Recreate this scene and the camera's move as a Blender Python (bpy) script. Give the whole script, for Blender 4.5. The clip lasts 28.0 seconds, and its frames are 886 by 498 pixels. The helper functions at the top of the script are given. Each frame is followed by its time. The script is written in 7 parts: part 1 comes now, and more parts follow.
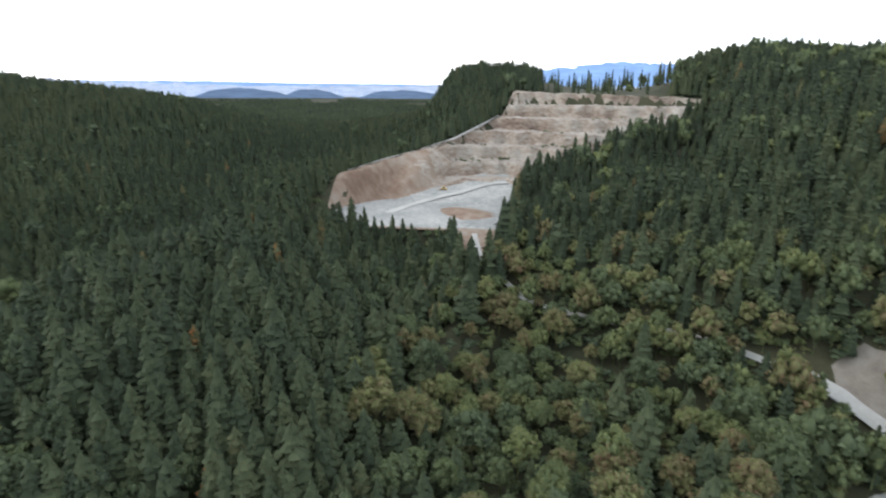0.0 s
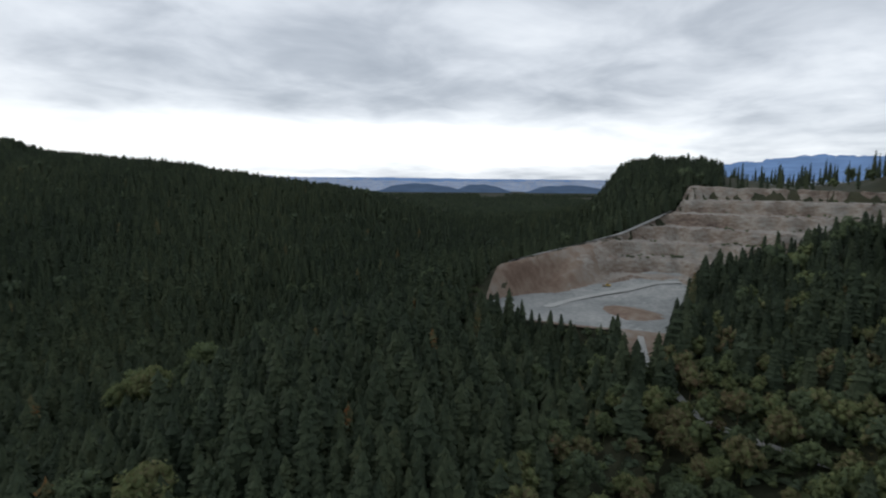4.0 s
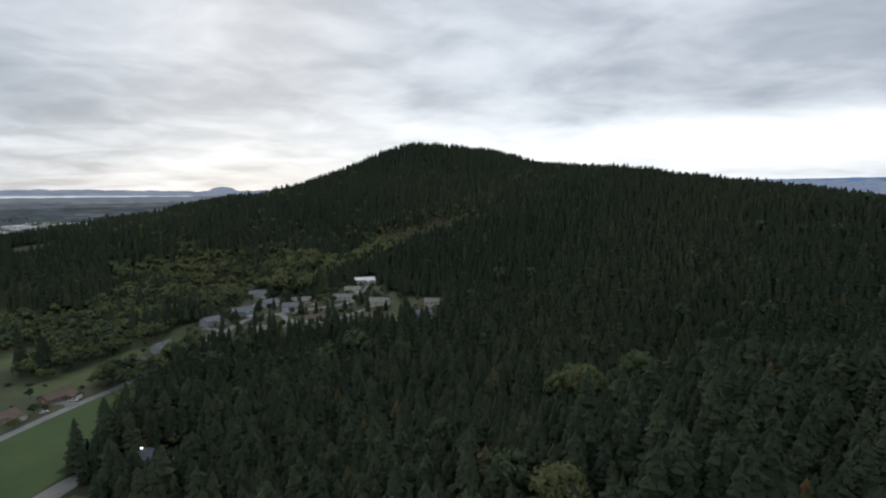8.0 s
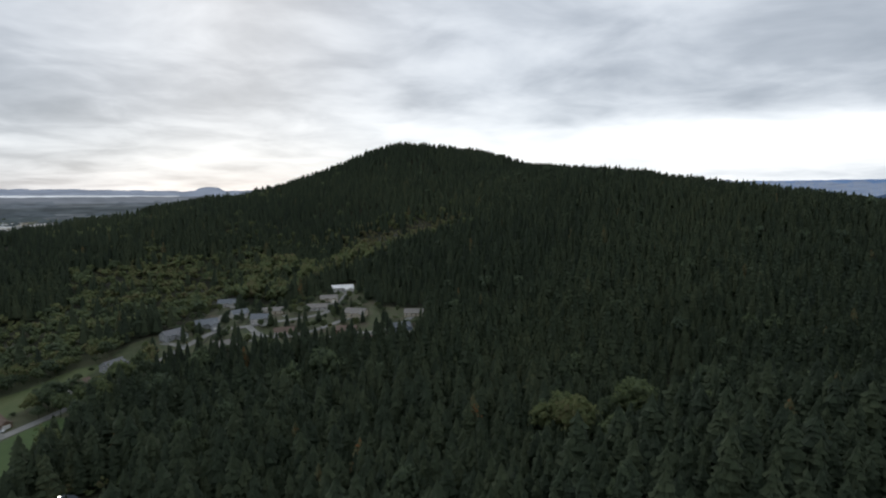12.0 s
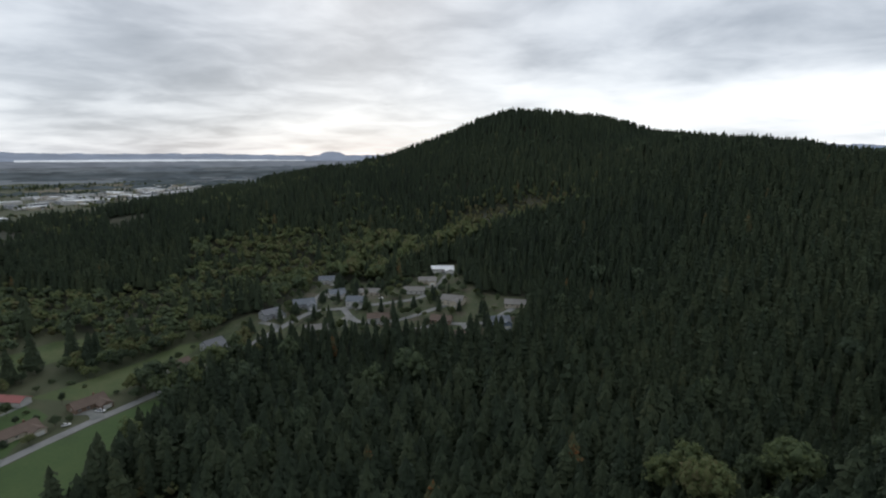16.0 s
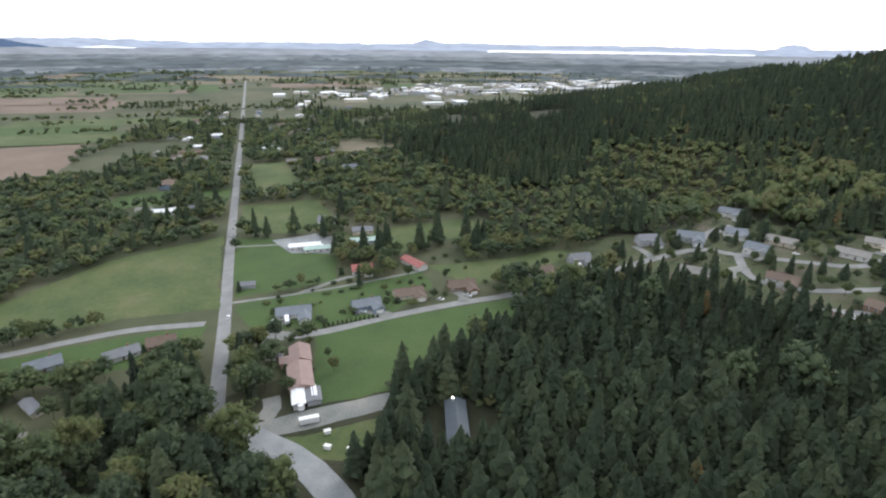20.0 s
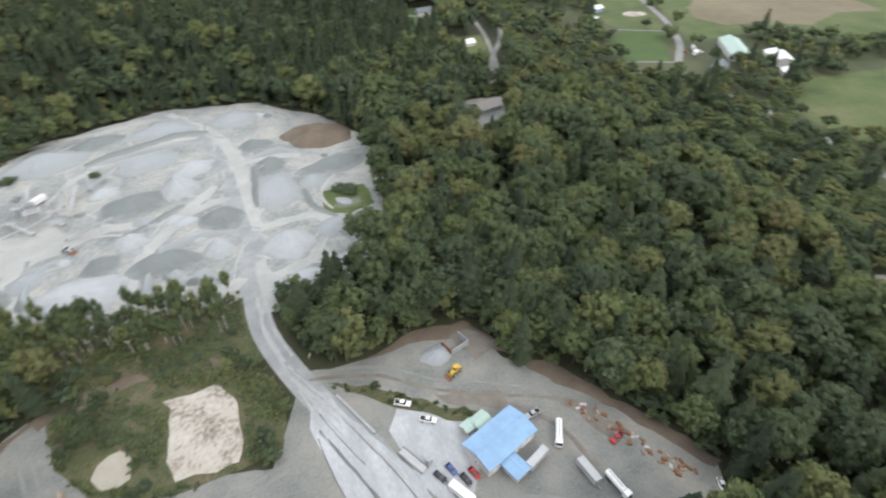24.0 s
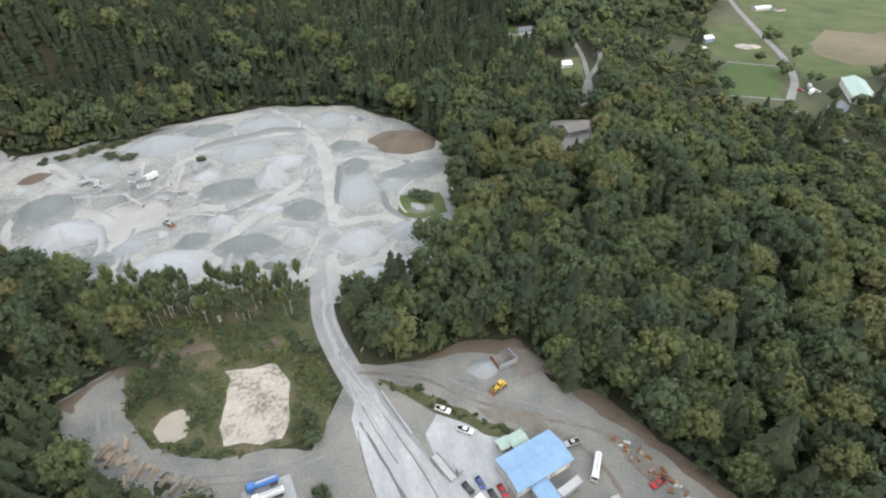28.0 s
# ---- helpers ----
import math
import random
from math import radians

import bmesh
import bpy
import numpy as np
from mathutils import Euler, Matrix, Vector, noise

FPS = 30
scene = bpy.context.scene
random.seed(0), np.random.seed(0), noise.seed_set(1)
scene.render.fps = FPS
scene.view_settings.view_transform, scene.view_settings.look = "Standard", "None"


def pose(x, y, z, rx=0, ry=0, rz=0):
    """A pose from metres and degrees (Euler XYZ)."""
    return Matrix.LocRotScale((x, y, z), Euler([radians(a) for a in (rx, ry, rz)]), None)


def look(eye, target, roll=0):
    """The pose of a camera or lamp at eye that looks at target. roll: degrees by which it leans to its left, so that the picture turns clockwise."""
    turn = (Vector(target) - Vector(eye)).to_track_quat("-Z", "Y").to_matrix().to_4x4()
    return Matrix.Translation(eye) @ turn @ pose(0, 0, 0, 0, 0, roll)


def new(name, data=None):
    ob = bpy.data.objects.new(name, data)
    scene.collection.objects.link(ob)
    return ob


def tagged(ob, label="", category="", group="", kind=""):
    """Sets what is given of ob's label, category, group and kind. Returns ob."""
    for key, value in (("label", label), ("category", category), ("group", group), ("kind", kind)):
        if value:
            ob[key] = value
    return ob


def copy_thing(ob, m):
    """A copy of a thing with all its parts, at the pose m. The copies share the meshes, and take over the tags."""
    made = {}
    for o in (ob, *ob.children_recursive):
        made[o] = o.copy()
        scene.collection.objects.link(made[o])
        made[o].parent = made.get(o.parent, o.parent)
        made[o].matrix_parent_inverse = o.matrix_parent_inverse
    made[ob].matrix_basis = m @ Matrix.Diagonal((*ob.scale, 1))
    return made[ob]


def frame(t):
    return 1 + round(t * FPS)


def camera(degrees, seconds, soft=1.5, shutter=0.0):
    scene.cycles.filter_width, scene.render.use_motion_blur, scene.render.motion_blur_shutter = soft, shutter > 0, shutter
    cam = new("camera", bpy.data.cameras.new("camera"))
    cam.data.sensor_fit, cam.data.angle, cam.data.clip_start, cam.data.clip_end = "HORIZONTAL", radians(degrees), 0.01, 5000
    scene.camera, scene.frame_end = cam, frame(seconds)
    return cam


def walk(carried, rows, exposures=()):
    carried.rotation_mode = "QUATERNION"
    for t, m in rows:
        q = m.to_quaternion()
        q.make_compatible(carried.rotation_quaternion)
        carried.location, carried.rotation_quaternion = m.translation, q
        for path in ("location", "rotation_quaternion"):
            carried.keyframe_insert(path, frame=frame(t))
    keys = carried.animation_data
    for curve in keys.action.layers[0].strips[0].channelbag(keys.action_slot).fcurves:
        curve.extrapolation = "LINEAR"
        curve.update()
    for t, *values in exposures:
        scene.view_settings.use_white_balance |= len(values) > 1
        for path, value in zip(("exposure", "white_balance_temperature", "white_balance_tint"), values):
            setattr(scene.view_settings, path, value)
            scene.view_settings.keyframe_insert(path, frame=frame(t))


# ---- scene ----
LENS = 79.7
# seconds, x, y, z, turn, tilt, lean
PATH = [
    (0, -27.22, -45.17, 134.08, -63.60, -16.30, 0.26),
    (0.5, -26.59, -45.22, 134.11, -59.45, -14.57, 0.27),
    (1, -26.10, -45.28, 134.15, -57.80, -12.82, 0.35),
    (1.5, -25.74, -45.35, 134.23, -56.59, -11.06, 0.36),
    (2, -25.43, -45.37, 134.30, -55.81, -9.28, 0.34),
    (2.5, -25.05, -45.42, 134.33, -55.40, -7.67, 0.44),
    (4.5, -20.62, -41.17, 133.62, -42.81, -6.59, 0.11),
    (5, -19.24, -39.50, 133.46, -39.10, -6.51, -0.08),
    (5.5, -17.67, -37.76, 133.26, -29.87, -6.42, -0.14),
    (6, -15.61, -35.93, 133.08, -18.15, -6.33, -0.13),
    (6.5, -13.30, -33.72, 132.92, -7.70, -6.28, -0.23),
    (7, -10.99, -31.25, 132.78, -2.88, -6.21, -0.26),
    (7.5, -8.97, -28.49, 132.69, -0.61, -6.15, -0.24),
    (8, -7.28, -25.41, 132.62, 0.70, -6.13, -0.24),
    (8.5, -5.78, -21.95, 132.58, 1.33, -6.14, -0.26),
    (9, -4.40, -18.10, 132.53, 1.69, -6.14, -0.23),
    (9.5, -3.08, -13.89, 132.46, 1.78, -6.20, -0.24),
    (10, -1.86, -9.38, 132.44, 1.58, -6.24, -0.19),
    (10.5, -0.85, -4.75, 132.55, 1.13, -6.29, -0.18),
    (11, -0.00, -0.00, 133.01, 0.51, -6.24, -0.22),
    (11.5, 0.90, 5.12, 133.98, -0.01, -6.14, -0.09),
    (12, 1.92, 10.39, 135.41, -0.25, -6.09, -0.06),
    (12.5, 3.16, 15.85, 137.15, 1.53, -6.08, -0.06),
    (13, 4.57, 21.76, 139.07, 7.98, -6.02, -0.07),
    (13.5, 5.98, 27.94, 141.04, 10.26, -5.99, -0.06),
    (15.5, 8.52, 51.79, 147.60, 12.19, -8.36, -0.04),
    (16, 7.77, 57.93, 148.41, 12.01, -9.99, 0.08),
    (16.5, 6.81, 64.26, 149.14, 11.85, -12.19, 0.11),
    (17, 5.67, 70.84, 149.81, 14.65, -14.01, 0.09),
    (17.5, 4.43, 77.57, 150.43, 18.76, -15.67, 0.26),
    (18, 3.12, 84.13, 151.03, 19.55, -16.91, 0.34),
    (18.5, 1.77, 90.33, 151.62, 21.28, -17.93, 0.40),
    (19, 0.37, 96.45, 152.18, 34.18, -19.01, 0.40),
    (19.5, -0.99, 102.79, 152.62, 51.14, -20.20, 0.62),
    (20, -2.19, 108.48, 152.92, 55.25, -21.08, 0.77),
    (20.5, -3.25, 113.19, 153.10, 60.06, -24.13, 0.64),
    (22.5, -13.45, 127.21, 155.32, 100.18, -37.71, 0.52),
    (23, -17.27, 129.70, 154.73, 125.89, -38.42, 0.13),
    (23.5, -20.73, 132.22, 154.09, 145.82, -38.80, -0.22),
    (24, -23.87, 134.51, 153.38, 159.66, -38.94, -0.13),
    (24.5, -26.33, 136.23, 152.73, 166.24, -39.11, -0.10),
    (25, -28.04, 137.47, 152.28, 168.92, -38.99, 0.06),
    (25.5, -29.04, 138.25, 152.08, 170.85, -38.76, 0.30),
    (26, -29.42, 138.55, 152.14, 171.22, -38.43, 0.32),
    (26.5, -29.45, 138.55, 152.43, 170.95, -38.11, 0.39),
    (27, -29.43, 138.61, 152.87, 170.81, -37.85, 0.35),
    (27.5, -29.48, 138.73, 153.39, 170.69, -37.60, 0.30),
    (28, -29.61, 138.91, 153.91, 170.55, -37.36, 0.30),
]
# seconds, stops, white balance
EXPOSURES = [(0, 1.55, 6500, 11), (1, 1.15, 6450, 11), (2, .52, 6350, 11), (2.5, .35, 6350, 11), (4.5, -.05, 6300, 10), (5, -.1, 6300, 10), (6, -.1, 6300, 10), (8, -.08, 6250, 10),
             (13.5, -.05, 6300, 10), (15.5, -.1, 6250, 10), (17, .15, 6350, 11), (18.5, .8, 6450, 12), (20, 1.27, 6400, 12), (22.5, 1.5, 6600, 12), (25, 1.53, 6750, 12), (28, 1.53, 6750, 12)]
cam = camera(LENS, 28.0, soft=2.1, shutter=0.5)
walk(cam, [(t, pose(x, y, z, 90 + tilt, 0, turn) @ pose(0, 0, 0, 0, 0, lean)) for t, x, y, z, turn, tilt, lean in PATH], EXPOSURES)

# ---- sky and sun ----
world = bpy.data.worlds.new("overcast")
scene.world = world
world.use_nodes = True
wn, wl = world.node_tree.nodes, world.node_tree.links
wn.clear()


def wnode(kind, **values):
    n = wn.new(kind)
    for k, v in values.items():
        n.inputs[k.replace("_", " ")].default_value = v
    return n


def wmath(op, a, b=0.0, c=0.0):
    n = wn.new("ShaderNodeMath")
    n.operation = op
    for i, v in enumerate((a, b, c)):
        if isinstance(v, (int, float)):
            n.inputs[i].default_value = v
        else:
            wl.new(v, n.inputs[i])
    return n.outputs[0]


def ramp(nodes, stops, interpolation="LINEAR"):
    n = nodes.new("ShaderNodeValToRGB")
    n.color_ramp.interpolation = interpolation
    el = n.color_ramp.elements
    while len(el) < len(stops):
        el.new(.5)
    for e, (p, c) in zip(el, stops):
        e.position, e.color = p, (*c, 1) if len(c) == 3 else c
    return n


sky = wn.new("ShaderNodeTexSky")
sky.sky_type, sky.sun_disc = "NISHITA", False
sky.sun_elevation, sky.sun_rotation = radians(22), radians(-20)
coord = wn.new("ShaderNodeTexCoord").outputs["Generated"]
split = wn.new("ShaderNodeSeparateXYZ")
wl.new(coord, split.inputs[0])
up = wmath("MAXIMUM", split.outputs[2], 0.0)
flat = wmath("ADD", up, .13)
plane = wn.new("ShaderNodeCombineXYZ")
wl.new(wmath("DIVIDE", split.outputs[0], flat), plane.inputs[0])
wl.new(wmath("DIVIDE", split.outputs[1], flat), plane.inputs[1])
banks = wnode("ShaderNodeTexNoise", Scale=.5, Detail=5.0, Roughness=.52, Distortion=.25)
wl.new(plane.outputs[0], banks.inputs["Vector"])
wisps = wnode("ShaderNodeTexNoise", Scale=1.7, Detail=5.0, Roughness=.55, Distortion=.35)
wl.new(plane.outputs[0], wisps.inputs["Vector"])
thick = wmath("ADD", wmath("ADD", wmath("MULTIPLY", banks.outputs[0], .55), wmath("MULTIPLY", wisps.outputs[0], .33)), .052)
# the cover opens in a bright band low over the north-east
towards = wmath("ADD", wmath("MULTIPLY", split.outputs[0], .57), wmath("MULTIPLY", split.outputs[1], .82))
gap = wmath("POWER", wmath("MAXIMUM", towards, 0.0), 4.0)
low = wmath("SUBTRACT", up, .085)
band = wmath("EXPONENT", wmath("MULTIPLY", wmath("MULTIPLY", low, low), -420.0))
haze = wmath("MULTIPLY", wmath("POWER", wmath("SUBTRACT", 1.0, up), 14.0), .05)
bright = wmath("ADD", wmath("MULTIPLY", wmath("MULTIPLY", gap, band), .34), haze)
cover = ramp(wn, [(.38, (.367, .404, .452)), (.455, (.493, .530, .578)), (.53, (.683, .719, .761)), (.61, (.861, .892, .919)), (.72, (1.12, 1.12, 1.12))])
wl.new(wmath("ADD", thick, bright), cover.inputs[0])
mixed = wn.new("ShaderNodeMix")
mixed.data_type = "RGBA"
mixed.inputs[0].default_value = .008
wl.new(cover.outputs[0], mixed.inputs[6])
wl.new(sky.outputs[0], mixed.inputs[7])
bg = wnode("ShaderNodeBackground", Strength=1.0)
wl.new(mixed.outputs[2], bg.inputs[0])
wl.new(bg.outputs[0], wn.new("ShaderNodeOutputWorld").inputs[0])

sun = new("sun", bpy.data.lights.new("sun", "SUN"))
sun.data.energy, sun.data.angle, sun.data.color = .6, radians(25), (1, .96, .9)
sun.matrix_world = look((-300, 800, 700), (0, 0, 0))

# ---- materials ----


def material(name, stops, scale=.2, rough=.9, detail=5.0, fine=None, bump=0.0, attribute="", island=0.0, random_ob=0.0, metal=0.0, spec=.3, stretch=None, speckle=0.0, depth=.3, leafy=0.0):
    """A surface whose colour wanders between stops, at two scales, in metres of the object's own space."""
    m = bpy.data.materials.new(name)
    m.use_nodes = True
    nodes, links = m.node_tree.nodes, m.node_tree.links
    bsdf = nodes["Principled BSDF"]
    bsdf.inputs["Roughness"].default_value = rough
    bsdf.inputs["Metallic"].default_value = metal
    bsdf.inputs["Specular IOR Level"].default_value = spec
    tc = nodes.new("ShaderNodeTexCoord").outputs["Object"]
    if stretch:
        mp = nodes.new("ShaderNodeMapping")
        mp.inputs["Scale"].default_value = stretch
        links.new(tc, mp.inputs[0])
        tc = mp.outputs[0]

    def noise_at(s, d):
        n = nodes.new("ShaderNodeTexNoise")
        n.inputs["Scale"].default_value, n.inputs["Detail"].default_value = s, d
        n.inputs["Roughness"].default_value = .6
        links.new(tc, n.inputs["Vector"])
        return n.outputs[0]

    def calc(op, a, b):
        n = nodes.new("ShaderNodeMath")
        n.operation = op
        for i, v in enumerate((a, b)):
            if isinstance(v, (int, float)):
                n.inputs[i].default_value = v
            else:
                links.new(v, n.inputs[i])
        return n.outputs[0]
    big = noise_at(scale, detail)
    small = noise_at(fine or scale * 14, 3.0)
    value = calc("ADD", calc("MULTIPLY", big, .7), calc("MULTIPLY", small, .3))
    if attribute:
        at = nodes.new("ShaderNodeAttribute")
        at.attribute_name = attribute
        value = calc("ADD", calc("MULTIPLY", value, .35), calc("MULTIPLY", at.outputs["Fac"], .65))
    if speckle:
        value = calc("ADD", value, calc("MULTIPLY", calc("SUBTRACT", small, .5), speckle))
    if island:
        geo = nodes.new("ShaderNodeNewGeometry")
        value = calc("ADD", value, calc("MULTIPLY", calc("SUBTRACT", geo.outputs["Random Per Island"], .5), island))
    if random_ob:
        oi = nodes.new("ShaderNodeObjectInfo")
        value = calc("ADD", value, calc("MULTIPLY", calc("SUBTRACT", oi.outputs["Random"], .5), random_ob))
    cr = ramp(nodes, stops)
    links.new(value, cr.inputs[0])
    links.new(cr.outputs[0], bsdf.inputs["Base Color"])
    if bump:
        b = nodes.new("ShaderNodeBump")
        b.inputs["Strength"].default_value, b.inputs["Distance"].default_value = bump, depth
        links.new(small, b.inputs["Height"])
        links.new(b.outputs[0], bsdf.inputs["Normal"])
    if leafy:                                                     # light that passes through the leaves
        through_leaf, blend = nodes.new("ShaderNodeBsdfTranslucent"), nodes.new("ShaderNodeMixShader")
        links.new(cr.outputs[0], through_leaf.inputs[0])
        blend.inputs[0].default_value = leafy
        links.new(bsdf.outputs[0], blend.inputs[1])
        links.new(through_leaf.outputs[0], blend.inputs[2])
        links.new(blend.outputs[0], nodes["Material Output"].inputs[0])
    return m


def around(c, spread=.25, shift=(0, 0, 0)):
    """Three stops round a base colour."""
    lo = tuple(max(0, v * (1 - spread)) for v in c)
    hi = tuple(min(1, v * (1 + spread) + s) for v, s in zip(c, shift))
    return [(.3, lo), (.5, c), (.7, hi)]


M = {}
M["ground"] = material("forest floor", [(.3, (.016, .020, .010)), (.45, (.026, .030, .015)), (.6, (.042, .042, .022)), (.75, (.06, .05, .03))], .03, fine=.6, bump=.5)
M["plain"] = material("rough farmland", [(.3, (.034, .045, .022)), (.45, (.052, .062, .030)), (.58, (.080, .082, .045)), (.72, (.115, .10, .065))], .006, fine=.05)
M["conifer"] = material("conifer needles", [(.0, (.024, .036, .024)), (.4, (.044, .062, .035)), (.75, (.072, .091, .047)), (.93, (.107, .107, .051)), (1, (.201, .094, .034))], .05, attribute="tint", island=.16, fine=.8, speckle=.35, bump=.6, depth=.5, leafy=.3)
M["broadleaf"] = material("broadleaf foliage", [(.0, (.058, .081, .057)), (.3, (.088, .118, .066)), (.55, (.120, .153, .072)), (.72, (.165, .192, .078)), (.88, (.168, .150, .080)), (1, (.185, .118, .074))], .05, attribute="tint", island=.2, fine=.75, speckle=.45, bump=.7, depth=.7, leafy=.42)
M["ledge"] = material("crushed rock on ledges", [(.3, (.15, .128, .108)), (.46, (.205, .182, .158)), (.6, (.255, .235, .21)), (.72, (.31, .295, .275))], .03, fine=.4, bump=.5, speckle=.2)
M["bark"] = material("bark", around((.09, .075, .06), .4), .8, stretch=(1, 1, .2), bump=.4)
M["birch_bark"] = material("pale bark", around((.36, .34, .30), .3), 1.5, bump=.3)
M["asphalt"] = material("worn asphalt", around((.20, .20, .195), .22), .12, rough=.85, fine=3)
M["asphalt_dark"] = material("dark asphalt", around((.11, .11, .11), .25), .12, rough=.85, fine=3)
M["gravel"] = material("grey gravel", [(.32, (0.112, 0.118, 0.110)), (.44, (0.156, 0.163, 0.154)), (.54, (0.196, 0.196, 0.18)), (.68, (0.245, 0.234, 0.206))], .07, fine=1.2, bump=.25, depth=.1, speckle=.1)
M["dust"] = material("crushed stone dust", [(.34, (0.150, 0.163, 0.160)), (.44, (0.205, 0.217, 0.214)), (.53, (0.262, 0.268, 0.256)), (.64, (0.335, 0.332, 0.302))], .045, fine=.45, bump=.5, speckle=.15)
M["track"] = material("pale haul track", [(.3, (0.250, 0.255, 0.244)), (.5, (0.307, 0.312, 0.300)), (.7, (0.370, 0.375, 0.359))], .06, fine=.8, bump=.3)
M["concrete"] = material("dusty concrete", [(.3, (0.230, 0.240, 0.250)), (.48, (0.307, 0.320, 0.333)), (.62, (0.384, 0.400, 0.411)), (.75, (0.451, 0.460, 0.468))], .12, fine=1.4, stretch=(1, .4, 1))
M["haul"] = material("dusty haul road", [(.3, (0.173, 0.182, 0.187)), (.5, (0.230, 0.240, 0.244)), (.7, (0.307, 0.315, 0.312))], .1, fine=1.2)
M["pale_dust"] = material("pale dust", [(.3, (.245, .252, .252)), (.5, (.30, .308, .308)), (.7, (.375, .38, .376))], .3, fine=2.0)
M["earth_pale"] = material("trodden brown soil", [(.3, (.11, .098, .082)), (.5, (.158, .143, .123)), (.7, (.20, .188, .168))], .15, fine=1.5, bump=.4)
M["rut"] = material("packed grey rut", [(.3, (.165, .170, .160)), (.5, (.192, .196, .186)), (.7, (.222, .222, .208))], .2, fine=1.5)
M["wet"] = material("dark wet streak", around((.12, .122, .12), .2), .3, rough=.5)
M["sand"] = material("pale sand", [(.34, (.12, .098, .08)), (.43, (.235, .21, .178)), (.5, (.345, .318, .278)), (.68, (.43, .405, .365))], .09, fine=.7, bump=.6, speckle=.12)
M["silt"] = material("pale grey-tan silt", [(.3, (.24, .22, .175)), (.5, (.30, .28, .23)), (.7, (.345, .325, .275))], .08, fine=1.0, bump=.2)
M["grass"] = material("mown grass", [(.3, (.036, .062, .020)), (.5, (.050, .085, .025)), (.7, (.068, .10, .032))], .03, fine=.5)
M["meadow"] = material("rough pasture", [(.3, (.040, .058, .022)), (.45, (.062, .088, .030)), (.58, (.088, .104, .042)), (.72, (.13, .118, .065))], .03, fine=.3, bump=.3)
M["weedy"] = material("weedy soil", [(.3, (.035, .045, .02)), (.45, (.06, .068, .03)), (.55, (.085, .082, .045)), (.66, (.12, .095, .065)), (.78, (.17, .14, .10))], .09, fine=.8, bump=.5, speckle=.3)
M["garden"] = material("patchy lawns and bare garden soil", [(.34, (.030, .040, .020)), (.44, (.050, .066, .027)), (.52, (.066, .078, .036)), (.60, (.085, .074, .050)), (.72, (.12, .105, .08))], .06, fine=.5, bump=.3, speckle=.2)
M["dry"] = material("dry stubble", [(.3, (.10, .088, .056)), (.5, (.14, .12, .078)), (.7, (.18, .155, .10))], .01, fine=.1)
M["soil"] = material("ploughed soil", [(.3, (.12, .088, .066)), (.5, (.155, .115, .088)), (.7, (.19, .145, .11))], .01, fine=.1)
M["rock"] = material("quarry rock", [(.28, (.085, .062, .05)), (.40, (.165, .125, .10)), (.50, (.235, .20, .165)), (.60, (.28, .26, .23)), (.72, (.36, .345, .32))], .018, fine=.16, bump=.9, depth=1.2, stretch=(1, 1, 2.6), speckle=.2)
M["rock_grey"] = material("grey quarry floor", [(.3, (.14, .15, .147)), (.46, (.20, .21, .207)), (.6, (.27, .275, .265)), (.72, (.35, .345, .33))], .025, fine=.3, bump=.5, speckle=.3)
M["rock_brown"] = material("slumped brown rock", [(.3, (.10, .066, .048)), (.42, (.145, .10, .074)), (.53, (.19, .145, .112)), (.64, (.225, .195, .165)), (.76, (.27, .255, .235))], .02, fine=.14, bump=.9, depth=1.2, stretch=(1, 1, .5), speckle=.15)
M["earth"] = material("brown spoil", around((.118, .094, .072), .35), .08, fine=1.0, bump=.6)

# emission for the far backdrop: distance haze is put into the colour
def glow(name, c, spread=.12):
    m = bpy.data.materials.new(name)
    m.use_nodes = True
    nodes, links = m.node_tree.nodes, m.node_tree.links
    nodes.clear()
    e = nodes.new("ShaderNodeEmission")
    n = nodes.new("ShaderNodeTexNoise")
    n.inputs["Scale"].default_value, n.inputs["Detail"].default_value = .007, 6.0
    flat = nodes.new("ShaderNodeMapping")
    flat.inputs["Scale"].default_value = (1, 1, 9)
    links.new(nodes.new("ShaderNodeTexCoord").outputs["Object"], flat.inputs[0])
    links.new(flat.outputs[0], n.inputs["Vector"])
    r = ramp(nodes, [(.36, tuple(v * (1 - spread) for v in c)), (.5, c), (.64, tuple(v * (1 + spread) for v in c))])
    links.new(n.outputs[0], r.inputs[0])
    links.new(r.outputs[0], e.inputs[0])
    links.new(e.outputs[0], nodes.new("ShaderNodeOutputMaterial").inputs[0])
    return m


# ---- terrain ----
def polar(cx, cy, rows):
    return [(cx - d * math.sin(radians(a)), cy + d * math.cos(radians(a)), z, w) for a, d, z, w in rows]


NORTH_RIDGE = polar(-10, -30, [
    (48, 830, 20, 250), (40, 930, 42, 280), (32.4, 1050, 66, 330), (27.7, 1100, 82, 330), (22.7, 1150, 100, 340),
    (18.4, 1200, 118, 330), (12.8, 1250, 140, 300), (8.7, 1290, 186, 190), (3.3, 1300, 229, 230), (-3.2, 1300, 220, 240),
    (-8.5, 1200, 178, 270), (-16.5, 960, 160, 330), (-22.8, 900, 140, 310), (-27.7, 880, 133, 300), (-32, 870, 124, 290),
    (-36, 860, 104, 280), (-42, 850, 78, 260), (-48, 850, 45, 250)])
EAST_RIDGE = polar(-25, -45, [
    (-58, 900, 80, 150), (-61.5, 880, 118, 170), (-63.6, 870, 164, 200), (-66, 855, 176, 260), (-69.5, 850, 176, 330), (-73, 830, 160, 390), (-83, 780, 154, 400),
    (-94, 720, 160, 400), (-105, 700, 162, 390), (-120, 680, 150, 360), (-140, 660, 125, 330), (-155, 680, 90, 300)])
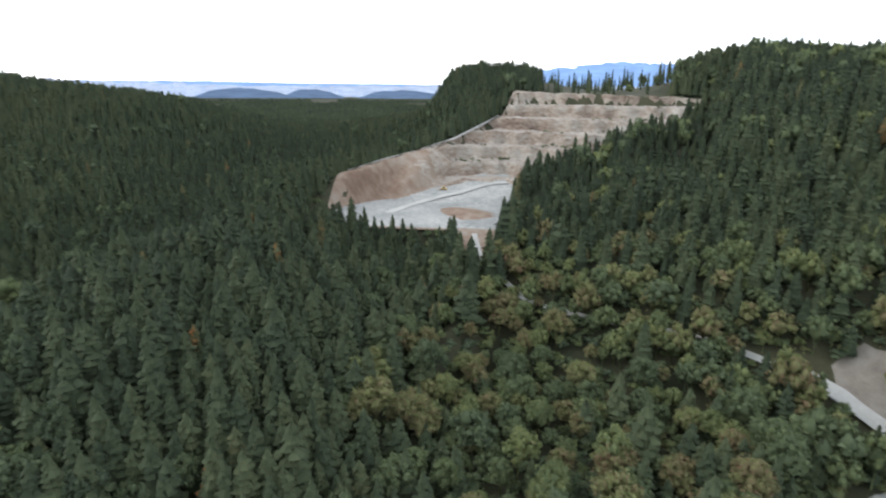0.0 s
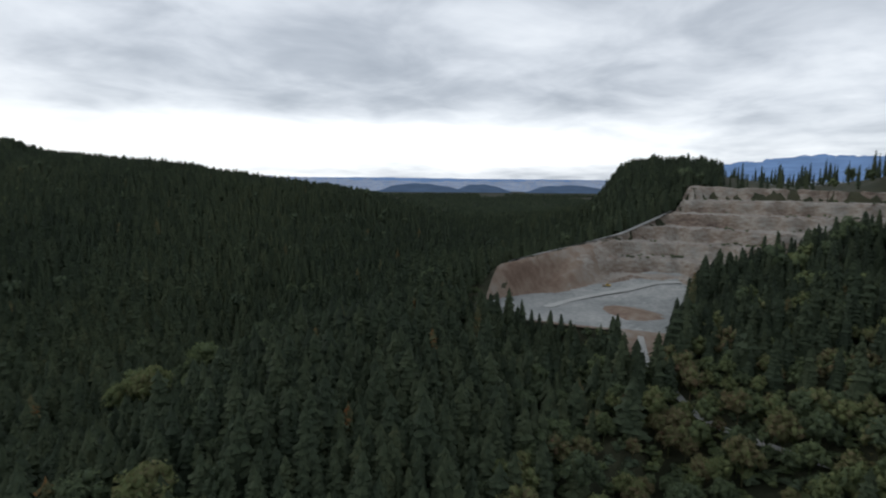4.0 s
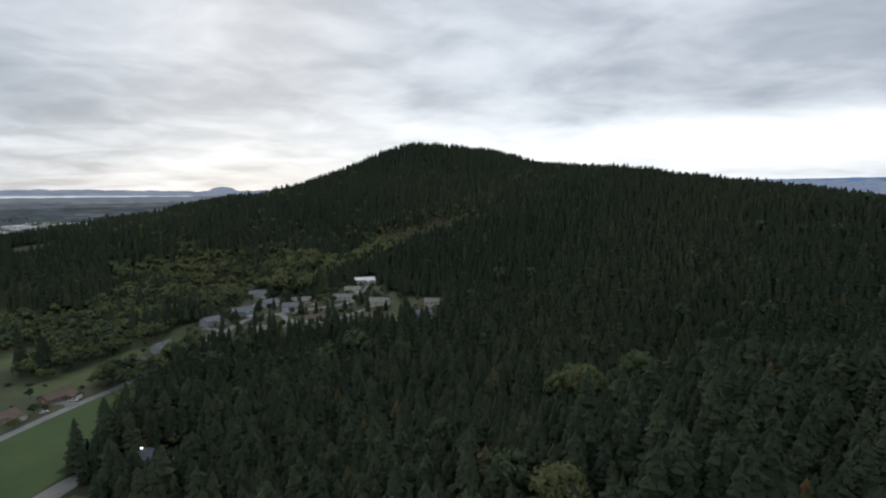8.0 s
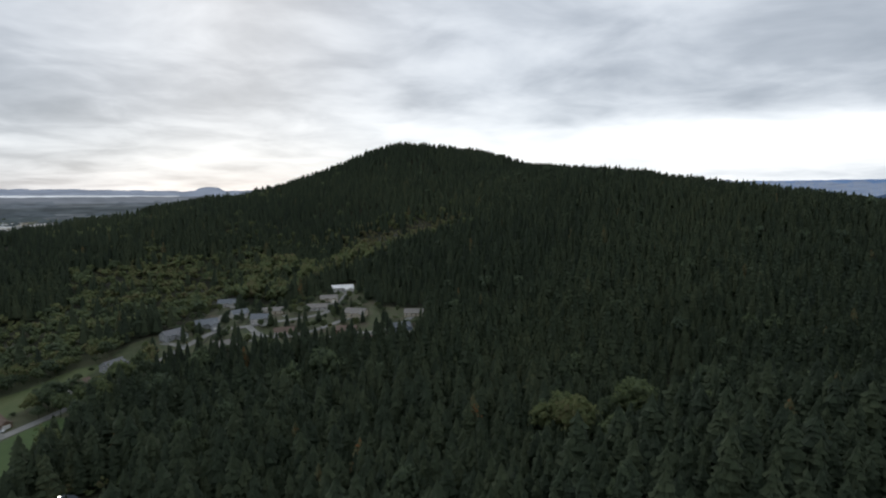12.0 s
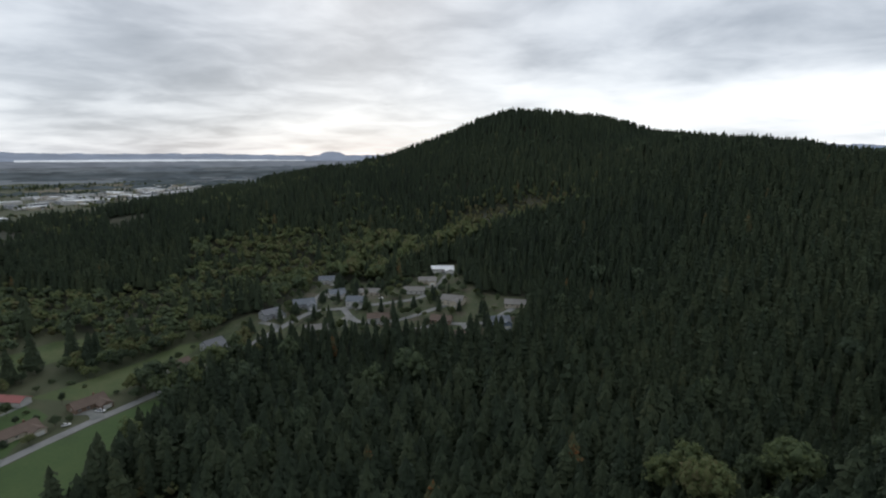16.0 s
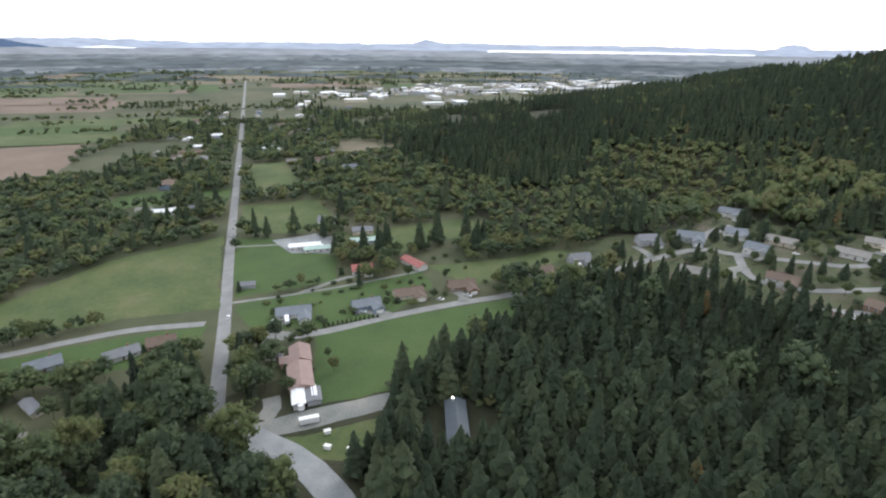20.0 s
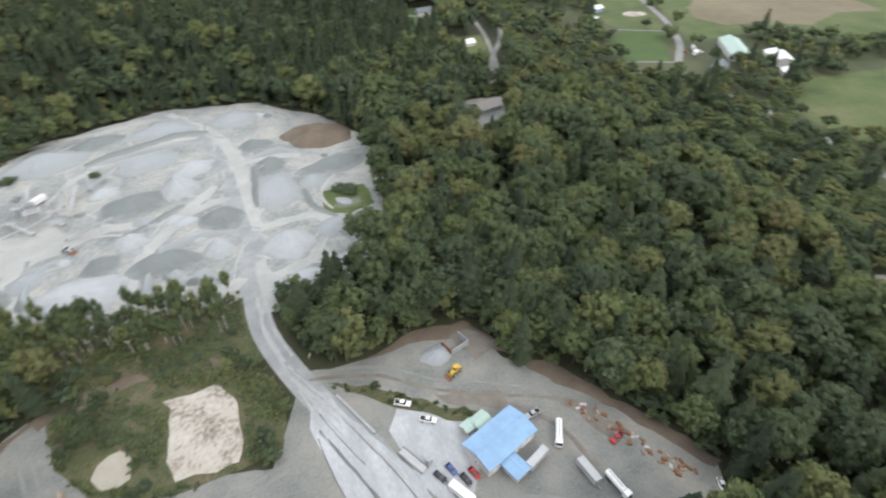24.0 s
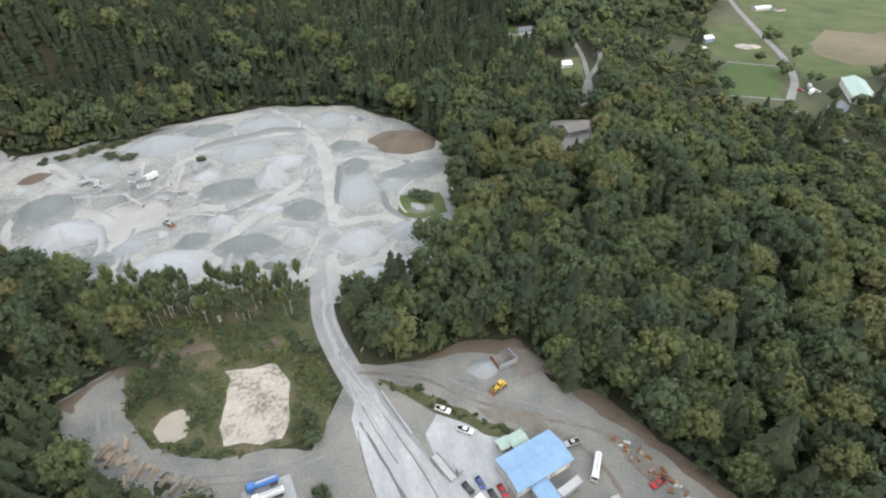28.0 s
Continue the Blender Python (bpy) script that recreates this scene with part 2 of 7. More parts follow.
SPUR = [(30, 125, 16, 90), (90, 155, 37, 95), (160, 190, 42, 100), (230, 205, 44, 100), (290, 225, 50, 105), (330, 262, 52, 110)]
APRON = [(-60, 1080, 150, 260), (-40, 930, 88, 240)]
SHELF = [(-245, 520, 14, 120), (-165, 530, 17, 130), (-60, 480, 12, 130)]
WEST_FLANK = [(-480, 640, 24, 150), (-430, 770, 46, 170), (-340, 900, 72, 210)]
LOWLAND = [(900, 700, 42, 420), (1700, 1400, 40, 600), (2600, 2200, 36, 800)]


KNOB_TURN = [48, 56, 60, 62, 63.2, 64.5, 67, 71, 73.5, 80, 84, 88, 93, 100, 130]
KNOB_SHARE = [.75, .62, .56, .62, .76, .9, .94, .93, .9, .9, .95, 1.04, 1.07, 1.03, 1]


def along(nodes, step=40.0):
    out = []
    for a, b in zip(nodes, nodes[1:]):
        n = max(2, int(math.hypot(b[0] - a[0], b[1] - a[1]) / step))
        out += [tuple(p + (q - p) * i / n for p, q in zip(a, b)) for i in range(n)]
    return out + [nodes[-1]]


RIDGES = [along(r) for r in (NORTH_RIDGE, EAST_RIDGE, SPUR, APRON, SHELF, WEST_FLANK, LOWLAND)]


def step01(v, a, b):
    v = np.clip((v - a) / (b - a), 0, 1)
    return v * v * (3 - 2 * v)


def waves(x, y):
    """Gentle unevenness of the slopes."""
    return (np.sin(x / 47 + 1.3) * np.cos(y / 61 + .4) + .6 * np.sin(x / 23 + y / 31) + .4 * np.cos(x / 14 - y / 19 + 2))


def quarry_uv(x, y):
    """Along the quarry's way into the hill, and across it."""
    dx, dy = x + 25, y + 45
    return dx * .927 + dy * .375, -dx * .375 + dy * .927


def quarry(x, y):
    """Height of the benches, how far a place lies before the rim, and how far behind the front edge."""
    u, v = quarry_uv(x, y)
    rim_u = np.interp(v, [-260, -195, -60, -31, -19, 32, 80, 121, 133, 150], [540, 567, 632, 640, 610, 549, 494, 444, 409, 340])
    rim_z = np.interp(v, [-260, -195, -31, -19, 32, 80, 121, 133, 150], [126, 131, 137, 112, 89, 78, 69, 60, 52])
    front = np.interp(v, [-260, -184, -30, -13, -8, 14, 20, 150], [590, 532, 440, 350, 302, 302, 345, 345])
    before = rim_u - u + 3.5 * np.sin(v / 11) + 2.5 * np.sin(v / 4.3 + u / 9) + 2 * np.sin(v / 27 + 1)
    slope = rim_z - np.maximum(before, 0) * .52 + 1.2 * np.sin(v / 17 + u / 40)
    n, part_way = np.divmod(slope - 5, 13.0)
    drop = rim_z - (5 + 13 * n + 12 * step01(part_way, 10.2, 13) + part_way * .08)
    slump = np.maximum(before - 8, 0) * .78 + 3 * np.sin(v / 13) * step01(before, 5, 25)
    drop = drop + (slump - drop) * step01(v, 25, 60)
    floor_z = 46 + np.clip(u - 440, 0, 90) * .16 - np.maximum(348 - u, 0) * .34
    z = np.maximum(np.where(before > 0, rim_z - drop, rim_z), floor_z)
    z = np.where(before <= 0, rim_z, z)
    return z, before, u - front, v, floor_z


def height(x, y):
    x, y = np.asarray(x, float), np.asarray(y, float)
    total = np.zeros(np.broadcast(x, y).shape)
    turn = np.degrees(np.arctan2(x + 25, y + 45)) % 360
    for i, nodes in enumerate(RIDGES):
        best = np.zeros_like(total)
        for cx, cy, z, w in nodes:
            best = np.maximum(best, z * np.exp(-((x - cx) ** 2 + (y - cy) ** 2) / w ** 2))
        if i == 1:                                                # the steep knob beside the valley, and the saddle behind the quarry
            best = best * np.interp(turn, KNOB_TURN, KNOB_SHARE)
        total = (total ** 3 + best ** 3) ** (1 / 3)
    total = np.maximum(total - 3, 0)
    away = np.hypot(x + 25, y + 45)                               # the hollow before the quarry's upper benches
    total = total - 33 * step01(turn, 82.5, 87) * step01(turn, 92, 89) * step01(away, 340, 470) * step01(away, 640, 575)
    total += waves(x, y) * np.clip(total / 25, 0, 1) * 1.6
    zq, before, behind, v, _ = quarry(x, y)
    cut = step01(before, -75, 0) * step01(behind, -22, 6) * step01(v, -262, -235) * step01(v, 158, 140)
    total = total + (zq - total) * cut
    # the works yard is levelled, and the plain to the west is flat
    yard = step01(x, 260, 175) * step01(y, 62, 35) * step01(y, -290, -250)
    yard = np.maximum(yard, step01(x, 70, 30) * step01(y, 108, 84) * step01(y, -290, -250))
    total *= 1 - yard
    r = np.hypot(x, y)
    total += 104 * np.clip((r - 2900) / 1850, 0, 1.2) ** 1.6
    return total


# ---- mesh helpers ----
def solid(name, verts, faces, mat, parent=None, smooth=False, tint=None):
    """One mesh object from arrays of corners and faces of three or four corners."""
    me = bpy.data.meshes.new(name)
    verts, faces = np.asarray(verts, np.float32), np.asarray(faces, np.int32)
    n, k = faces.shape
    me.vertices.add(len(verts))
    me.vertices.foreach_set("co", verts.ravel())
    me.loops.add(n * k)
    me.loops.foreach_set("vertex_index", faces.ravel())
    me.polygons.add(n)
    me.polygons.foreach_set("loop_start", np.arange(0, n * k, k, dtype=np.int32))
    me.polygons.foreach_set("use_smooth", np.full(n, smooth))
    if tint is not None:
        me.attributes.new("tint", "FLOAT", "POINT").data.foreach_set("value", np.asarray(tint, np.float32))
    me.update(calc_edges=True)
    me.materials.append(mat)
    ob = new(name, me)
    ob.parent = parent
    return ob


def part(name, bm, mat, parent, label=""):
    me = bpy.data.meshes.new(name)
    bm.to_mesh(me)
    bm.free()
    me.materials.append(mat)
    ob = new(name, me)
    ob.parent = parent
    return tagged(ob, label)


def thing(name, m, label, category, group="", kind=""):
    ob = new(name)
    ob.matrix_world = m
    return tagged(ob, label, category, group, kind)


def box(bm, x0, x1, y0, y1, z0, z1, bevel=0.0):
    r = bmesh.ops.create_cube(bm, size=1, matrix=Matrix.Translation(((x0 + x1) / 2, (y0 + y1) / 2, (z0 + z1) / 2)) @ Matrix.Diagonal((x1 - x0, y1 - y0, z1 - z0, 1)))
    if bevel:
        bmesh.ops.bevel(bm, geom=list({e for v in r["verts"] for e in v.link_edges}), offset=bevel, segments=1, affect="EDGES")
    return bm


def boxed(*args, bevel=0.0):
    return box(bmesh.new(), *args, bevel=bevel)


def tube(bm, a, b, r0, r1=None, sides=8):
    a, b = Vector(a), Vector(b)
    d = b - a
    m = Matrix.Translation((a + b) / 2) @ d.to_track_quat("Z", "Y").to_matrix().to_4x4()
    bmesh.ops.create_cone(bm, cap_ends=True, segments=sides, radius1=r0, radius2=r0 if r1 is None else r1, depth=d.length, matrix=m)
    return bm


def ground_z(x, y):
    return float(height(x, y))


def axis(core0, core1, fine, reach=4750.0, growth=1.09):
    mid = list(np.arange(core0, core1 + .1, fine))
    out, s = [core1], fine
    while out[-1] < reach:
        s *= growth
        out.append(out[-1] + s)
    low, s = [core0], fine
    while low[-1] > -reach:
        s *= growth
        low.append(low[-1] - s)
    return np.array(low[:0:-1] + mid + out[1:])


def grid_faces(nx, ny):
    i = (np.arange(ny - 1)[:, None] * nx + np.arange(nx - 1)[None]).ravel()
    return np.stack([i, i + 1, i + nx + 1, i + nx], 1)


# ---- ground ----
gx, gy = np.meshgrid(axis(-520, 760, 6), axis(-460, 760, 6))
gz = height(gx, gy)
zq, before, behind, qv, qfloor = quarry(gx, gy)
inside_q = (before > 9) & (behind > 14) & (qv > -222) & (qv < 112)
gz = gz - np.where(inside_q, 9.0, 0)
ground = solid("ground", np.stack([gx, gy, gz], -1).reshape(-1, 3), grid_faces(gx.shape[1], gx.shape[0]), M["ground"], smooth=True)
PLAIN = [(-225, 420), (-262, 440), (-330, 410), (-480, 380), (-600, 480), (-760, 560), (-900, 680), (-1000, 900), (-1300, 1500), (-2600, 4700), (-4700, 4700), (-4700, -4700), (-300, -4700), (-330, -700), (-300, -400), (-250, -300), (-290, -60), (-240, 60), (-226, 110)]
corner = [(gx[:-1, :-1] + gx[1:, 1:]) / 2, (gy[:-1, :-1] + gy[1:, 1:]) / 2]
ground.data.materials.append(M["plain"])
# the outer ring glows in a blue-grey that stands for haze
ground.data.materials.append(glow("glowing haze-grey land near the horizon", (.118, .134, .148), .3))
tagged(ground, "brown-green undergrowth and rough grass over hills and plain", "ground", kind="structure")


def inside(poly, x, y):
    c = np.zeros(np.shape(x), bool)
    for (x0, y0), (x1, y1) in zip(poly, poly[1:] + poly[:1]):
        if y0 != y1:
            c ^= ((y0 > y) != (y1 > y)) & (x < (x1 - x0) * (y - y0) / (y1 - y0) + x0)
    return c


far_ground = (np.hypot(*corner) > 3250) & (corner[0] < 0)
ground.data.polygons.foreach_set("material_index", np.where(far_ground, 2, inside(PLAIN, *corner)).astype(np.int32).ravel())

CLEAR = []      # polygons without trees
LINES = []      # roads: points and half the width that stays clear


def wobble(poly, amount, step):
    """A polygon with a finer, uneven outline."""
    out = []
    for i, (a, b) in enumerate(zip(poly, poly[1:] + poly[:1])):
        n = max(1, int(math.hypot(b[0] - a[0], b[1] - a[1]) / step))
        for k in range(n):
            f = k / n
            px, py = a[0] + (b[0] - a[0]) * f, a[1] + (b[1] - a[1]) * f
            out.append((px + amount * noise.noise((px * .13, py * .13, 1.7)), py + amount * noise.noise((px * .13, py * .13, 8.2))))
    return out


def sheet(name, poly, mat, lift, label, category, clear=True, ragged=0.0, step=6.0, cell=9.0):
    """A thin layer that follows the ground inside a polygon."""
    outline = wobble(poly, ragged, step) if ragged else poly
    bm = bmesh.new()
    bm.faces.new([bm.verts.new((x, y, 0)) for x, y in outline])
    bm.normal_update()
    xs, ys = [p[0] for p in outline], [p[1] for p in outline]
    if cell and ground_spread(outline) > .3:
        for i in range(int((max(xs) - min(xs)) / cell)):
            bmesh.ops.bisect_plane(bm, geom=bm.verts[:] + bm.edges[:] + bm.faces[:], plane_co=(min(xs) + cell * (i + 1), 0, 0), plane_no=(1, 0, 0))
        for i in range(int((max(ys) - min(ys)) / cell)):
            bmesh.ops.bisect_plane(bm, geom=bm.verts[:] + bm.edges[:] + bm.faces[:], plane_co=(0, min(ys) + cell * (i + 1), 0), plane_no=(0, 1, 0))
    bm.normal_update()
    bmesh.ops.triangulate(bm, faces=bm.faces[:])
    zs = height(np.array([v.co.x for v in bm.verts]), np.array([v.co.y for v in bm.verts]))
    for v, z in zip(bm.verts, zs):
        v.co.z = z + lift
    bmesh.ops.recalc_face_normals(bm, faces=bm.faces[:])
    for f in bm.faces:
        if f.normal.z < 0:
            f.normal_flip()
    ob = part(name, bm, mat, None)
    if clear:
        CLEAR.append(poly)
    return tagged(ob, label, category, kind="structure")


def ground_spread(poly):
    zs = height(*np.array(poly).T)
    return zs.max() - zs.min()


def smooth_line(points, step=6.0):
    """A flowing line through points (Catmull-Rom)."""
    p = [points[0], *points, points[-1]]
    out = []
    for a, b, c, d in zip(p, p[1:], p[2:], p[3:]):
        n = max(1, int(math.hypot(c[0] - b[0], c[1] - b[1]) / step))
        for i in range(n):
            t = i / n
            out.append(tuple(.5 * (2 * q + (r - o) * t + (2 * o - 5 * q + 4 * r - s) * t * t + (3 * q - o - 3 * r + s) * t ** 3) for o, q, r, s in zip(a, b, c, d)))
    return out + [points[-1][:2]]


def road(name, points, width, mat, label, lift=.10, clear=2.0, category="road", step=6.0, ragged=0.0, kind="structure"):
    line = smooth_line(points, step)
    if clear is not None:
        LINES.append((line, width / 2 + clear))
    verts, faces = [], []
    for i, (x, y) in enumerate(line):
        a, b = line[max(0, i - 1)], line[min(len(line) - 1, i + 1)]
        dx, dy = b[0] - a[0], b[1] - a[1]
        n = math.hypot(dx, dy) or 1
        nx, ny = -dy / n, dx / n
        for k in (-1, -.5, 0, .5, 1):
            w = width / 2 * k * (1 + ragged * noise.noise((x * .15, y * .15, k * 3)))
            verts.append((x + nx * w, y + ny * w, lift - .04 * abs(k)))
        if i:
            o = 5 * (i - 1)
            faces += [(o + k, o + k + 1, o + k + 6, o + k + 5)[::-1] for k in range(4)]
    verts = np.array(verts)
    zs = height(verts[:, 0], verts[:, 1]).reshape(-1, 5)
    verts[:, 2] += np.maximum(zs, zs[:, 2:3]).ravel()
    return tagged(solid(name, verts, faces, mat, smooth=True), label, category, kind=kind)


# ---- hill quarry ----
qu, qw = np.meshgrid(np.arange(318, 668, 2.0), np.arange(-245, 150, 2.5))
qx, qy = -25 + qu * .927 - qw * .375, -45 + qu * .375 + qw * .927
zq, before, behind, qv, qfloor = quarry(qx, qy)
rough = np.array([noise.noise((a * .09, b * .09, 3)) + .6 * noise.noise((a * .3, b * .3, 5)) for a, b in zip(qx.ravel(), qy.ravel())]).reshape(qx.shape)
on_floor = zq <= qfloor + .05
zq = zq + rough * np.where(on_floor, .5, 1.6)
faces = grid_faces(qx.shape[1], qx.shape[0])
keep = ((before > -7) & (behind > 0) & (qv > -238) & (qv < 124)).ravel()[faces].all(1)
floor_face = on_floor.ravel()[faces].all(1)
level_face = np.ptp(quarry(qx, qy)[0].ravel()[faces], axis=1) < 1.1
qverts = np.stack([qx, qy, zq + .3], -1).reshape(-1, 3)


def trimmed(faces):
    used, index = np.unique(faces, return_inverse=True)
    return qverts[used], index.reshape(faces.shape)


slumped = (qv + 22 * rough + .12 * (before - 30) > 50).ravel()[faces].all(1)
tagged(solid("quarry_ledges", *trimmed(faces[keep & ~floor_face & level_face & ~slumped]), M["ledge"]), "pale rubble lying on the quarry's ledges", "rubble", kind="structure")
tagged(solid("quarry_slump", *trimmed(faces[keep & ~floor_face & slumped]), M["rock_brown"], smooth=True), "slumped brown rock below the quarry's rim", "rock face", kind="structure")
tagged(solid("quarry_face", *trimmed(faces[keep & ~floor_face & ~level_face & ~slumped]), M["rock"]), "stepped brown and grey rock benches cut into the hill", "rock face", kind="structure")
bank = (qu < 349).ravel()[faces].all(1)
tagged(solid("spoil_bank", *trimmed(faces[keep & floor_face & bank]), M["rock_brown"], smooth=True), "brown earth bank below the quarry floor", "bank", kind="structure")
tagged(solid("quarry_floor", *trimmed(faces[keep & floor_face & ~bank]), M["rock_grey"], smooth=True), "pale grey crushed rock on the quarry floor", "quarry floor", kind="structure")

road("quarry_track", [(310, 169), (340, 169), (367, 165), (397, 148), (425, 136), (440, 120)], 7, M["track"], "pale haul track across the quarry floor", lift=.75, clear=None, category="track", ragged=.3)
rim_v = np.arange(118, -22, -7.0)
rim_u = np.interp(rim_v, [-19, 32, 80, 121], [611, 550, 495, 445]) + 3
LATER = [(-25 + u * .927 - v * .375, -45 + u * .375 + v * .927) for u, v in zip(rim_u, rim_v)]

# ---- roads ----
road("rim_track", LATER, 5, M["track"], "pale track along the quarry's rim", lift=1.2, clear=None, category="track")
road("main_road", [(-2520, 783), (-1500, 497), (-721, 279), (-448, 201), (-303, 161), (-240, 143), (-212, 137), (-190, 146), (-167, 157)], 7.2, M["asphalt"], "straight grey two-lane country road", clear=5)
road("works_road", [(-206, 138), (-190, 146), (-167, 157), (-135, 161), (-105, 152), (-78, 130), (-58, 100), (-45, 75)], 12, M["haul"], "wide dusty road that bends down to the works", lift=.13, clear=4, ragged=.12)
CLEAR.append([(-190, 148), (-160, 168), (-120, 170), (-96, 152), (-104, 138), (-150, 148), (-186, 138)])
CLEAR.append([(-200, 146), (-190, 214), (-160, 200), (-150, 176), (-160, 160)])
road("street", [(-272, 162), (-258, 200), (-252, 247), (-245, 285), (-236, 322), (-224, 385), (-213, 440), (-200, 478), (-175, 488), (-140, 512), (-112, 540), (-103, 600)], 6.4, M["asphalt"], "narrow paved residential street", clear=2)
road("side_street", [(-200, 478), (-214, 515), (-214, 552)], 6, M["asphalt"], "paved street among houses")
road("lower_street", [(-175, 488), (-150, 462), (-120, 470), (-95, 500), (-78, 520)], 6, M["asphalt"], "paved street among houses", lift=.13)
road("lane", [(-110, 445), (-80, 470), (-45, 475), (-20, 520)], 6, M["asphalt"], "paved lane below houses", lift=.12)
road("west_lane", [(-303, 150), (-317, 116), (-322, 84), (-325, 52), (-338, 0), (-348, -53), (-348, -105), (-340, -140), (-339, -166), (-344, -190), (-358, -208), (-388, -244), (-418, -300), (-444, -370), (-495, -498), (-560, -640)], 6, M["asphalt"], "curving paved lane past meadows", clear=3)
road("haul_road", [(-45, 75), (-34, 42), (-22, 19), (-15, 3), (-8, -18), (-6, -38), (-6, -60), (-9, -77), (-4, -110), (0, -150), (8, -190), (25, -228), (45, -245)], 9.5, M["haul"], "dusty pale haul road through the works", lift=.16, clear=3)
road("quarry_road", [(175, -187), (200, -128), (218, -90), (226, -40), (230, -5), (238, 40), (262, 70), (300, 95)], 3.6, M["track"], "pale haul track up to the quarry", lift=.35, clear=.6)
road("lower_haul_track", [(180, -184), (190, -150), (203, -122), (213, -106), (219, -90)], 7, M["track"], "pale haul track that climbs from the yard", lift=.4, clear=3.5, ragged=.2)
sheet("spoil_clearing", [(213, -104), (224, -103), (232, -114), (228, -128), (214, -130), (208, -118)], M["earth_pale"], .25, "trodden brown-grey spoil in a clearing beside the haul track", "clearing", ragged=3, step=3)
road("works_track", [(-17, 8), (-44, 19), (-70, 34), (-92, 42), (-108, 60), (-122, 88)], 9, M["gravel"], "grey gravel track round the works", lift=.12, clear=4)
road("loop_track", [(-30, 62), (2, 42), (22, 42), (42, 38), (60, 26), (74, 8), (66, -2)], 11, M["gravel"], "grey gravel loop round the settling ponds", lift=.12, clear=2)
road("farm_drive", [(-322, 170), (-312, 210), (-306, 244), (-300, 300)], 3, M["gravel"], "narrow gravel drive", clear=1)
road("white_drive", [(-425, 190), (-405, 235), (-400, 262)], 3, M["gravel"], "pale gravel drive")

# ---- fields and yards ----
FIELDS = [
    ("field", [(-258, 200), (-249, 247), (-240, 285), (-230, 320), (-212, 322), (-188, 240), (-186, 214), (-198, 174), (-232, 188)], "grass", "bright green mown field beside the street"),
    ("field", [(-328, 174), (-322, 210), (-317, 238), (-356, 256), (-420, 240), (-440, 202), (-400, 189)], "grass", "green pasture between gravel drives"),
    ("field", [(-318, 172), (-300, 168), (-280, 172), (-262, 205), (-256, 250), (-275, 290), (-300, 296), (-305, 240)], "grass", "lawns round the houses"),
    ("field", [(-450, 212), (-530, 232), (-505, 300), (-430, 290), (-425, 250)], "meadow", "pale green paddock"),
    ("field", [(-404, 282), (-390, 330), (-372, 384), (-346, 402), (-330, 376), (-345, 338), (-338, 300), (-352, 270)], "meadow", "green meadow between bushes behind the red barn"),
    ("field", [(-306, 304), (-262, 312), (-254, 355), (-258, 410), (-272, 400), (-292, 340)], "meadow", "rough green meadow behind the houses"),
    ("field", [(-318, 162), (-350, 168), (-452, 196), (-448, 160), (-440, 112), (-405, 62), (-378, 28), (-345, 40), (-335, 110)], "meadow", "wide rough pasture with worn patches"),
    ("field", [(-300, 150), (-280, 140), (-275, 110), (-285, 60), (-320, 50), (-312, 110)], "grass", "lawn beside the lane"),
    ("field", [(-346, -204), (-312, -219), (-326, -262), (-362, -290), (-394, -272)], "grass", "small green paddock by the lane"),
    ("field", [(-397, -278), (-362, -296), (-352, -320), (-400, -395), (-452, -420), (-436, -365), (-412, -302)], "meadow", "green paddock with a riding ring"),
    ("field", [(-395, -240), (-470, -240), (-560, -170), (-900, -200), (-900, -700), (-640, -640), (-502, -498), (-452, -370), (-426, -300)], "meadow", "wide green and brown pasture"),
    ("field", [(-360, -60), (-362, -100), (-420, -140), (-620, -120), (-800, -60), (-700, 40), (-520, 40), (-400, -10)], "meadow", "rough green field"),
    ("field", [(-470, -330), (-452, -300), (-462, -268), (-500, -262), (-540, -240), (-600, -262), (-650, -250), (-670, -330), (-610, -372), (-560, -350), (-520, -372)], "dry", "worn brown patch of pasture beside the lane"),
    ("field", [(-560, 196), (-610, 212), (-600, 240), (-548, 222)], "grass", "green paddock beside the road"),
    ("field", [(-590, 120), (-640, 135), (-632, 185), (-575, 172)], "grass", "green meadow behind a shed"),
    ("field", [(-655, 400), (-760, 440), (-700, 470), (-625, 440)], "dry", "straw-coloured clearing below the wood"),
    ("field", [(-560, 250), (-700, 290), (-690, 330), (-545, 300)], "meadow", "green strip beside the road"),
    ("field", [(-1035, -60), (-1005, 122), (-860, 100), (-756, 70), (-769, 0), (-820, -80)], "soil", "ploughed brown field"),
    ("field", [(-1330, -80), (-1240, 196), (-1116, 167), (-1140, -60)], "grass", "yellow-green crop strip"),
    ("field", [(-2549, -75), (-3050, -105), (-3050, 408), (-2790, 1180), (-2340, 1011), (-2378, 632)], "dry", "long beige stubble field on the plain"),
    ("field", [(-2075, -47), (-2540, -75), (-2350, 612), (-1880, 530)], "grass", "long green field on the plain"),
    ("field", [(-1520, -15), (-1748, -28), (-1904, 98), (-1663, 257), (-1455, 169)], "soil", "ploughed brown field on the plain"),
    ("field", [(-2740, 1187), (-2700, 1540), (-2001, 1164), (-2103, 933)], "dry", "pale beige field beside the town"),
    ("field", [(-642, 376), (-700, 405), (-650, 485), (-608, 470)], "dry", "straw-coloured clearing below the wooded hill"),
]
for i, (n, poly, m, label) in enumerate(FIELDS):
    sheet(n, poly, M[m], .05 + .008 * i, label, "field", ragged=2.5)
sheet("forecourt", [(-200, 146), (-196, 172), (-186, 211), (-176, 214), (-178, 196), (-184, 165), (-188, 152)], M["gravel"], .09, "grey gravel forecourt beside the field", "forecourt", ragged=.8)
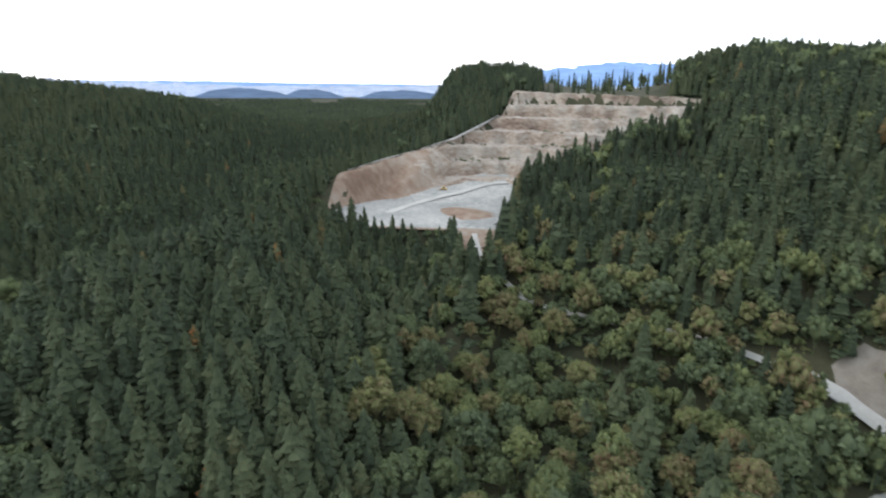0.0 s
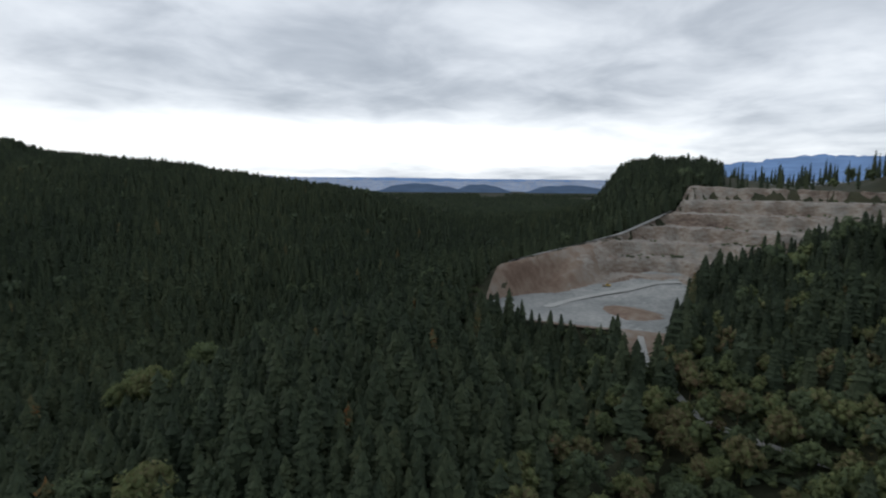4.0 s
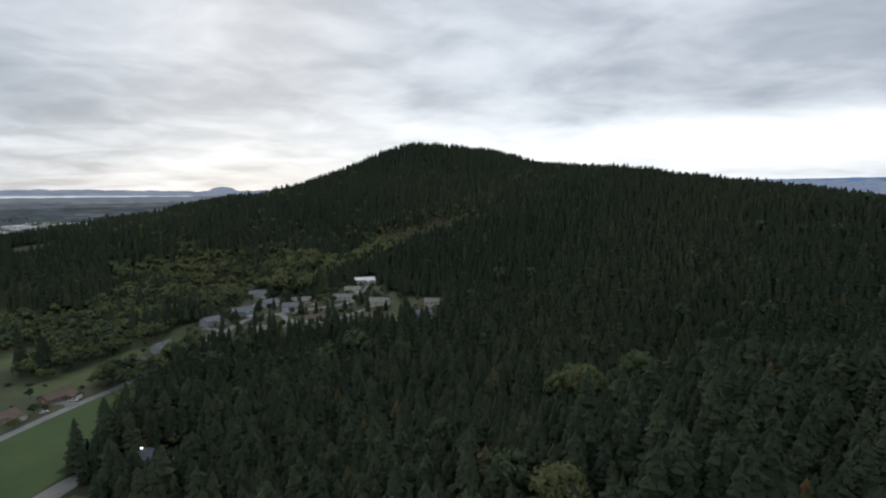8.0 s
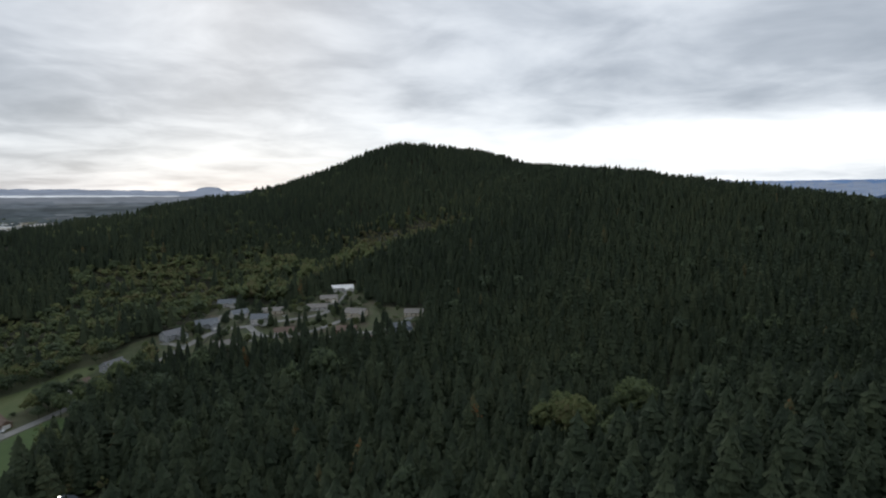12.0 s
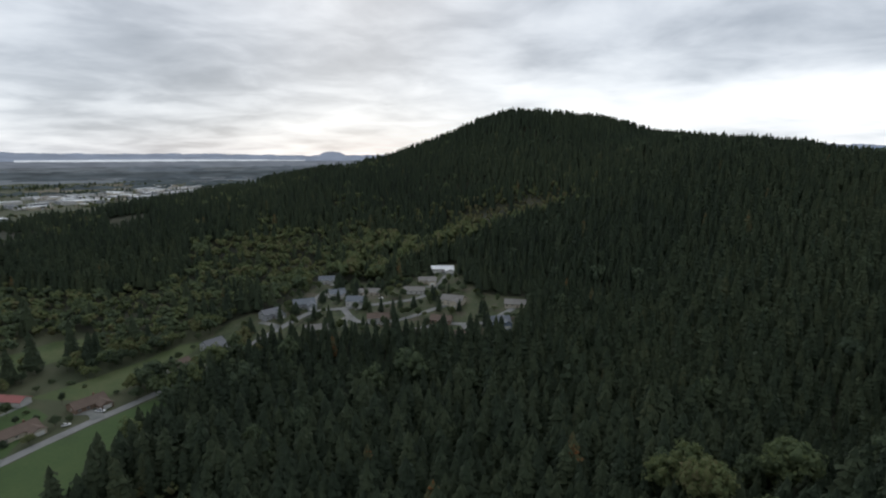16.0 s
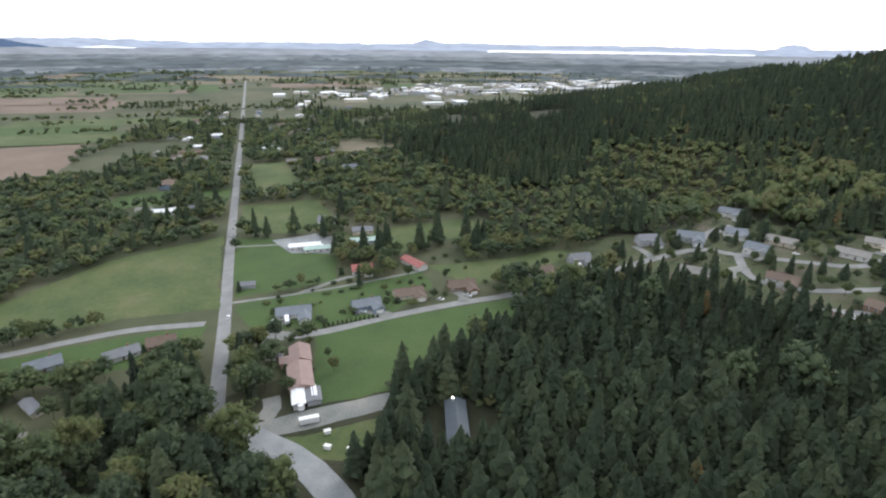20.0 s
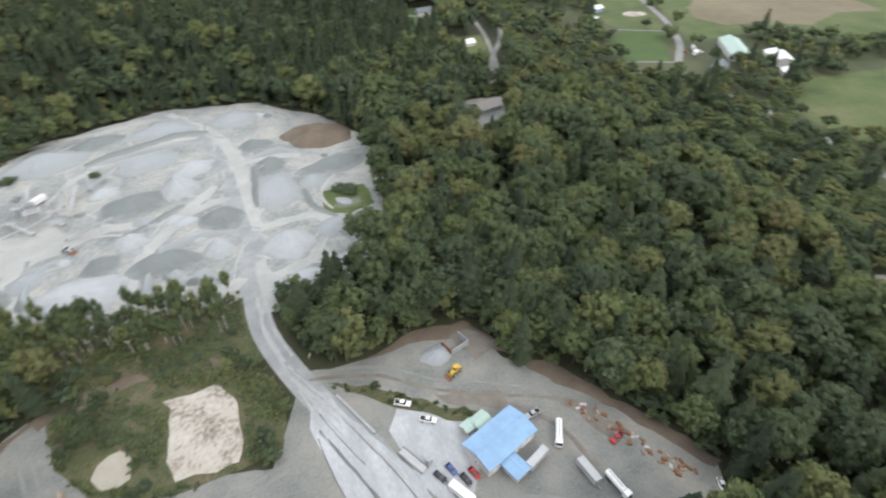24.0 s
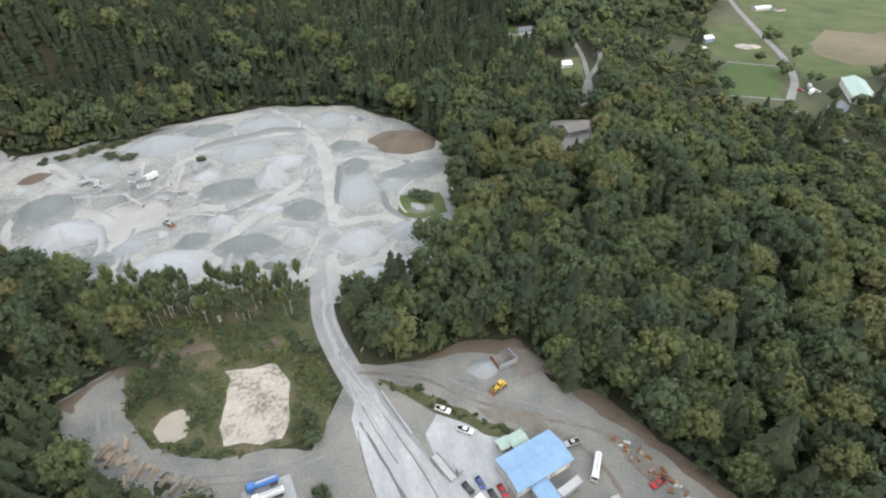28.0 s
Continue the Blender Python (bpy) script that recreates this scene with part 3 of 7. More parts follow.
sheet("verge", [(-186, 153), (-181, 163), (-174, 194), (-160, 192), (-158, 172), (-165, 162)], M["meadow"], .08, "rough grass island between road and forecourt", "verge", ragged=1)
YARD = [(226, -205), (178, -192), (123, -205), (80, -234), (34, -250), (-25, -242), (-62, -205), (-84, -165), (-78, -124), (-74, -95), (-70, -52), (-39, -38), (-7, -42), (42, -42), (89, -52), (142, -76), (178, -112), (204, -160)]
CLEAR.append([(-12, -48), (95, -58), (84, -26), (40, -14), (-4, -8)])
sheet("yard", YARD, M["dust"], .06, "pale grey stone dust over the works yard", "yard", ragged=3, cell=14.0)
sheet("works_ground", [(-18, 8), (-40, 6), (-60, 2), (-82, 6), (-88, 24), (-104, 34), (-132, 84), (-122, 108), (-96, 92), (-60, 96), (-10, 75), (30, 60), (70, 30), (84, 6), (66, -8), (50, 12), (28, 38), (-4, 38)], M["gravel"], .05, "grey gravel ground round the workshop", "yard", ragged=1.5)
sheet("pond_bank", [(64, -4), (40, -12), (-4, -4), (-12, 14), (-8, 32), (20, 38), (44, 32), (58, 16)], M["weedy"], .07, "weedy green bank round the settling ponds", "bank", ragged=1.5, step=4)
sheet("sand_bed", [(24, 32), (26, 24), (25.5, 16), (26.4, 9), (25, 4), (27.5, 0), (20, .5), (13.7, -.6), (9.7, -1.3), (7, 4), (4.5, 10), (4, 18), (3.8, 25.6), (5.2, 31.8), (11, 33.5), (17.5, 32.6)], M["sand"], .11, "dry pale sand in a settling bed", "sand bed", ragged=1.4, step=1.0)
sheet("small_sand_bed", [(47.1, 23), (45.8, 18.5), (43.5, 16), (40.3, 15.2), (37.5, 17), (36.2, 22), (36, 26.9), (39.2, 28.5), (43.7, 27.3)], M["silt"], .11, "small oval bed of pale silt", "sand bed", ragged=.9, step=1)
sheet("concrete_apron", [(-49, 26), (-41, 38), (-46, 60), (-54, 74), (-63, 60), (-68, 48), (-60, 36)], M["concrete"], .13, "dusty pale concrete apron beside the workshop", "apron", ragged=.3)
sheet("concrete_slab", [(-17, 28), (-18.5, 22), (-22, 15), (-25, 16.5), (-30, 28.8), (-38, 42), (-45, 55), (-50, 82), (-32, 86), (-24, 62), (-21, 44)], M["concrete"], .20, "wide dusty concrete truck lane", "slab", ragged=.5, step=3)
for pts, w in [([(-20, 30), (-24, 40), (-30, 54), (-37, 80)], .9), ([(-22, 34), (-27, 46), (-33, 60)], .45), ([(-24, 20), (-30, 33), (-38, 50), (-44, 66)], .6), ([(-21, 24), (-25, 34), (-31, 47)], .35), ([(-19, 33), (-21, 46), (-26, 66)], .35)]:
    road("wet_streak", pts, w, M["wet"], "dark wet streak along the truck lane", lift=.25, clear=None, category="stain", step=1.5, ragged=1.3)
for pts, w in [([(-14, 0), (-19, 10), (-25, 22), (-34, 40), (-42, 56)], 1.1), ([(-12, 2), (-17, 12), (-22, 24), (-29, 40)], .8), ([(-10, -10), (-14, 4), (-20, 16), (-27, 30)], .9), ([(-7, -40), (-8, -20), (-13, -2)], 1.6), ([(-10, -42), (-11, -22), (-16, -4)], 1.2), ([(-16, 12), (-19, 22), (-22, 36)], .7)]:
    road("dust_streak", pts, w, M["pale_dust"], "pale dust dragged along the haul road by tyres", lift=.27, clear=None, category="stain", step=1.5, ragged=1.2)
for pts, w, m in [([(-14, 36), (4, 41.5), (24, 42), (42, 37), (58, 25), (66, 8)], 1.0, "rut"), ([(-14, 39), (6, 44.5), (26, 44.5), (45, 39.5), (61, 27), (69, 9)], 1.0, "rut"), ([(-20, 9), (-42, 15), (-60, 28), (-80, 38), (-100, 48), (-116, 70)], 1.3, "earth_pale"), ([(-22, 6), (-44, 12), (-62, 24), (-82, 34), (-102, 44)], 1.2, "rut"), ([(-82, 42), (-92, 54), (-98, 72)], 1.6, "earth_pale"), ([(-60, 70), (-76, 74), (-92, 84)], 1.4, "rut"), ([(20, 48), (10, 58), (-8, 64), (-30, 62)], 1.3, "rut")]:
    road("wheel_rut", pts, w, M[m], "worn wheel rut across the gravel", lift=.22, clear=None, category="rut", step=2, ragged=1.0)
for poly in [[(-60, 30), (-72, 33), (-84, 38), (-80, 44), (-66, 36)], [(-96, 44), (-104, 50), (-112, 68), (-106, 66)], [(-72, 6), (-84, 8), (-88, 18), (-78, 22)]]:
    sheet("soil_patch", poly, M["earth_pale"], .125, "trodden brown soil over the gravel", "soil", clear=False, ragged=3.5, step=1.5)
for poly in [[(-38, 6), (-60, 0), (-84, 2), (-91, 22), (-86, 20), (-80, 9), (-58, 5)], [(-90, 24), (-105, 32), (-135, 84), (-130, 84), (-110, 50), (-101, 40)], [(84, 8), (66, -10), (40, -16), (8, -12), (8, -9), (38, -11), (62, -3), (76, 12)]]:
    sheet("bare_soil", poly, M["earth"], .1, "bare brown soil along the wood's edge", "soil", ragged=2.5, step=3)


# ---- building materials ----
def paint(name, c, rough=.7, spread=.14, metal=0.0, spec=.3):
    return material(name, around(c, spread), .25, rough=rough, fine=2.5, metal=metal, random_ob=.12, spec=spec)


for key, name, c, rough in [
    ("wall_white", "white siding", (.50, .49, .47), .7), ("wall_cream", "cream siding", (.48, .43, .34), .7), ("wall_grey", "grey siding", (.30, .31, .32), .7),
    ("wall_brown", "brown timber siding", (.20, .14, .10), .8), ("wall_pink", "salmon stucco", (.42, .28, .22), .8), ("wall_blue", "slate blue siding", (.20, .25, .32), .7),
    ("roof_grey", "grey shingles", (.16, .165, .175), .85), ("roof_slate", "blue-grey shingles", (.145, .162, .18), .8), ("roof_brown", "brown shingles", (.13, .095, .075), .85),
    ("roof_pale", "weathered pale shingles", (.20, .19, .175), .85), ("roof_red", "red metal roofing", (.30, .105, .095), .55), ("roof_blue", "sky blue metal roofing", (.20, .33, .49), .5),
    ("roof_salmon", "faded salmon roofing", (.27, .195, .175), .8), ("roof_white", "white metal roofing", (.70, .71, .72), .5), ("roof_green", "pale green metal roofing", (.32, .42, .38), .6),
    ("roof_dark", "dark slate metal roofing", (.075, .09, .105), .5), ("trim", "white trim", (.68, .67, .64), .6), ("door", "dark door", (.10, .07, .06), .6), ("brick", "brick chimney", (.24, .12, .09), .9),
    ("steel", "galvanised steel", (.42, .43, .44), .5), ("belt_grey", "dusty grey belt and frame", (.36, .365, .37), .7), ("rust", "rusty steel", (.19, .095, .05), .85), ("timber", "sawn timber", (.33, .28, .22), .85), ("bark_log", "debarked log", (.24, .19, .15), .9),
    ("car_white", "white car paint", (.72, .72, .72), .3), ("car_grey", "silver car paint", (.36, .37, .38), .3), ("car_red", "dark red car paint", (.36, .03, .03), .3),
    ("car_blue", "blue car paint", (.05, .09, .24), .3), ("car_black", "black car paint", (.03, .03, .035), .3), ("tyre", "tyre rubber", (.025, .025, .025), .9),
    ("yellow", "yellow machine paint", (.55, .36, .06), .5), ("blue_drum", "blue plastic", (.06, .18, .45), .5), ("sign_wood", "weathered board", (.38, .34, .28), .8),
]:
    M[key] = paint(name, c, rough)
glass = bpy.data.materials.new("window glass")
glass.use_nodes = True
gb = glass.node_tree.nodes["Principled BSDF"]
gb.inputs["Base Color"].default_value, gb.inputs["Roughness"].default_value, gb.inputs["Specular IOR Level"].default_value = (.02, .025, .03, 1), .08, .8
M["glass"] = glass
lamp_glow = bpy.data.materials.new("lit lamp")
lamp_glow.use_nodes = True
lb = lamp_glow.node_tree.nodes["Principled BSDF"]
lb.inputs["Emission Color"].default_value, lb.inputs["Emission Strength"].default_value = (1, .93, .8, 1), 6.0
M["lamp"] = lamp_glow
M["water"] = material("still pond water", around((.10, .11, .07), .2), .2, rough=.12)
M["pile_light"] = material("pale crushed stone", [(.16, (0.215, 0.225, 0.222)), (.36, (0.292, 0.306, 0.309)), (.62, (0.300, 0.318, 0.328)), (.86, (0.330, 0.350, 0.362)), (1, (0.390, 0.410, 0.422))], .12, fine=.9, bump=.8, attribute="tint", speckle=.3)
M["pile_blue"] = material("blue-grey crushed stone", [(.16, (0.225, 0.235, 0.230)), (.36, (0.243, 0.259, 0.262)), (.62, (0.244, 0.264, 0.273)), (.86, (0.262, 0.284, 0.294)), (1, (0.314, 0.341, 0.353))], .12, fine=.9, bump=.8, attribute="tint", speckle=.3)
M["pile_dark"] = material("dark green-grey gravel", [(.16, (0.225, 0.235, 0.230)), (.36, (0.194, 0.207, 0.204)), (.62, (0.151, 0.167, 0.166)), (.86, (0.162, 0.180, 0.178)), (1, (0.194, 0.216, 0.214))], .12, fine=.9, bump=.8, attribute="tint", speckle=.3)

WINDOW = {}


def shared(key, make, mat):
    """A mesh that many alike parts share."""
    if key not in WINDOW:
        bm = make()
        me = bpy.data.meshes.new(key)
        bm.to_mesh(me)
        bm.free()
        me.materials.append(mat)
        WINDOW[key] = me
    return WINDOW[key]


def attach(name, mesh, parent, m):
    ob = new(name, mesh)
    ob.parent = parent
    ob.matrix_basis = m
    return ob


def frame_bm(w, h, t=.1, d=.12):
    bm = bmesh.new()
    for x0, x1, z0, z1 in ((-w / 2, w / 2, -h / 2, -h / 2 + t), (-w / 2, w / 2, h / 2 - t, h / 2), (-w / 2, -w / 2 + t, -h / 2 + t, h / 2 - t), (w / 2 - t, w / 2, -h / 2 + t, h / 2 - t)):
        box(bm, x0, x1, -d, .02, z0, z1)
    return bm


def window(parent, m, w=1.6, h=1.2):
    """A framed pane on a wall; m's y axis points into the wall."""
    f = attach("window", shared("window_%g_%g" % (w, h), lambda: frame_bm(w, h), M["trim"]), parent, m)
    attach("pane", shared("pane_%g_%g" % (w, h), lambda: boxed(-w / 2 + .1, w / 2 - .1, -.05, 0, -h / 2 + .1, h / 2 - .1), M["glass"]), f, Matrix())


def gable_walls(l, w, h, rise):
    bm = bmesh.new()
    pts = [(-l / 2, -w / 2), (l / 2, -w / 2), (l / 2, w / 2), (-l / 2, w / 2)]
    lo = [bm.verts.new((x, y, -1.5)) for x, y in pts]
    hi = [bm.verts.new((x, y, h)) for x, y in pts]
    g = [bm.verts.new((-l / 2, 0, h + rise)), bm.verts.new((l / 2, 0, h + rise))]
    bm.faces.new((lo[0], lo[1], hi[1], hi[0]))
    bm.faces.new((lo[2], lo[3], hi[3], hi[2]))
    bm.faces.new((lo[1], lo[2], hi[2], g[1], hi[1]))
    bm.faces.new((lo[3], lo[0], hi[0], g[0], hi[3]))
    bm.faces.new(lo[::-1])
    bm.faces.new((hi[0], hi[1], g[1], g[0]))
    bm.faces.new((hi[2], hi[3], g[0], g[1]))
    return bm


def roof_slab(l, w, h, rise, side, over=.6, t=.22):
    """One sloping roof plane with its thickness."""
    bm = bmesh.new()
    run = w / 2 + over
    drop = rise * run / (w / 2)
    a = [(-l / 2 - over, 0, h + rise), (l / 2 + over, 0, h + rise), (l / 2 + over, side * run, h + rise - drop), (-l / 2 - over, side * run, h + rise - drop)]
    v0 = [bm.verts.new((x, y, z + .02)) for x, y, z in a]
    v1 = [bm.verts.new((x, y, z + .02 + t)) for x, y, z in a]
    bm.faces.new(v0)
    bm.faces.new(v1[::-1])
    for i in range(4):
        j = (i + 1) % 4
        bm.faces.new((v0[i], v1[i], v1[j], v0[j]))
    bmesh.ops.recalc_face_normals(bm, faces=bm.faces[:])
    return bm


BUILT = []


def house(x, y, turn, l, w, h, rise, wall, roof, label, wing=0.0, storeys=1, garage=False, chimney=False, name="house", category="house", group="houses along the streets", base=None, rows=True):
    z = ground_z(x, y) if base is None else base
    root = thing(name, pose(x, y, z, 0, 0, turn), label, category, group)
    r = l / 2 + 7
    BUILT.append((x, y))
    CLEAR.append([(x + r * math.cos(a * .7854), y + r * math.sin(a * .7854)) for a in range(8)])
    part("wall", gable_walls(l, w, h, rise), M[wall], root)
    for side in (-1, 1):
        part("roof", roof_slab(l, w, h, rise, side), M[roof], root)
    part("ridge_cap", boxed(-l / 2 - .6, l / 2 + .6, -.18, .18, h + rise + .16, h + rise + .32), M[roof], root)
    if wing:
        wl_, ww = wing, w * .62
        px = l / 2 - ww / 2 - .4
        m = pose(px, -w / 2 - wl_ / 2 + 1.5, 0, 0, 0, 90)
        for nm, bm, mt in (("wing_wall", gable_walls(wl_ + 3, ww, h * .96, rise * .62), wall), ("wing_roof", roof_slab(wl_ + 3, ww, h * .96, rise * .62, 1), roof), ("wing_roof", roof_slab(wl_ + 3, ww, h * .96, rise * .62, -1), roof)):
            bmesh.ops.transform(bm, matrix=m, verts=bm.verts[:])
            part(nm, bm, M[mt], root)
        if garage:
            attach("garage_door", shared("garage_door", lambda: boxed(-2.3, 2.3, -.08, .02, 0, 2.3, bevel=.03), M["trim"]), root, pose(px, -w / 2 - wl_, .05))
    if rows:
        for s in range(storeys):
            zz = 1.6 + 2.7 * s
            n = max(2, int(l / 4.2))
            for i in range(n):
                px = -l / 2 + l * (i + .5) / n
                if s == 0 and i == n // 2:
                    attach("door", shared("front_door", lambda: boxed(-.5, .5, -.08, .02, 0, 2.1, bevel=.02), M["door"]), root, pose(px, -w / 2, .05))
                elif not (wing and px > l / 2 - w * .62 - 1.2):
                    window(root, pose(px, -w / 2, zz))
                window(root, pose(px, w / 2, zz, 0, 0, 180))
            for side in (-1, 1):
                window(root, pose(side * l / 2, 0, zz, 0, 0, 90 * side), 1.2, 1.2)
    if chimney:
        part("chimney", boxed(l * .2, l * .2 + .8, .3, 1.1, h, h + rise + 1.2, bevel=.04), M["brick"], root)
    return root


def wheel(parent, x, y, r=.34, w=.24, axis_y=True):
    key = "tyre_%g" % r
    t = attach("wheel", shared(key, lambda: tube(bmesh.new(), (0, -w / 2, 0), (0, w / 2, 0), r, sides=12), M["tyre"]), parent, pose(x, y, r))
    attach("rim", shared("rim_%g" % r, lambda: tube(bmesh.new(), (0, -w / 2 - .01, 0), (0, w / 2 + .01, 0), r * .55, sides=10), M["steel"]), t, Matrix())


def profile(points, half, mat_inset=0.0):
    """A side outline drawn out across the vehicle, narrower towards the top."""
    bm = bmesh.new()
    top = max(z for _, z in points)
    rows = []
    for s in (-1, 1):
        rows.append([bm.verts.new((px, s * (half - mat_inset * (pz / top) ** 2), pz)) for px, pz in points])
    bm.faces.new(rows[0])
    bm.faces.new(rows[1][::-1])
    n = len(points)
    for i in range(n):
        j = (i + 1) % n
        bm.faces.new((rows[0][i], rows[1][i], rows[1][j], rows[0][j]))
    bmesh.ops.recalc_face_normals(bm, faces=bm.faces[:])
    return bm


VEHICLES = {}


def vehicle(kind, colour, x, y, turn, label, group="parked vehicles", z=None):
    z = ground_z(x, y) + .13 if z is None else z
    m = pose(x, y, z, 0, 0, turn)
    key = (kind, colour)
    if key in VEHICLES:
        return tagged(copy_thing(VEHICLES[key], m), label)
    root = thing("pickup_truck" if kind == "pickup" else kind, m, label, kind, group)
    VEHICLES[key] = root
    c = M[colour]
    if kind == "car":
        part("body", profile([(-2.2, .3), (2.2, .3), (2.25, .62), (2.0, .82), (.9, .95), (-2.0, .98), (-2.25, .8)], .88), c, root)
        part("cabin", profile([(1.0, .94), (.25, 1.42), (-1.2, 1.45), (-1.95, .97)], .80, .14), M["glass"], root)
        part("roof_panel", boxed(-1.15, .2, -.62, .62, 1.42, 1.49, bevel=.02), c, root)
        for s in (-1, 1):
            part("headlight", boxed(2.1, 2.27, s * .62 - .16, s * .62 + .16, .58, .72), M["trim"], root)
            for px in (-1.35, 1.35):
                wheel(root, px, s * .80)
    elif kind == "pickup":
        part("body", profile([(-2.8, .45), (2.7, .45), (2.75, .8), (2.55, 1.05), (1.2, 1.12), (.1, 1.12), (-2.8, 1.12)], .96), c, root)
        part("cabin", profile([(1.2, 1.1), (.65, 1.75), (-.75, 1.78), (-.95, 1.1)], .88, .12), M["glass"], root)
        part("roof_panel", boxed(-.72, .6, -.7, .7, 1.75, 1.82, bevel=.02), c, root)
        part("cargo_bed", boxed(-2.65, -1.05, -.78, .78, 1.1, 1.13), M["tyre"], root)
        for s in (-1, 1):
            part("bed_side", boxed(-2.8, -.95, s * .9 - .06, s * .9 + .06, 1.1, 1.3), c, root)
            for px in (-1.75, 1.75):
                wheel(root, px, s * .86, .4)
    elif kind == "truck":
        part("chassis", boxed(-5, 4.2, -.5, .5, .7, 1.0), M["tyre"], root)
        part("cab", profile([(2.1, .8), (4.3, .8), (4.35, 1.9), (3.9, 2.9), (2.1, 2.9)], 1.15, .1), c, root)
        part("windscreen", profile([(3.98, 2.0), (4.37, 1.95), (4.02, 2.75), (3.9, 2.75)], 1.0), M["glass"], root)
        part("tank", tube(bmesh.new(), (-5.1, 0, 1.95), (1.8, 0, 1.95), 1.05, sides=16), c, root)
        part("catwalk", boxed(-4.6, 1.3, -.25, .25, 2.98, 3.08), M["steel"], root)
        for s in (-1, 1):
            for px in (-4.1, -2.9, 3.2):
                wheel(root, px, s * .98, .5)
    elif kind == "trailer":
        part("box_body", boxed(-4.2, 4.2, -1.25, 1.25, .75, 3.4, bevel=.08), c, root)
        part("drawbar", tube(bmesh.new(), (4.2, 0, .7), (5.6, 0, .6), .08), M["steel"], root)
        part("rear_door", boxed(-4.26, -4.19, -1.1, 1.1, .9, 3.2), M["steel"], root)
        for s in (-1, 1):
            for px in (-1.6, -.6):
                wheel(root, px, s * 1.12, .42)
    return root


# ---- houses ----
sheet("subdivision", [(-262, 352), (-238, 352), (-222, 392), (-190, 425), (-150, 425), (-100, 425), (-52, 420), (-20, 440), (-8, 500), (-18, 535), (-60, 545), (-85, 600), (-100, 640), (-122, 640), (-150, 585), (-205, 585), (-232, 568), (-240, 500), (-262, 450)], M["garden"], .03, "lawns and gardens between houses below the hill", "lawn", ragged=4)
FAR = "houses below the hill"
for row in [
    # x, y, turn, length, width, eaves, rise, wall, roof, wing, storeys, label
    (-286, 197, 70, 20, 11, 3.0, 2.6, "wall_white", "roof_slate", 8, 1, "white house with a blue-grey shingle roof and a cluttered drive"),
    (-272, 238, 80, 17, 10, 3.0, 2.4, "wall_blue", "roof_slate", 7, 1, "low house with a slate-blue roof by a wide drive"),
    (-271, 268, 75, 19, 11, 3.0, 2.6, "wall_cream", "roof_brown", 6, 1, "low house with a brown shingle roof and hedges"),
    (-262, 304, 70, 18, 11, 3.0, 2.8, "wall_brown", "roof_brown", 7, 1, "brown timber house with a brown roof"),
    (-322, 260, 70, 14, 10, 3.2, 2.8, "wall_white", "roof_red", 5, 1, "white house with a faded red roof"),
    (-246, 363, 75, 15, 11, 4.4, 3.0, "wall_white", "roof_brown", 6, 2, "white two-storey house with a reddish-brown roof"),
    (-245, 400, 70, 15, 10, 4.4, 3.0, "wall_grey", "roof_grey", 6, 2, "grey two-storey house beside the street"),
    (-290, 107, 95, 16, 9, 2.8, 2.2, "wall_white", "roof_grey", 0, 1, "white bungalow with a grey roof by the lane"),
    (-291, 126, 80, 14, 10, 3.0, 2.6, "wall_brown", "roof_brown", 6, 1, "brown house with a dull red shed"),
    (-299, 74, 95, 15, 10, 3.0, 2.6, "wall_grey", "roof_slate", 0, 1, "grey bungalow under trees"),
]:
    x, y, turn, l, w, h, rise, wall, roof, wing, st, label = row
    house(x, y, turn, l, w, h, rise, wall, roof, label, wing=wing, storeys=st, garage=True, chimney=st == 1, group="houses along the street")
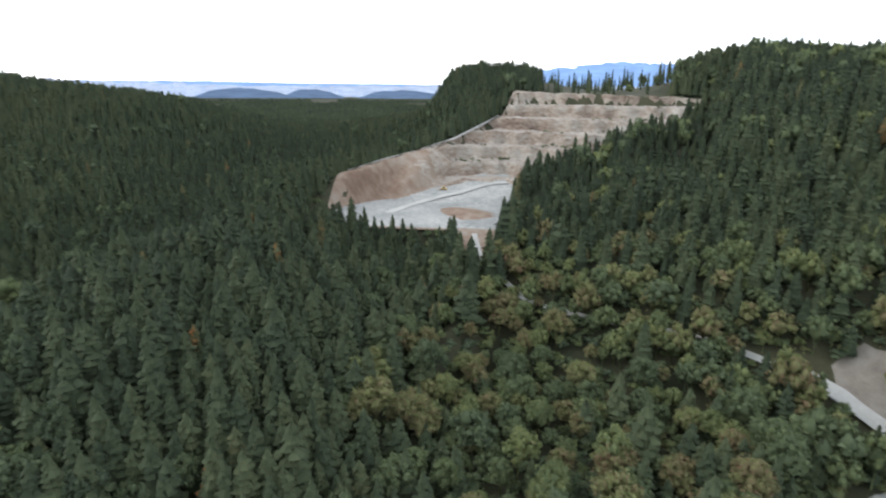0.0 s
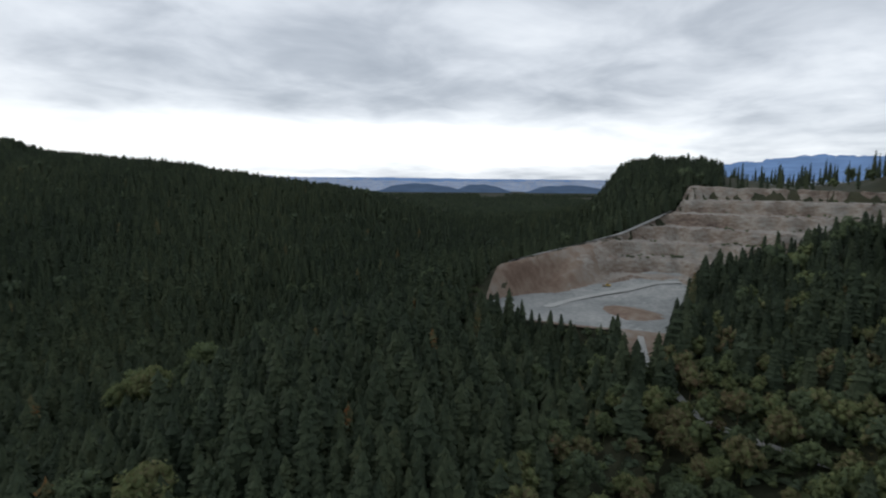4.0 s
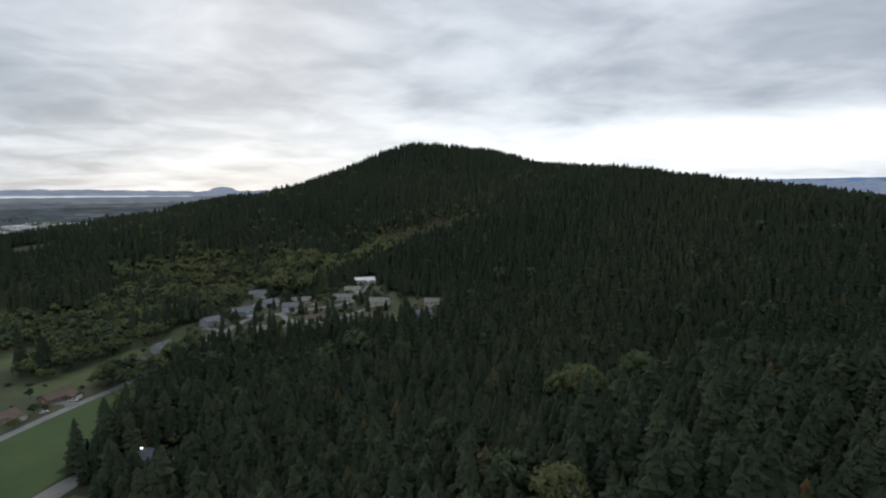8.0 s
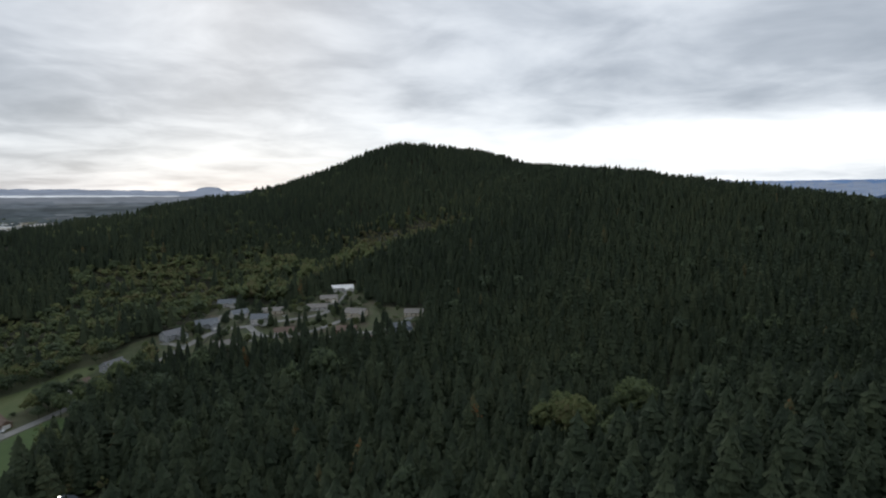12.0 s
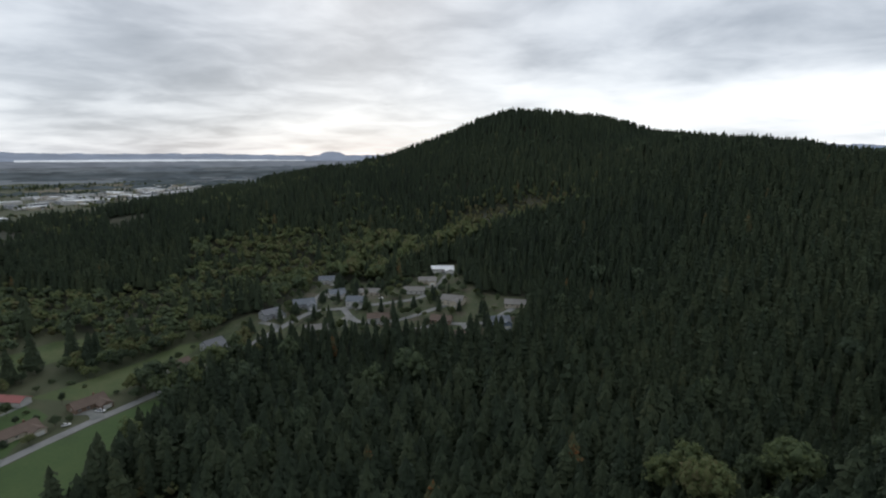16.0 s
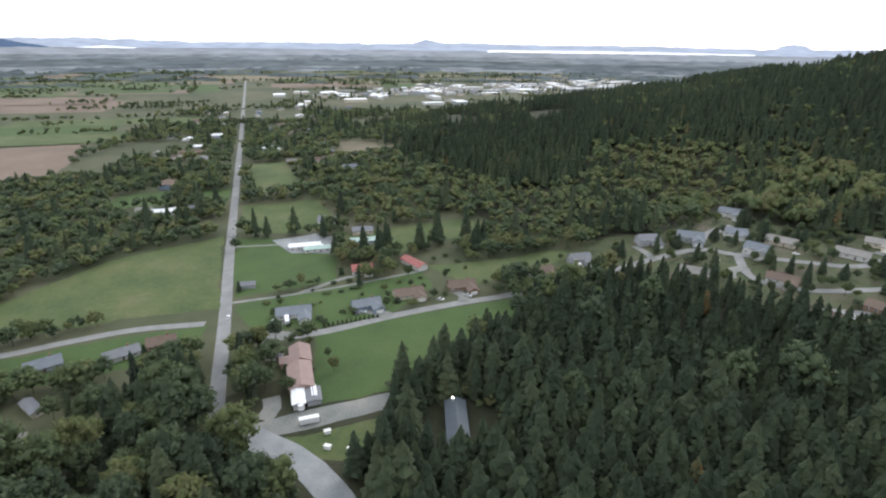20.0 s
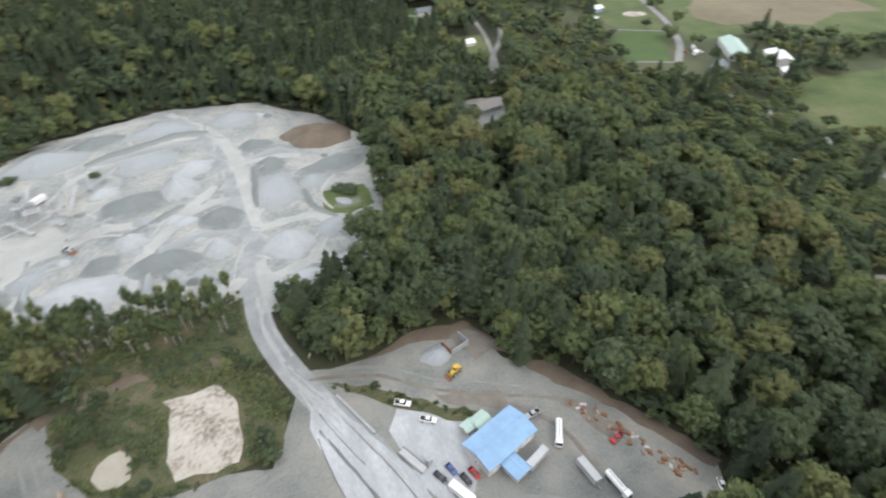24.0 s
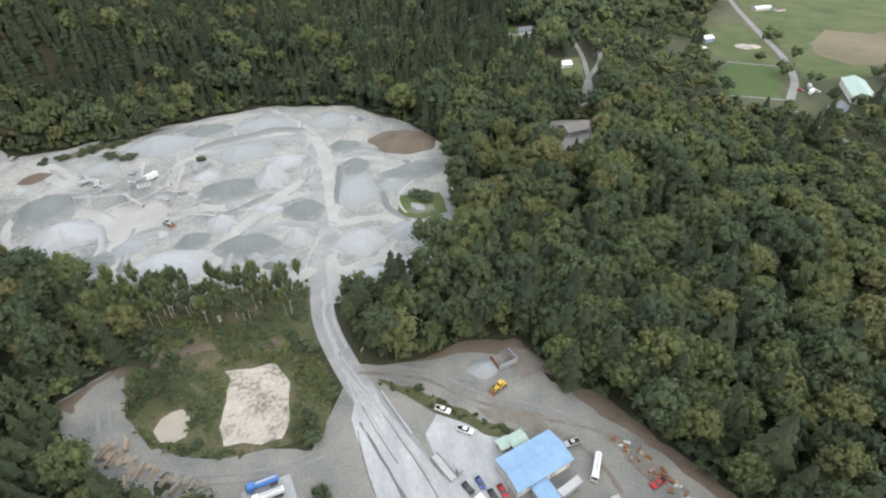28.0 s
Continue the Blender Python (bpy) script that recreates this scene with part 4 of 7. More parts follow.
for row in [
    (-233, 464, 60, 16, 11, 4.6, 3.2, "wall_grey", "roof_grey", 7, 2, "grey two-storey house with a pale shingle roof"),
    (-214, 490, 35, 19, 12, 4.6, 3.4, "wall_grey", "roof_slate", 8, 2, "large slate-roofed house at the bend"),
    (-196, 523, 40, 15, 11, 4.4, 3.0, "wall_white", "roof_slate", 7, 2, "white house with a blue-grey roof"),
    (-229, 578, 20, 20, 12, 4.6, 3.2, "wall_white", "roof_slate", 8, 2, "long white house with a slate roof at the wood's edge"),
    (-167, 500, 10, 17, 11, 4.6, 3.4, "wall_white", "roof_slate", 7, 2, "white house with gables and a slate roof"),
    (-166, 532, 15, 20, 12, 3.2, 2.6, "wall_cream", "roof_pale", 0, 1, "long low house with a pale roof"),
    (-178, 441, 30, 20, 12, 3.2, 2.8, "wall_cream", "roof_pale", 9, 1, "low house with a pale brown roof"),
    (-136, 470, 20, 18, 11, 3.2, 2.8, "wall_white", "roof_brown", 7, 1, "white house with a brown roof among firs"),
    (-125, 547, 10, 20, 12, 3.2, 2.6, "wall_white", "roof_pale", 0, 1, "long white house with a pale roof"),
    (-120, 580, 15, 18, 12, 3.2, 2.4, "wall_cream", "roof_pale", 8, 1, "pale house with a wide drive"),
    (-112, 618, 15, 24, 13, 3.4, 2.4, "wall_white", "roof_white", 9, 1, "long white house with a light roof uphill"),
    (-80, 516, -10, 20, 13, 4.6, 3.4, "wall_cream", "roof_pale", 8, 2, "large cream house with a pale roof behind trees"),
    (-82, 474, 0, 17, 11, 3.2, 2.8, "wall_brown", "roof_brown", 0, 1, "brown house in shade"),
    (-34, 470, 20, 17, 11, 4.4, 3.0, "wall_blue", "roof_slate", 6, 2, "blue-grey house with a slate roof"),
    (-24, 514, 0, 18, 12, 3.2, 2.8, "wall_cream", "roof_pale", 0, 1, "cream house at the wood's edge"),
    (-44, 434, 25, 19, 12, 3.2, 2.8, "wall_white", "roof_pale", 8, 1, "white house with a pale roof below the wood"),
    (-62, 444, 25, 16, 11, 3.2, 2.6, "wall_cream", "roof_brown", 0, 1, "low house with a brown roof below the wood"),
    (-100, 440, 30, 16, 11, 3.2, 2.8, "wall_brown", "roof_brown", 6, 1, "brown house at the edge of the firs"),
]:
    x, y, turn, l, w, h, rise, wall, roof, wing, st, label = row
    house(x, y, turn, l, w, h, rise, wall, roof, label, wing=wing, storeys=st, garage=True, group=FAR)
# sheds, barns and long buildings
house(-311, 297, 5, 22, 8, 3.4, 1.9, "wall_white", "roof_red", "long white barn with a bright red metal roof", name="barn", category="barn", group="barns", rows=False)
house(-238, 183, -17, 15, 10, 3.0, 2.4, "wall_pink", "roof_salmon", "salmon-pink house with a faded roof", wing=5, group="houses along the street")
house(-219, 176, -17, 21, 11, 3.6, 1.6, "wall_pink", "roof_salmon", "long workshop with a faded salmon roof", name="workshop", category="workshop", group="barns")
house(-204, 169.5, -17, 12, 5, 3.2, .6, "wall_white", "roof_white", "long white shed beside the workshop", name="shed", category="shed", group="sheds", rows=False)
house(-148, 218, -32, 29, 8.5, 4.4, 2.0, "wall_brown", "roof_dark", "long dark barn with a slate-grey metal roof by the firs", name="barn", category="barn", group="barns", base=0)
house(-389, 243, 72, 24, 8, 3.2, 1.3, "wall_white", "roof_white", "long white farm building with a white roof", name="barn", category="barn", group="barns")
house(-378, 249, 72, 20, 7, 3.0, 1.2, "wall_white", "roof_green", "low white shed with a pale green roof", name="shed", category="shed", group="sheds")
house(-374, 287, 70, 20, 9, 3.4, 1.6, "wall_grey", "roof_green", "grey-green metal shed on the lawn", name="shed", category="shed", group="sheds", rows=False)
house(-396, 297, 70, 17, 10, 3.2, 2.4, "wall_cream", "roof_grey", "cream farmhouse with a grey roof")
house(-437, 283, 50, 16, 11, 3.2, 2.6, "wall_white", "roof_grey", "white farmhouse with a grey roof")
house(-546, 164, 75, 20, 10, 3.4, 1.8, "wall_white", "roof_white", "white-roofed shed beside the road", name="shed", category="shed", group="sheds", rows=False)
house(-540, 192, 70, 18, 10, 3.2, 2.4, "wall_blue", "roof_slate", "blue-grey house on the plain")
house(-560, 150, 70, 14, 9, 3.2, 2.4, "wall_grey", "roof_pale", "grey house with a pale roof on the plain")
house(-340, 185, 70, 9, 6, 2.6, 1.4, "wall_grey", "roof_grey", "small grey shed beside the road", name="shed", category="shed", group="sheds", rows=False)
house(-412, -205, 60, 44, 16, 5.0, 3.0, "wall_white", "roof_green", "large barn with a pale green metal roof", name="barn", category="barn", group="barns", rows=False)
house(-430, -176, 60, 24, 16, 4.6, 2.4, "wall_white", "roof_white", "white-roofed barn beside a larger barn", name="barn", category="barn", group="barns", rows=False)
house(-372, -178, 40, 17, 11, 3.2, 2.8, "wall_blue", "roof_slate", "blue-grey farmhouse beside the lane")
house(-412, -148, 60, 15, 9, 3.4, 1.6, "wall_white", "roof_white", "white-roofed shed by the lane", name="shed", category="shed", group="sheds", rows=False)
house(-172, -176, 15, 20, 12, 3.2, 2.4, "wall_grey", "roof_pale", "pale-roofed house in a forest clearing")
house(-141, -428, 25, 15, 10, 3.4, 2.6, "wall_white", "roof_grey", "white house among firs")
house(-160, -440, 25, 13, 10, 3.4, 2.6, "wall_cream", "roof_grey", "cream house among firs")
house(-203, -404, 10, 16, 10, 3.4, 2.6, "wall_white", "roof_slate", "white house with a slate roof in a clearing")
house(-266, -515, 10, 16, 10, 3.4, 2.6, "wall_white", "roof_grey", "white house beyond the wood")
house(-208, -302, 10, 13, 8, 3.0, 2.0, "wall_white", "roof_white", "small white house in a clearing")
house(-348, -320, 40, 10, 8, 3.4, 2.2, "wall_white", "roof_white", "small white barn with an arched look", name="barn", category="barn", group="barns", rows=False)
house(-372, -352, 20, 12, 9, 4.2, 1.6, "wall_blue", "roof_white", "blue shed with a white roof", name="shed", category="shed", group="sheds", rows=False)
house(-507, -460, 10, 22, 8, 3.0, 1.4, "wall_white", "roof_white", "long white shelter in the pasture", name="shed", category="shed", group="sheds", rows=False)
house(-525, -452, 10, 12, 7, 2.8, 1.2, "wall_white", "roof_brown", "low shed in the pasture", name="shed", category="shed", group="sheds", rows=False)
house(-398, -434, 20, 18, 11, 3.2, 2.4, "wall_pink", "roof_salmon", "brick-red house among trees")
for x, y, turn, wall, roof in [(-228, 78, 40, "wall_white", "roof_white"), (-242, 62, 70, "wall_white", "roof_pale"), (-262, 70, 20, "wall_cream", "roof_grey"), (-252, 48, 50, "wall_white", "roof_pale")]:
    house(x, y, turn, 13, 4.5, 2.7, .8, wall, roof, "pale mobile home under trees", name="mobile_home", category="mobile home", group="mobile homes")
house(-202, 176, -17, 10, 6, 2.8, .5, "wall_grey", "roof_grey", "low grey lean-to behind the workshop", name="shed", category="shed", group="sheds", rows=False)
house(-246, 172, 60, 8, 6, 2.8, 1.8, "wall_white", "roof_grey", "small white cottage under dark trees")
for pts, w in [([(-268, 236), (-262, 240), (-252, 244)], 9), ([(-283, 188), (-272, 180), (-262, 188)], 7), ([(-262, 296), (-252, 298), (-243, 292)], 7), ([(-214, 160), (-206, 158), (-200, 152)], 8), ([(-312, 210), (-318, 240), (-318, 252)], 4), ([(-397, -274), (-375, -284), (-358, -293)], 3), ([(-351, -203), (-330, -212), (-312, -218)], 3),
               ([(-236, 452), (-222, 448), (-212, 442)], 6), ([(-206, 540), (-212, 530), (-213, 520)], 8), ([(-118, 566), (-108, 566), (-106, 575)], 8), ([(-110, 606), (-100, 606), (-102, 596)], 8), ([(-160, 452), (-165, 462), (-160, 474)], 8), ([(-50, 446), (-56, 458), (-62, 470)], 7)]:
    road("driveway", pts, w, M["gravel"], "pale gravel driveway to a house", lift=.2, clear=1, category="driveway", step=3)
sheet("farmyard", [(-420, 226), (-384, 230), (-366, 258), (-398, 274), (-416, 262)], M["haul"], .16, "pale gravel farmyard round white buildings", "yard", ragged=1.5)
# lanes and clearings among the southern trees
road("wood_lane", [(-100, -500), (-105, -470), (-107, -400), (-150, -412), (-205, -392)], 5, M["asphalt"], "paved lane through the firs")
road("wood_drive", [(-258, -340), (-244, -309), (-214, -262), (-200, -230)], 4, M["gravel"], "grey gravel drive through the wood")
road("clearing_drive", [(-247, -390), (-236, -330), (-222, -280), (-207, -236), (-190, -215)], 4, M["gravel"], "pale gravel drive between clearings", clear=7)
sheet("clearing", [(-232, -325), (-196, -325), (-172, -270), (-190, -250), (-214, -262)], M["meadow"], .05, "grassy clearing among firs", "clearing", ragged=2)
sheet("clearing", [(-226, -425), (-188, -425), (-150, -345), (-170, -330), (-215, -372)], M["grass"], .05, "green lawn among firs", "clearing", ragged=2)
sheet("clearing", [(-190, -192), (-160, -194), (-138, -152), (-146, -140), (-172, -146), (-188, -165)], M["gravel"], .05, "grey gravel clearing round a house", "clearing", ragged=2)
sheet("riding_ring", [(-404 + 13 * math.cos(a * .5236), -331 + 9 * math.sin(a * .5236)) for a in range(12)], M["sand"], .16, "oval ring of pale sand", "riding ring", clear=False)
# houses strung along the straight road and the town beyond
hr = random.Random(11)
WALLS, ROOFS = ["wall_white", "wall_cream", "wall_grey", "wall_brown", "wall_blue"], ["roof_grey", "roof_slate", "roof_brown", "roof_pale", "roof_white"]
axis_x, axis_y = -.963, .270
for i in range(62):
    s, n = hr.uniform(320, 1150), hr.choice((-1, 1)) * hr.uniform(28, 130) if i % 3 else hr.uniform(30, 260)
    x, y = -303 + axis_x * s + axis_y * n, 161 + axis_y * s - axis_x * n
    if ground_z(x, y) > 14 or any(inside(p, np.array(x), np.array(y)) for p in CLEAR):
        continue
    big = hr.random() < .18
    wall, roof = hr.choice(WALLS), hr.choice(ROOFS)
    colour = wall.split("_")[1]
    if big:
        house(x, y, -16 + hr.choice((0, 90)), hr.uniform(22, 34), hr.uniform(10, 14), 4.2, 1.8, wall, roof, colour + " farm shed on the plain", name="shed", category="shed", group="sheds", rows=False)
    else:
        house(x, y, -16 + hr.choice((0, 90)) + hr.uniform(-8, 8), hr.uniform(13, 19), hr.uniform(9, 11), 3.2, hr.uniform(2.0, 2.8), wall, roof, colour + " country house on the plain", wing=hr.choice((0, 6)), group="houses on the plain")


def warehouse(x, y, turn, l, w, h, wall, roof, label):
    root = thing("warehouse", pose(x, y, ground_z(x, y), 0, 0, turn), label, "warehouse", "town buildings")
    CLEAR.append([(x + (l / 2 + 4) * math.cos(a * .7854), y + (l / 2 + 4) * math.sin(a * .7854)) for a in range(8)])
    part("wall", boxed(-l / 2, l / 2, -w / 2, w / 2, -1, h), M[wall], root)
    part("roof", boxed(-l / 2 - .4, l / 2 + .4, -w / 2 - .4, w / 2 + .4, h, h + .5, bevel=.15), M[roof], root)
    part("loading_door", boxed(-3, 3, -w / 2 - .15, -w / 2 + .05, 0, h * .6), M["steel"], root)
    return root


for i in range(215):
    f = hr.random() ** .8
    x = -1640 + 330 * f + hr.gauss(0, 110) - 330 * f * f
    y = 690 + 1500 * f + hr.gauss(0, 70)
    if ground_z(x, y) > 25:
        continue
    l, w = hr.uniform(16, 66), hr.uniform(12, 34)
    wall, roof = hr.choice(("wall_white", "wall_cream", "wall_grey")), hr.choice(("roof_white", "roof_white", "roof_white", "roof_pale", "roof_grey"))
    warehouse(x, y, -16 + hr.choice((0, 90)), l, w, hr.uniform(5, 10), wall, roof, "pale flat-roofed town building")
# farmland strips towards the horizon
HEDGED = []
for i in range(105):
    s, n = 640 + 2350 * hr.random() ** .8, hr.uniform(-1500, 1700)
    a, b = hr.uniform(90, 260), hr.uniform(40, 120)
    cx, cy = -303 + axis_x * s + axis_y * n, 161 + axis_y * s - axis_x * n
    if ground_z(cx, cy) > 4 or abs(n) < a + 14 or (-1900 < cx < -1200 and 550 < cy < 2300 and i % 4):
        continue
    poly = [(cx + axis_x * u * b - axis_y * v * a, cy + axis_y * u * b + axis_x * v * a) for u, v in ((-1, -1), (1, -1), (1, 1), (-1, 1))]
    m = hr.choice(("meadow", "meadow", "grass", "dry", "dry", "soil", "plain"))
    sheet("field", poly, M[m], .25 + .012 * i, {"meadow": "pale green pasture strip on the plain", "grass": "bright green crop strip on the plain", "dry": "dry straw-coloured stubble strip", "soil": "ploughed brown strip", "plain": "olive fallow strip"}[m], "field", cell=0, clear=True)
    HEDGED.append(poly)


# ---- trees ----
rng = np.random.default_rng(5)


def conifer_shape(boughs, seed, fine=True, slim=.64):
    """Corners and triangles of a conifer of unit height and unit reach: drooping boughs that wind up round a stem."""
    r = np.random.default_rng(seed)
    v, f = [], []
    if fine:
        v += [(.035, 0, 0), (-.018, .03, 0), (-.018, -.03, 0), (0, 0, .97)]
        f += [(0, 1, 3), (1, 2, 3), (2, 0, 3)]
    turn = r.random() * 6.28
    for k in range(boughs):
        q = (k + .5) / boughs
        z = .13 + .84 * (1 - (1 - q) ** 1.35)
        a = turn + k * 2.39996 + .35 * r.normal()
        reach = (1.02 - z) ** slim * min(1, .6 + 2.0 * z)
        l = max(.06, reach * (.78 + .45 * r.random()) * (1.25 if r.random() < .1 else 1))
        wide = (.36 if fine else .50 + 1.6 / boughs) * l + .05
        lift, tip = z + .035 + .05 * r.random(), z - .05 * l - .045 * r.random()
        ca, sa = math.cos(a), math.sin(a)
        n = len(v)
        v += [(-.06 * ca * l, -.06 * sa * l, lift), (ca * l, sa * l, tip), (ca * l * .66 - sa * wide, sa * l * .66 + ca * wide, tip - .012), (ca * l * .66 + sa * wide, sa * l * .66 - ca * wide, tip - .012)]
        f += [(n, n + 2, n + 1), (n, n + 1, n + 3)] if fine else [(n, n + 2, n + 3)]
    sides = 6 if fine else 5                                      # the dark inner body that the boughs hide
    n = len(v)
    v.append((0, 0, 1.02))
    for b in range(sides):
        a = 6.283 * b / sides
        v.append((.66 * math.cos(a), .66 * math.sin(a), .2))
    f += [(n, n + 1 + b, n + 1 + (b + 1) % sides) for b in range(sides)]
    return np.array(v), np.array(f)


def ico():
    bm = bmesh.new()
    bmesh.ops.create_icosphere(bm, subdivisions=1, radius=1)
    v = np.array([x.co[:] for x in bm.verts])
    f = np.array([[x.index for x in q.verts] for q in bm.faces])
    bm.free()
    return v, f


ICO = ico()


OCTA = (np.array([(1, 0, 0), (0, 1, 0), (-1, 0, 0), (0, -1, 0), (0, 0, 1), (0, 0, -1)], float) * 1.18, np.array([(0, 1, 4), (1, 2, 4), (2, 3, 4), (3, 0, 4), (1, 0, 5), (2, 1, 5), (3, 2, 5), (0, 3, 5)]))


def broadleaf_shape(lobes, leaves, seed, stem=True, leaf=.17, lump=ICO):
    """Corners and triangles of a broad tree of unit height and unit reach: limbs, lobes of foliage, and loose leaf clumps."""
    r = np.random.default_rng(seed)
    v, f = [], []

    def limb(a, b, w):
        n = len(v)
        for p, s in ((a, w), (b, w * .45)):
            for k in range(3):
                v.append((p[0] + s * math.cos(k * 2.09), p[1] + s * math.sin(k * 2.09), p[2]))
        for k in range(3):
            j = (k + 1) % 3
            f.extend([(n + k, n + j, n + 3 + j), (n + k, n + 3 + j, n + 3 + k)])
    centres = []
    for k in range(lobes):                                        # rounded lobes over a dome
        q = (k + .5) / lobes
        a, el = k * 2.39996 + .5 * r.random(), math.asin(max(-.25, 1 - 1.22 * q))
        out = .64 * (.72 + .42 * r.random())
        size = (.25 + .17 * r.random()) * math.sqrt(12 / (lobes + 1))
        centres.append((out * math.cos(el) * math.cos(a), out * math.cos(el) * math.sin(a), .62 + .30 * math.sin(el) * (.7 + .5 * r.random()), size))
    squeeze, slant = .8 + .4 * r.random(), .25 * r.normal()
    centres = [(x * squeeze + slant * (z - .6), y / squeeze, z, s) for x, y, z, s in centres]
    if stem:
        limb((0, 0, 0), (0, 0, .5), .045)
        for c in centres[:4]:
            limb((0, 0, .38), (c[0], c[1], c[2]), .025)
    iv, ifc = lump
    stemmed = len(v)
    centres.append((0, 0, .57, .60))
    for cx, cy, cz, s in centres:
        n = len(v)
        bump = 1 + .2 * r.normal(size=len(iv))
        p = iv * np.clip(bump, .6, 1.35)[:, None] * s * np.array((.66, .66, .33)) + np.array((cx, cy, cz))
        v.extend(map(tuple, p))
        f.extend(map(tuple, ifc + n))
    for k in range(leaves):
        cx, cy, cz, s = centres[k % lobes] if k % 9 else centres[-1]
        d = r.normal(size=3)
        d /= np.linalg.norm(d)
        d[2] = abs(d[2]) if r.random() < .75 else d[2]
        c = np.array((cx, cy, cz)) + d * np.array((1, 1, .46)) * s * (.66 + .52 * r.random())
        nrm = d + r.normal(size=3) * .5
        nrm /= np.linalg.norm(nrm)
        t1 = np.cross(nrm, r.normal(size=3))
        t1 /= np.linalg.norm(t1)
        t2 = np.cross(nrm, t1)
        w = leaf * (.6 + .8 * r.random())
        sq = np.array((1, 1, .42))
        n = len(v)
        v += [tuple(c + t1 * w * 1.1 * sq), tuple(c + (t2 * .9 - t1 * .6) * w * sq), tuple(c - (t2 * .9 + t1 * .6) * w * sq)]
        f += [(n, n + 1, n + 2)]
    return np.array(v), np.array(f), stemmed


def scatter(name, shapes, pts, tall, wide, tint, mat, label, category, smooth=False):
    """Many trees in one mesh: each place takes one of the shapes, turned, sized and tinted."""
    n = len(pts)
    if not n:
        return None
    pick, turn = rng.integers(0, len(shapes), n), rng.random(n) * 6.283
    vs, fs, ts, o = [], [], [], 0
    z0 = height(pts[:, 0], pts[:, 1])
    for k, (sv, sf) in enumerate(s[:2] for s in shapes):
        w = np.nonzero(pick == k)[0]
        if not len(w):
            continue
        c, s = np.cos(turn[w])[:, None], np.sin(turn[w])[:, None]
        lean = rng.normal(size=(len(w), 2)) * .02
        x = (sv[None, :, 0] * c - sv[None, :, 1] * s) * wide[w][:, None] + sv[None, :, 2] * tall[w][:, None] * lean[:, :1] + pts[w, 0][:, None]
        y = (sv[None, :, 0] * s + sv[None, :, 1] * c) * wide[w][:, None] + sv[None, :, 2] * tall[w][:, None] * lean[:, 1:] + pts[w, 1][:, None]
        z = sv[None, :, 2] * tall[w][:, None] + z0[w][:, None] - .3
        vs.append(np.stack([x, y, z], -1).reshape(-1, 3))
        fs.append((sf[None] + (np.arange(len(w)) * len(sv))[:, None, None] + o).reshape(-1, 3))
        ts.append(np.repeat(tint[w], len(sv)))
        o += len(w) * len(sv)
    return tagged(solid(name, np.concatenate(vs), np.concatenate(fs), mat, tint=np.concatenate(ts), smooth=smooth), label, category, kind="stuff")


def line_distance(line, x, y, reach):
    d = np.full(x.shape, 1e9)
    p = np.array(line)
    near = (x > p[:, 0].min() - reach) & (x < p[:, 0].max() + reach) & (y > p[:, 1].min() - reach) & (y < p[:, 1].max() + reach)
    xs, ys = x[near], y[near]
    best = np.full(xs.shape, 1e9)
    for (x0, y0), (x1, y1) in zip(line, line[1:]):
        l = (x1 - x0) ** 2 + (y1 - y0) ** 2 or 1
        t = np.clip(((xs - x0) * (x1 - x0) + (ys - y0) * (y1 - y0)) / l, 0, 1)
        best = np.minimum(best, np.hypot(xs - x0 - t * (x1 - x0), ys - y0 - t * (y1 - y0)))
    d[near] = best
    return d


def open_ground(x, y):
    """Where trees may stand: off roads, fields, yards, houses and the quarry."""
    ok = np.ones(x.shape, bool)
    for poly in CLEAR:
        px, py = zip(*poly)
        b = (x > min(px)) & (x < max(px)) & (y > min(py)) & (y < max(py))
        if b.any():
            ok[b] &= ~inside(poly, x[b], y[b])
    for line, w in LINES:
        ok &= line_distance(line, x, y, w) > w
    _, before, behind, v, _ = quarry(x, y)
    ok &= ~((before > -9) & (behind > -1) & (v > -240) & (v < 127))
    return ok


def jitter_grid(x0, x1, y0, y1, gap):
    x, y = np.meshgrid(np.arange(x0, x1, gap), np.arange(y0, y1, gap))
    x = x.ravel() + rng.uniform(-.42, .42, x.size) * gap
    y = y.ravel() + rng.uniform(-.42, .42, y.size) * gap
    return x, y


def blob(x, y, cx, cy, rx, ry):
    return np.exp(-((x - cx) / rx) ** 2 - ((y - cy) / ry) ** 2)


def patchiness(x, y, s):
    return .5 + .25 * (np.sin(x / s + 2 * np.sin(y / s * .7)) + np.sin(y / s * 1.3 + 1.7 * np.sin(x / s * .9 + 1)))


OLIVE = [(-560, 290), (-532, 359), (-466, 440), (-400, 500), (-405, 595), (-398, 662), (-346, 704), (-284, 743), (-188, 743), (-116, 821), (30, 790), (-20, 740), (-100, 690), (-170, 600), (-235, 560), (-258, 430), (-330, 330), (-450, 290)]


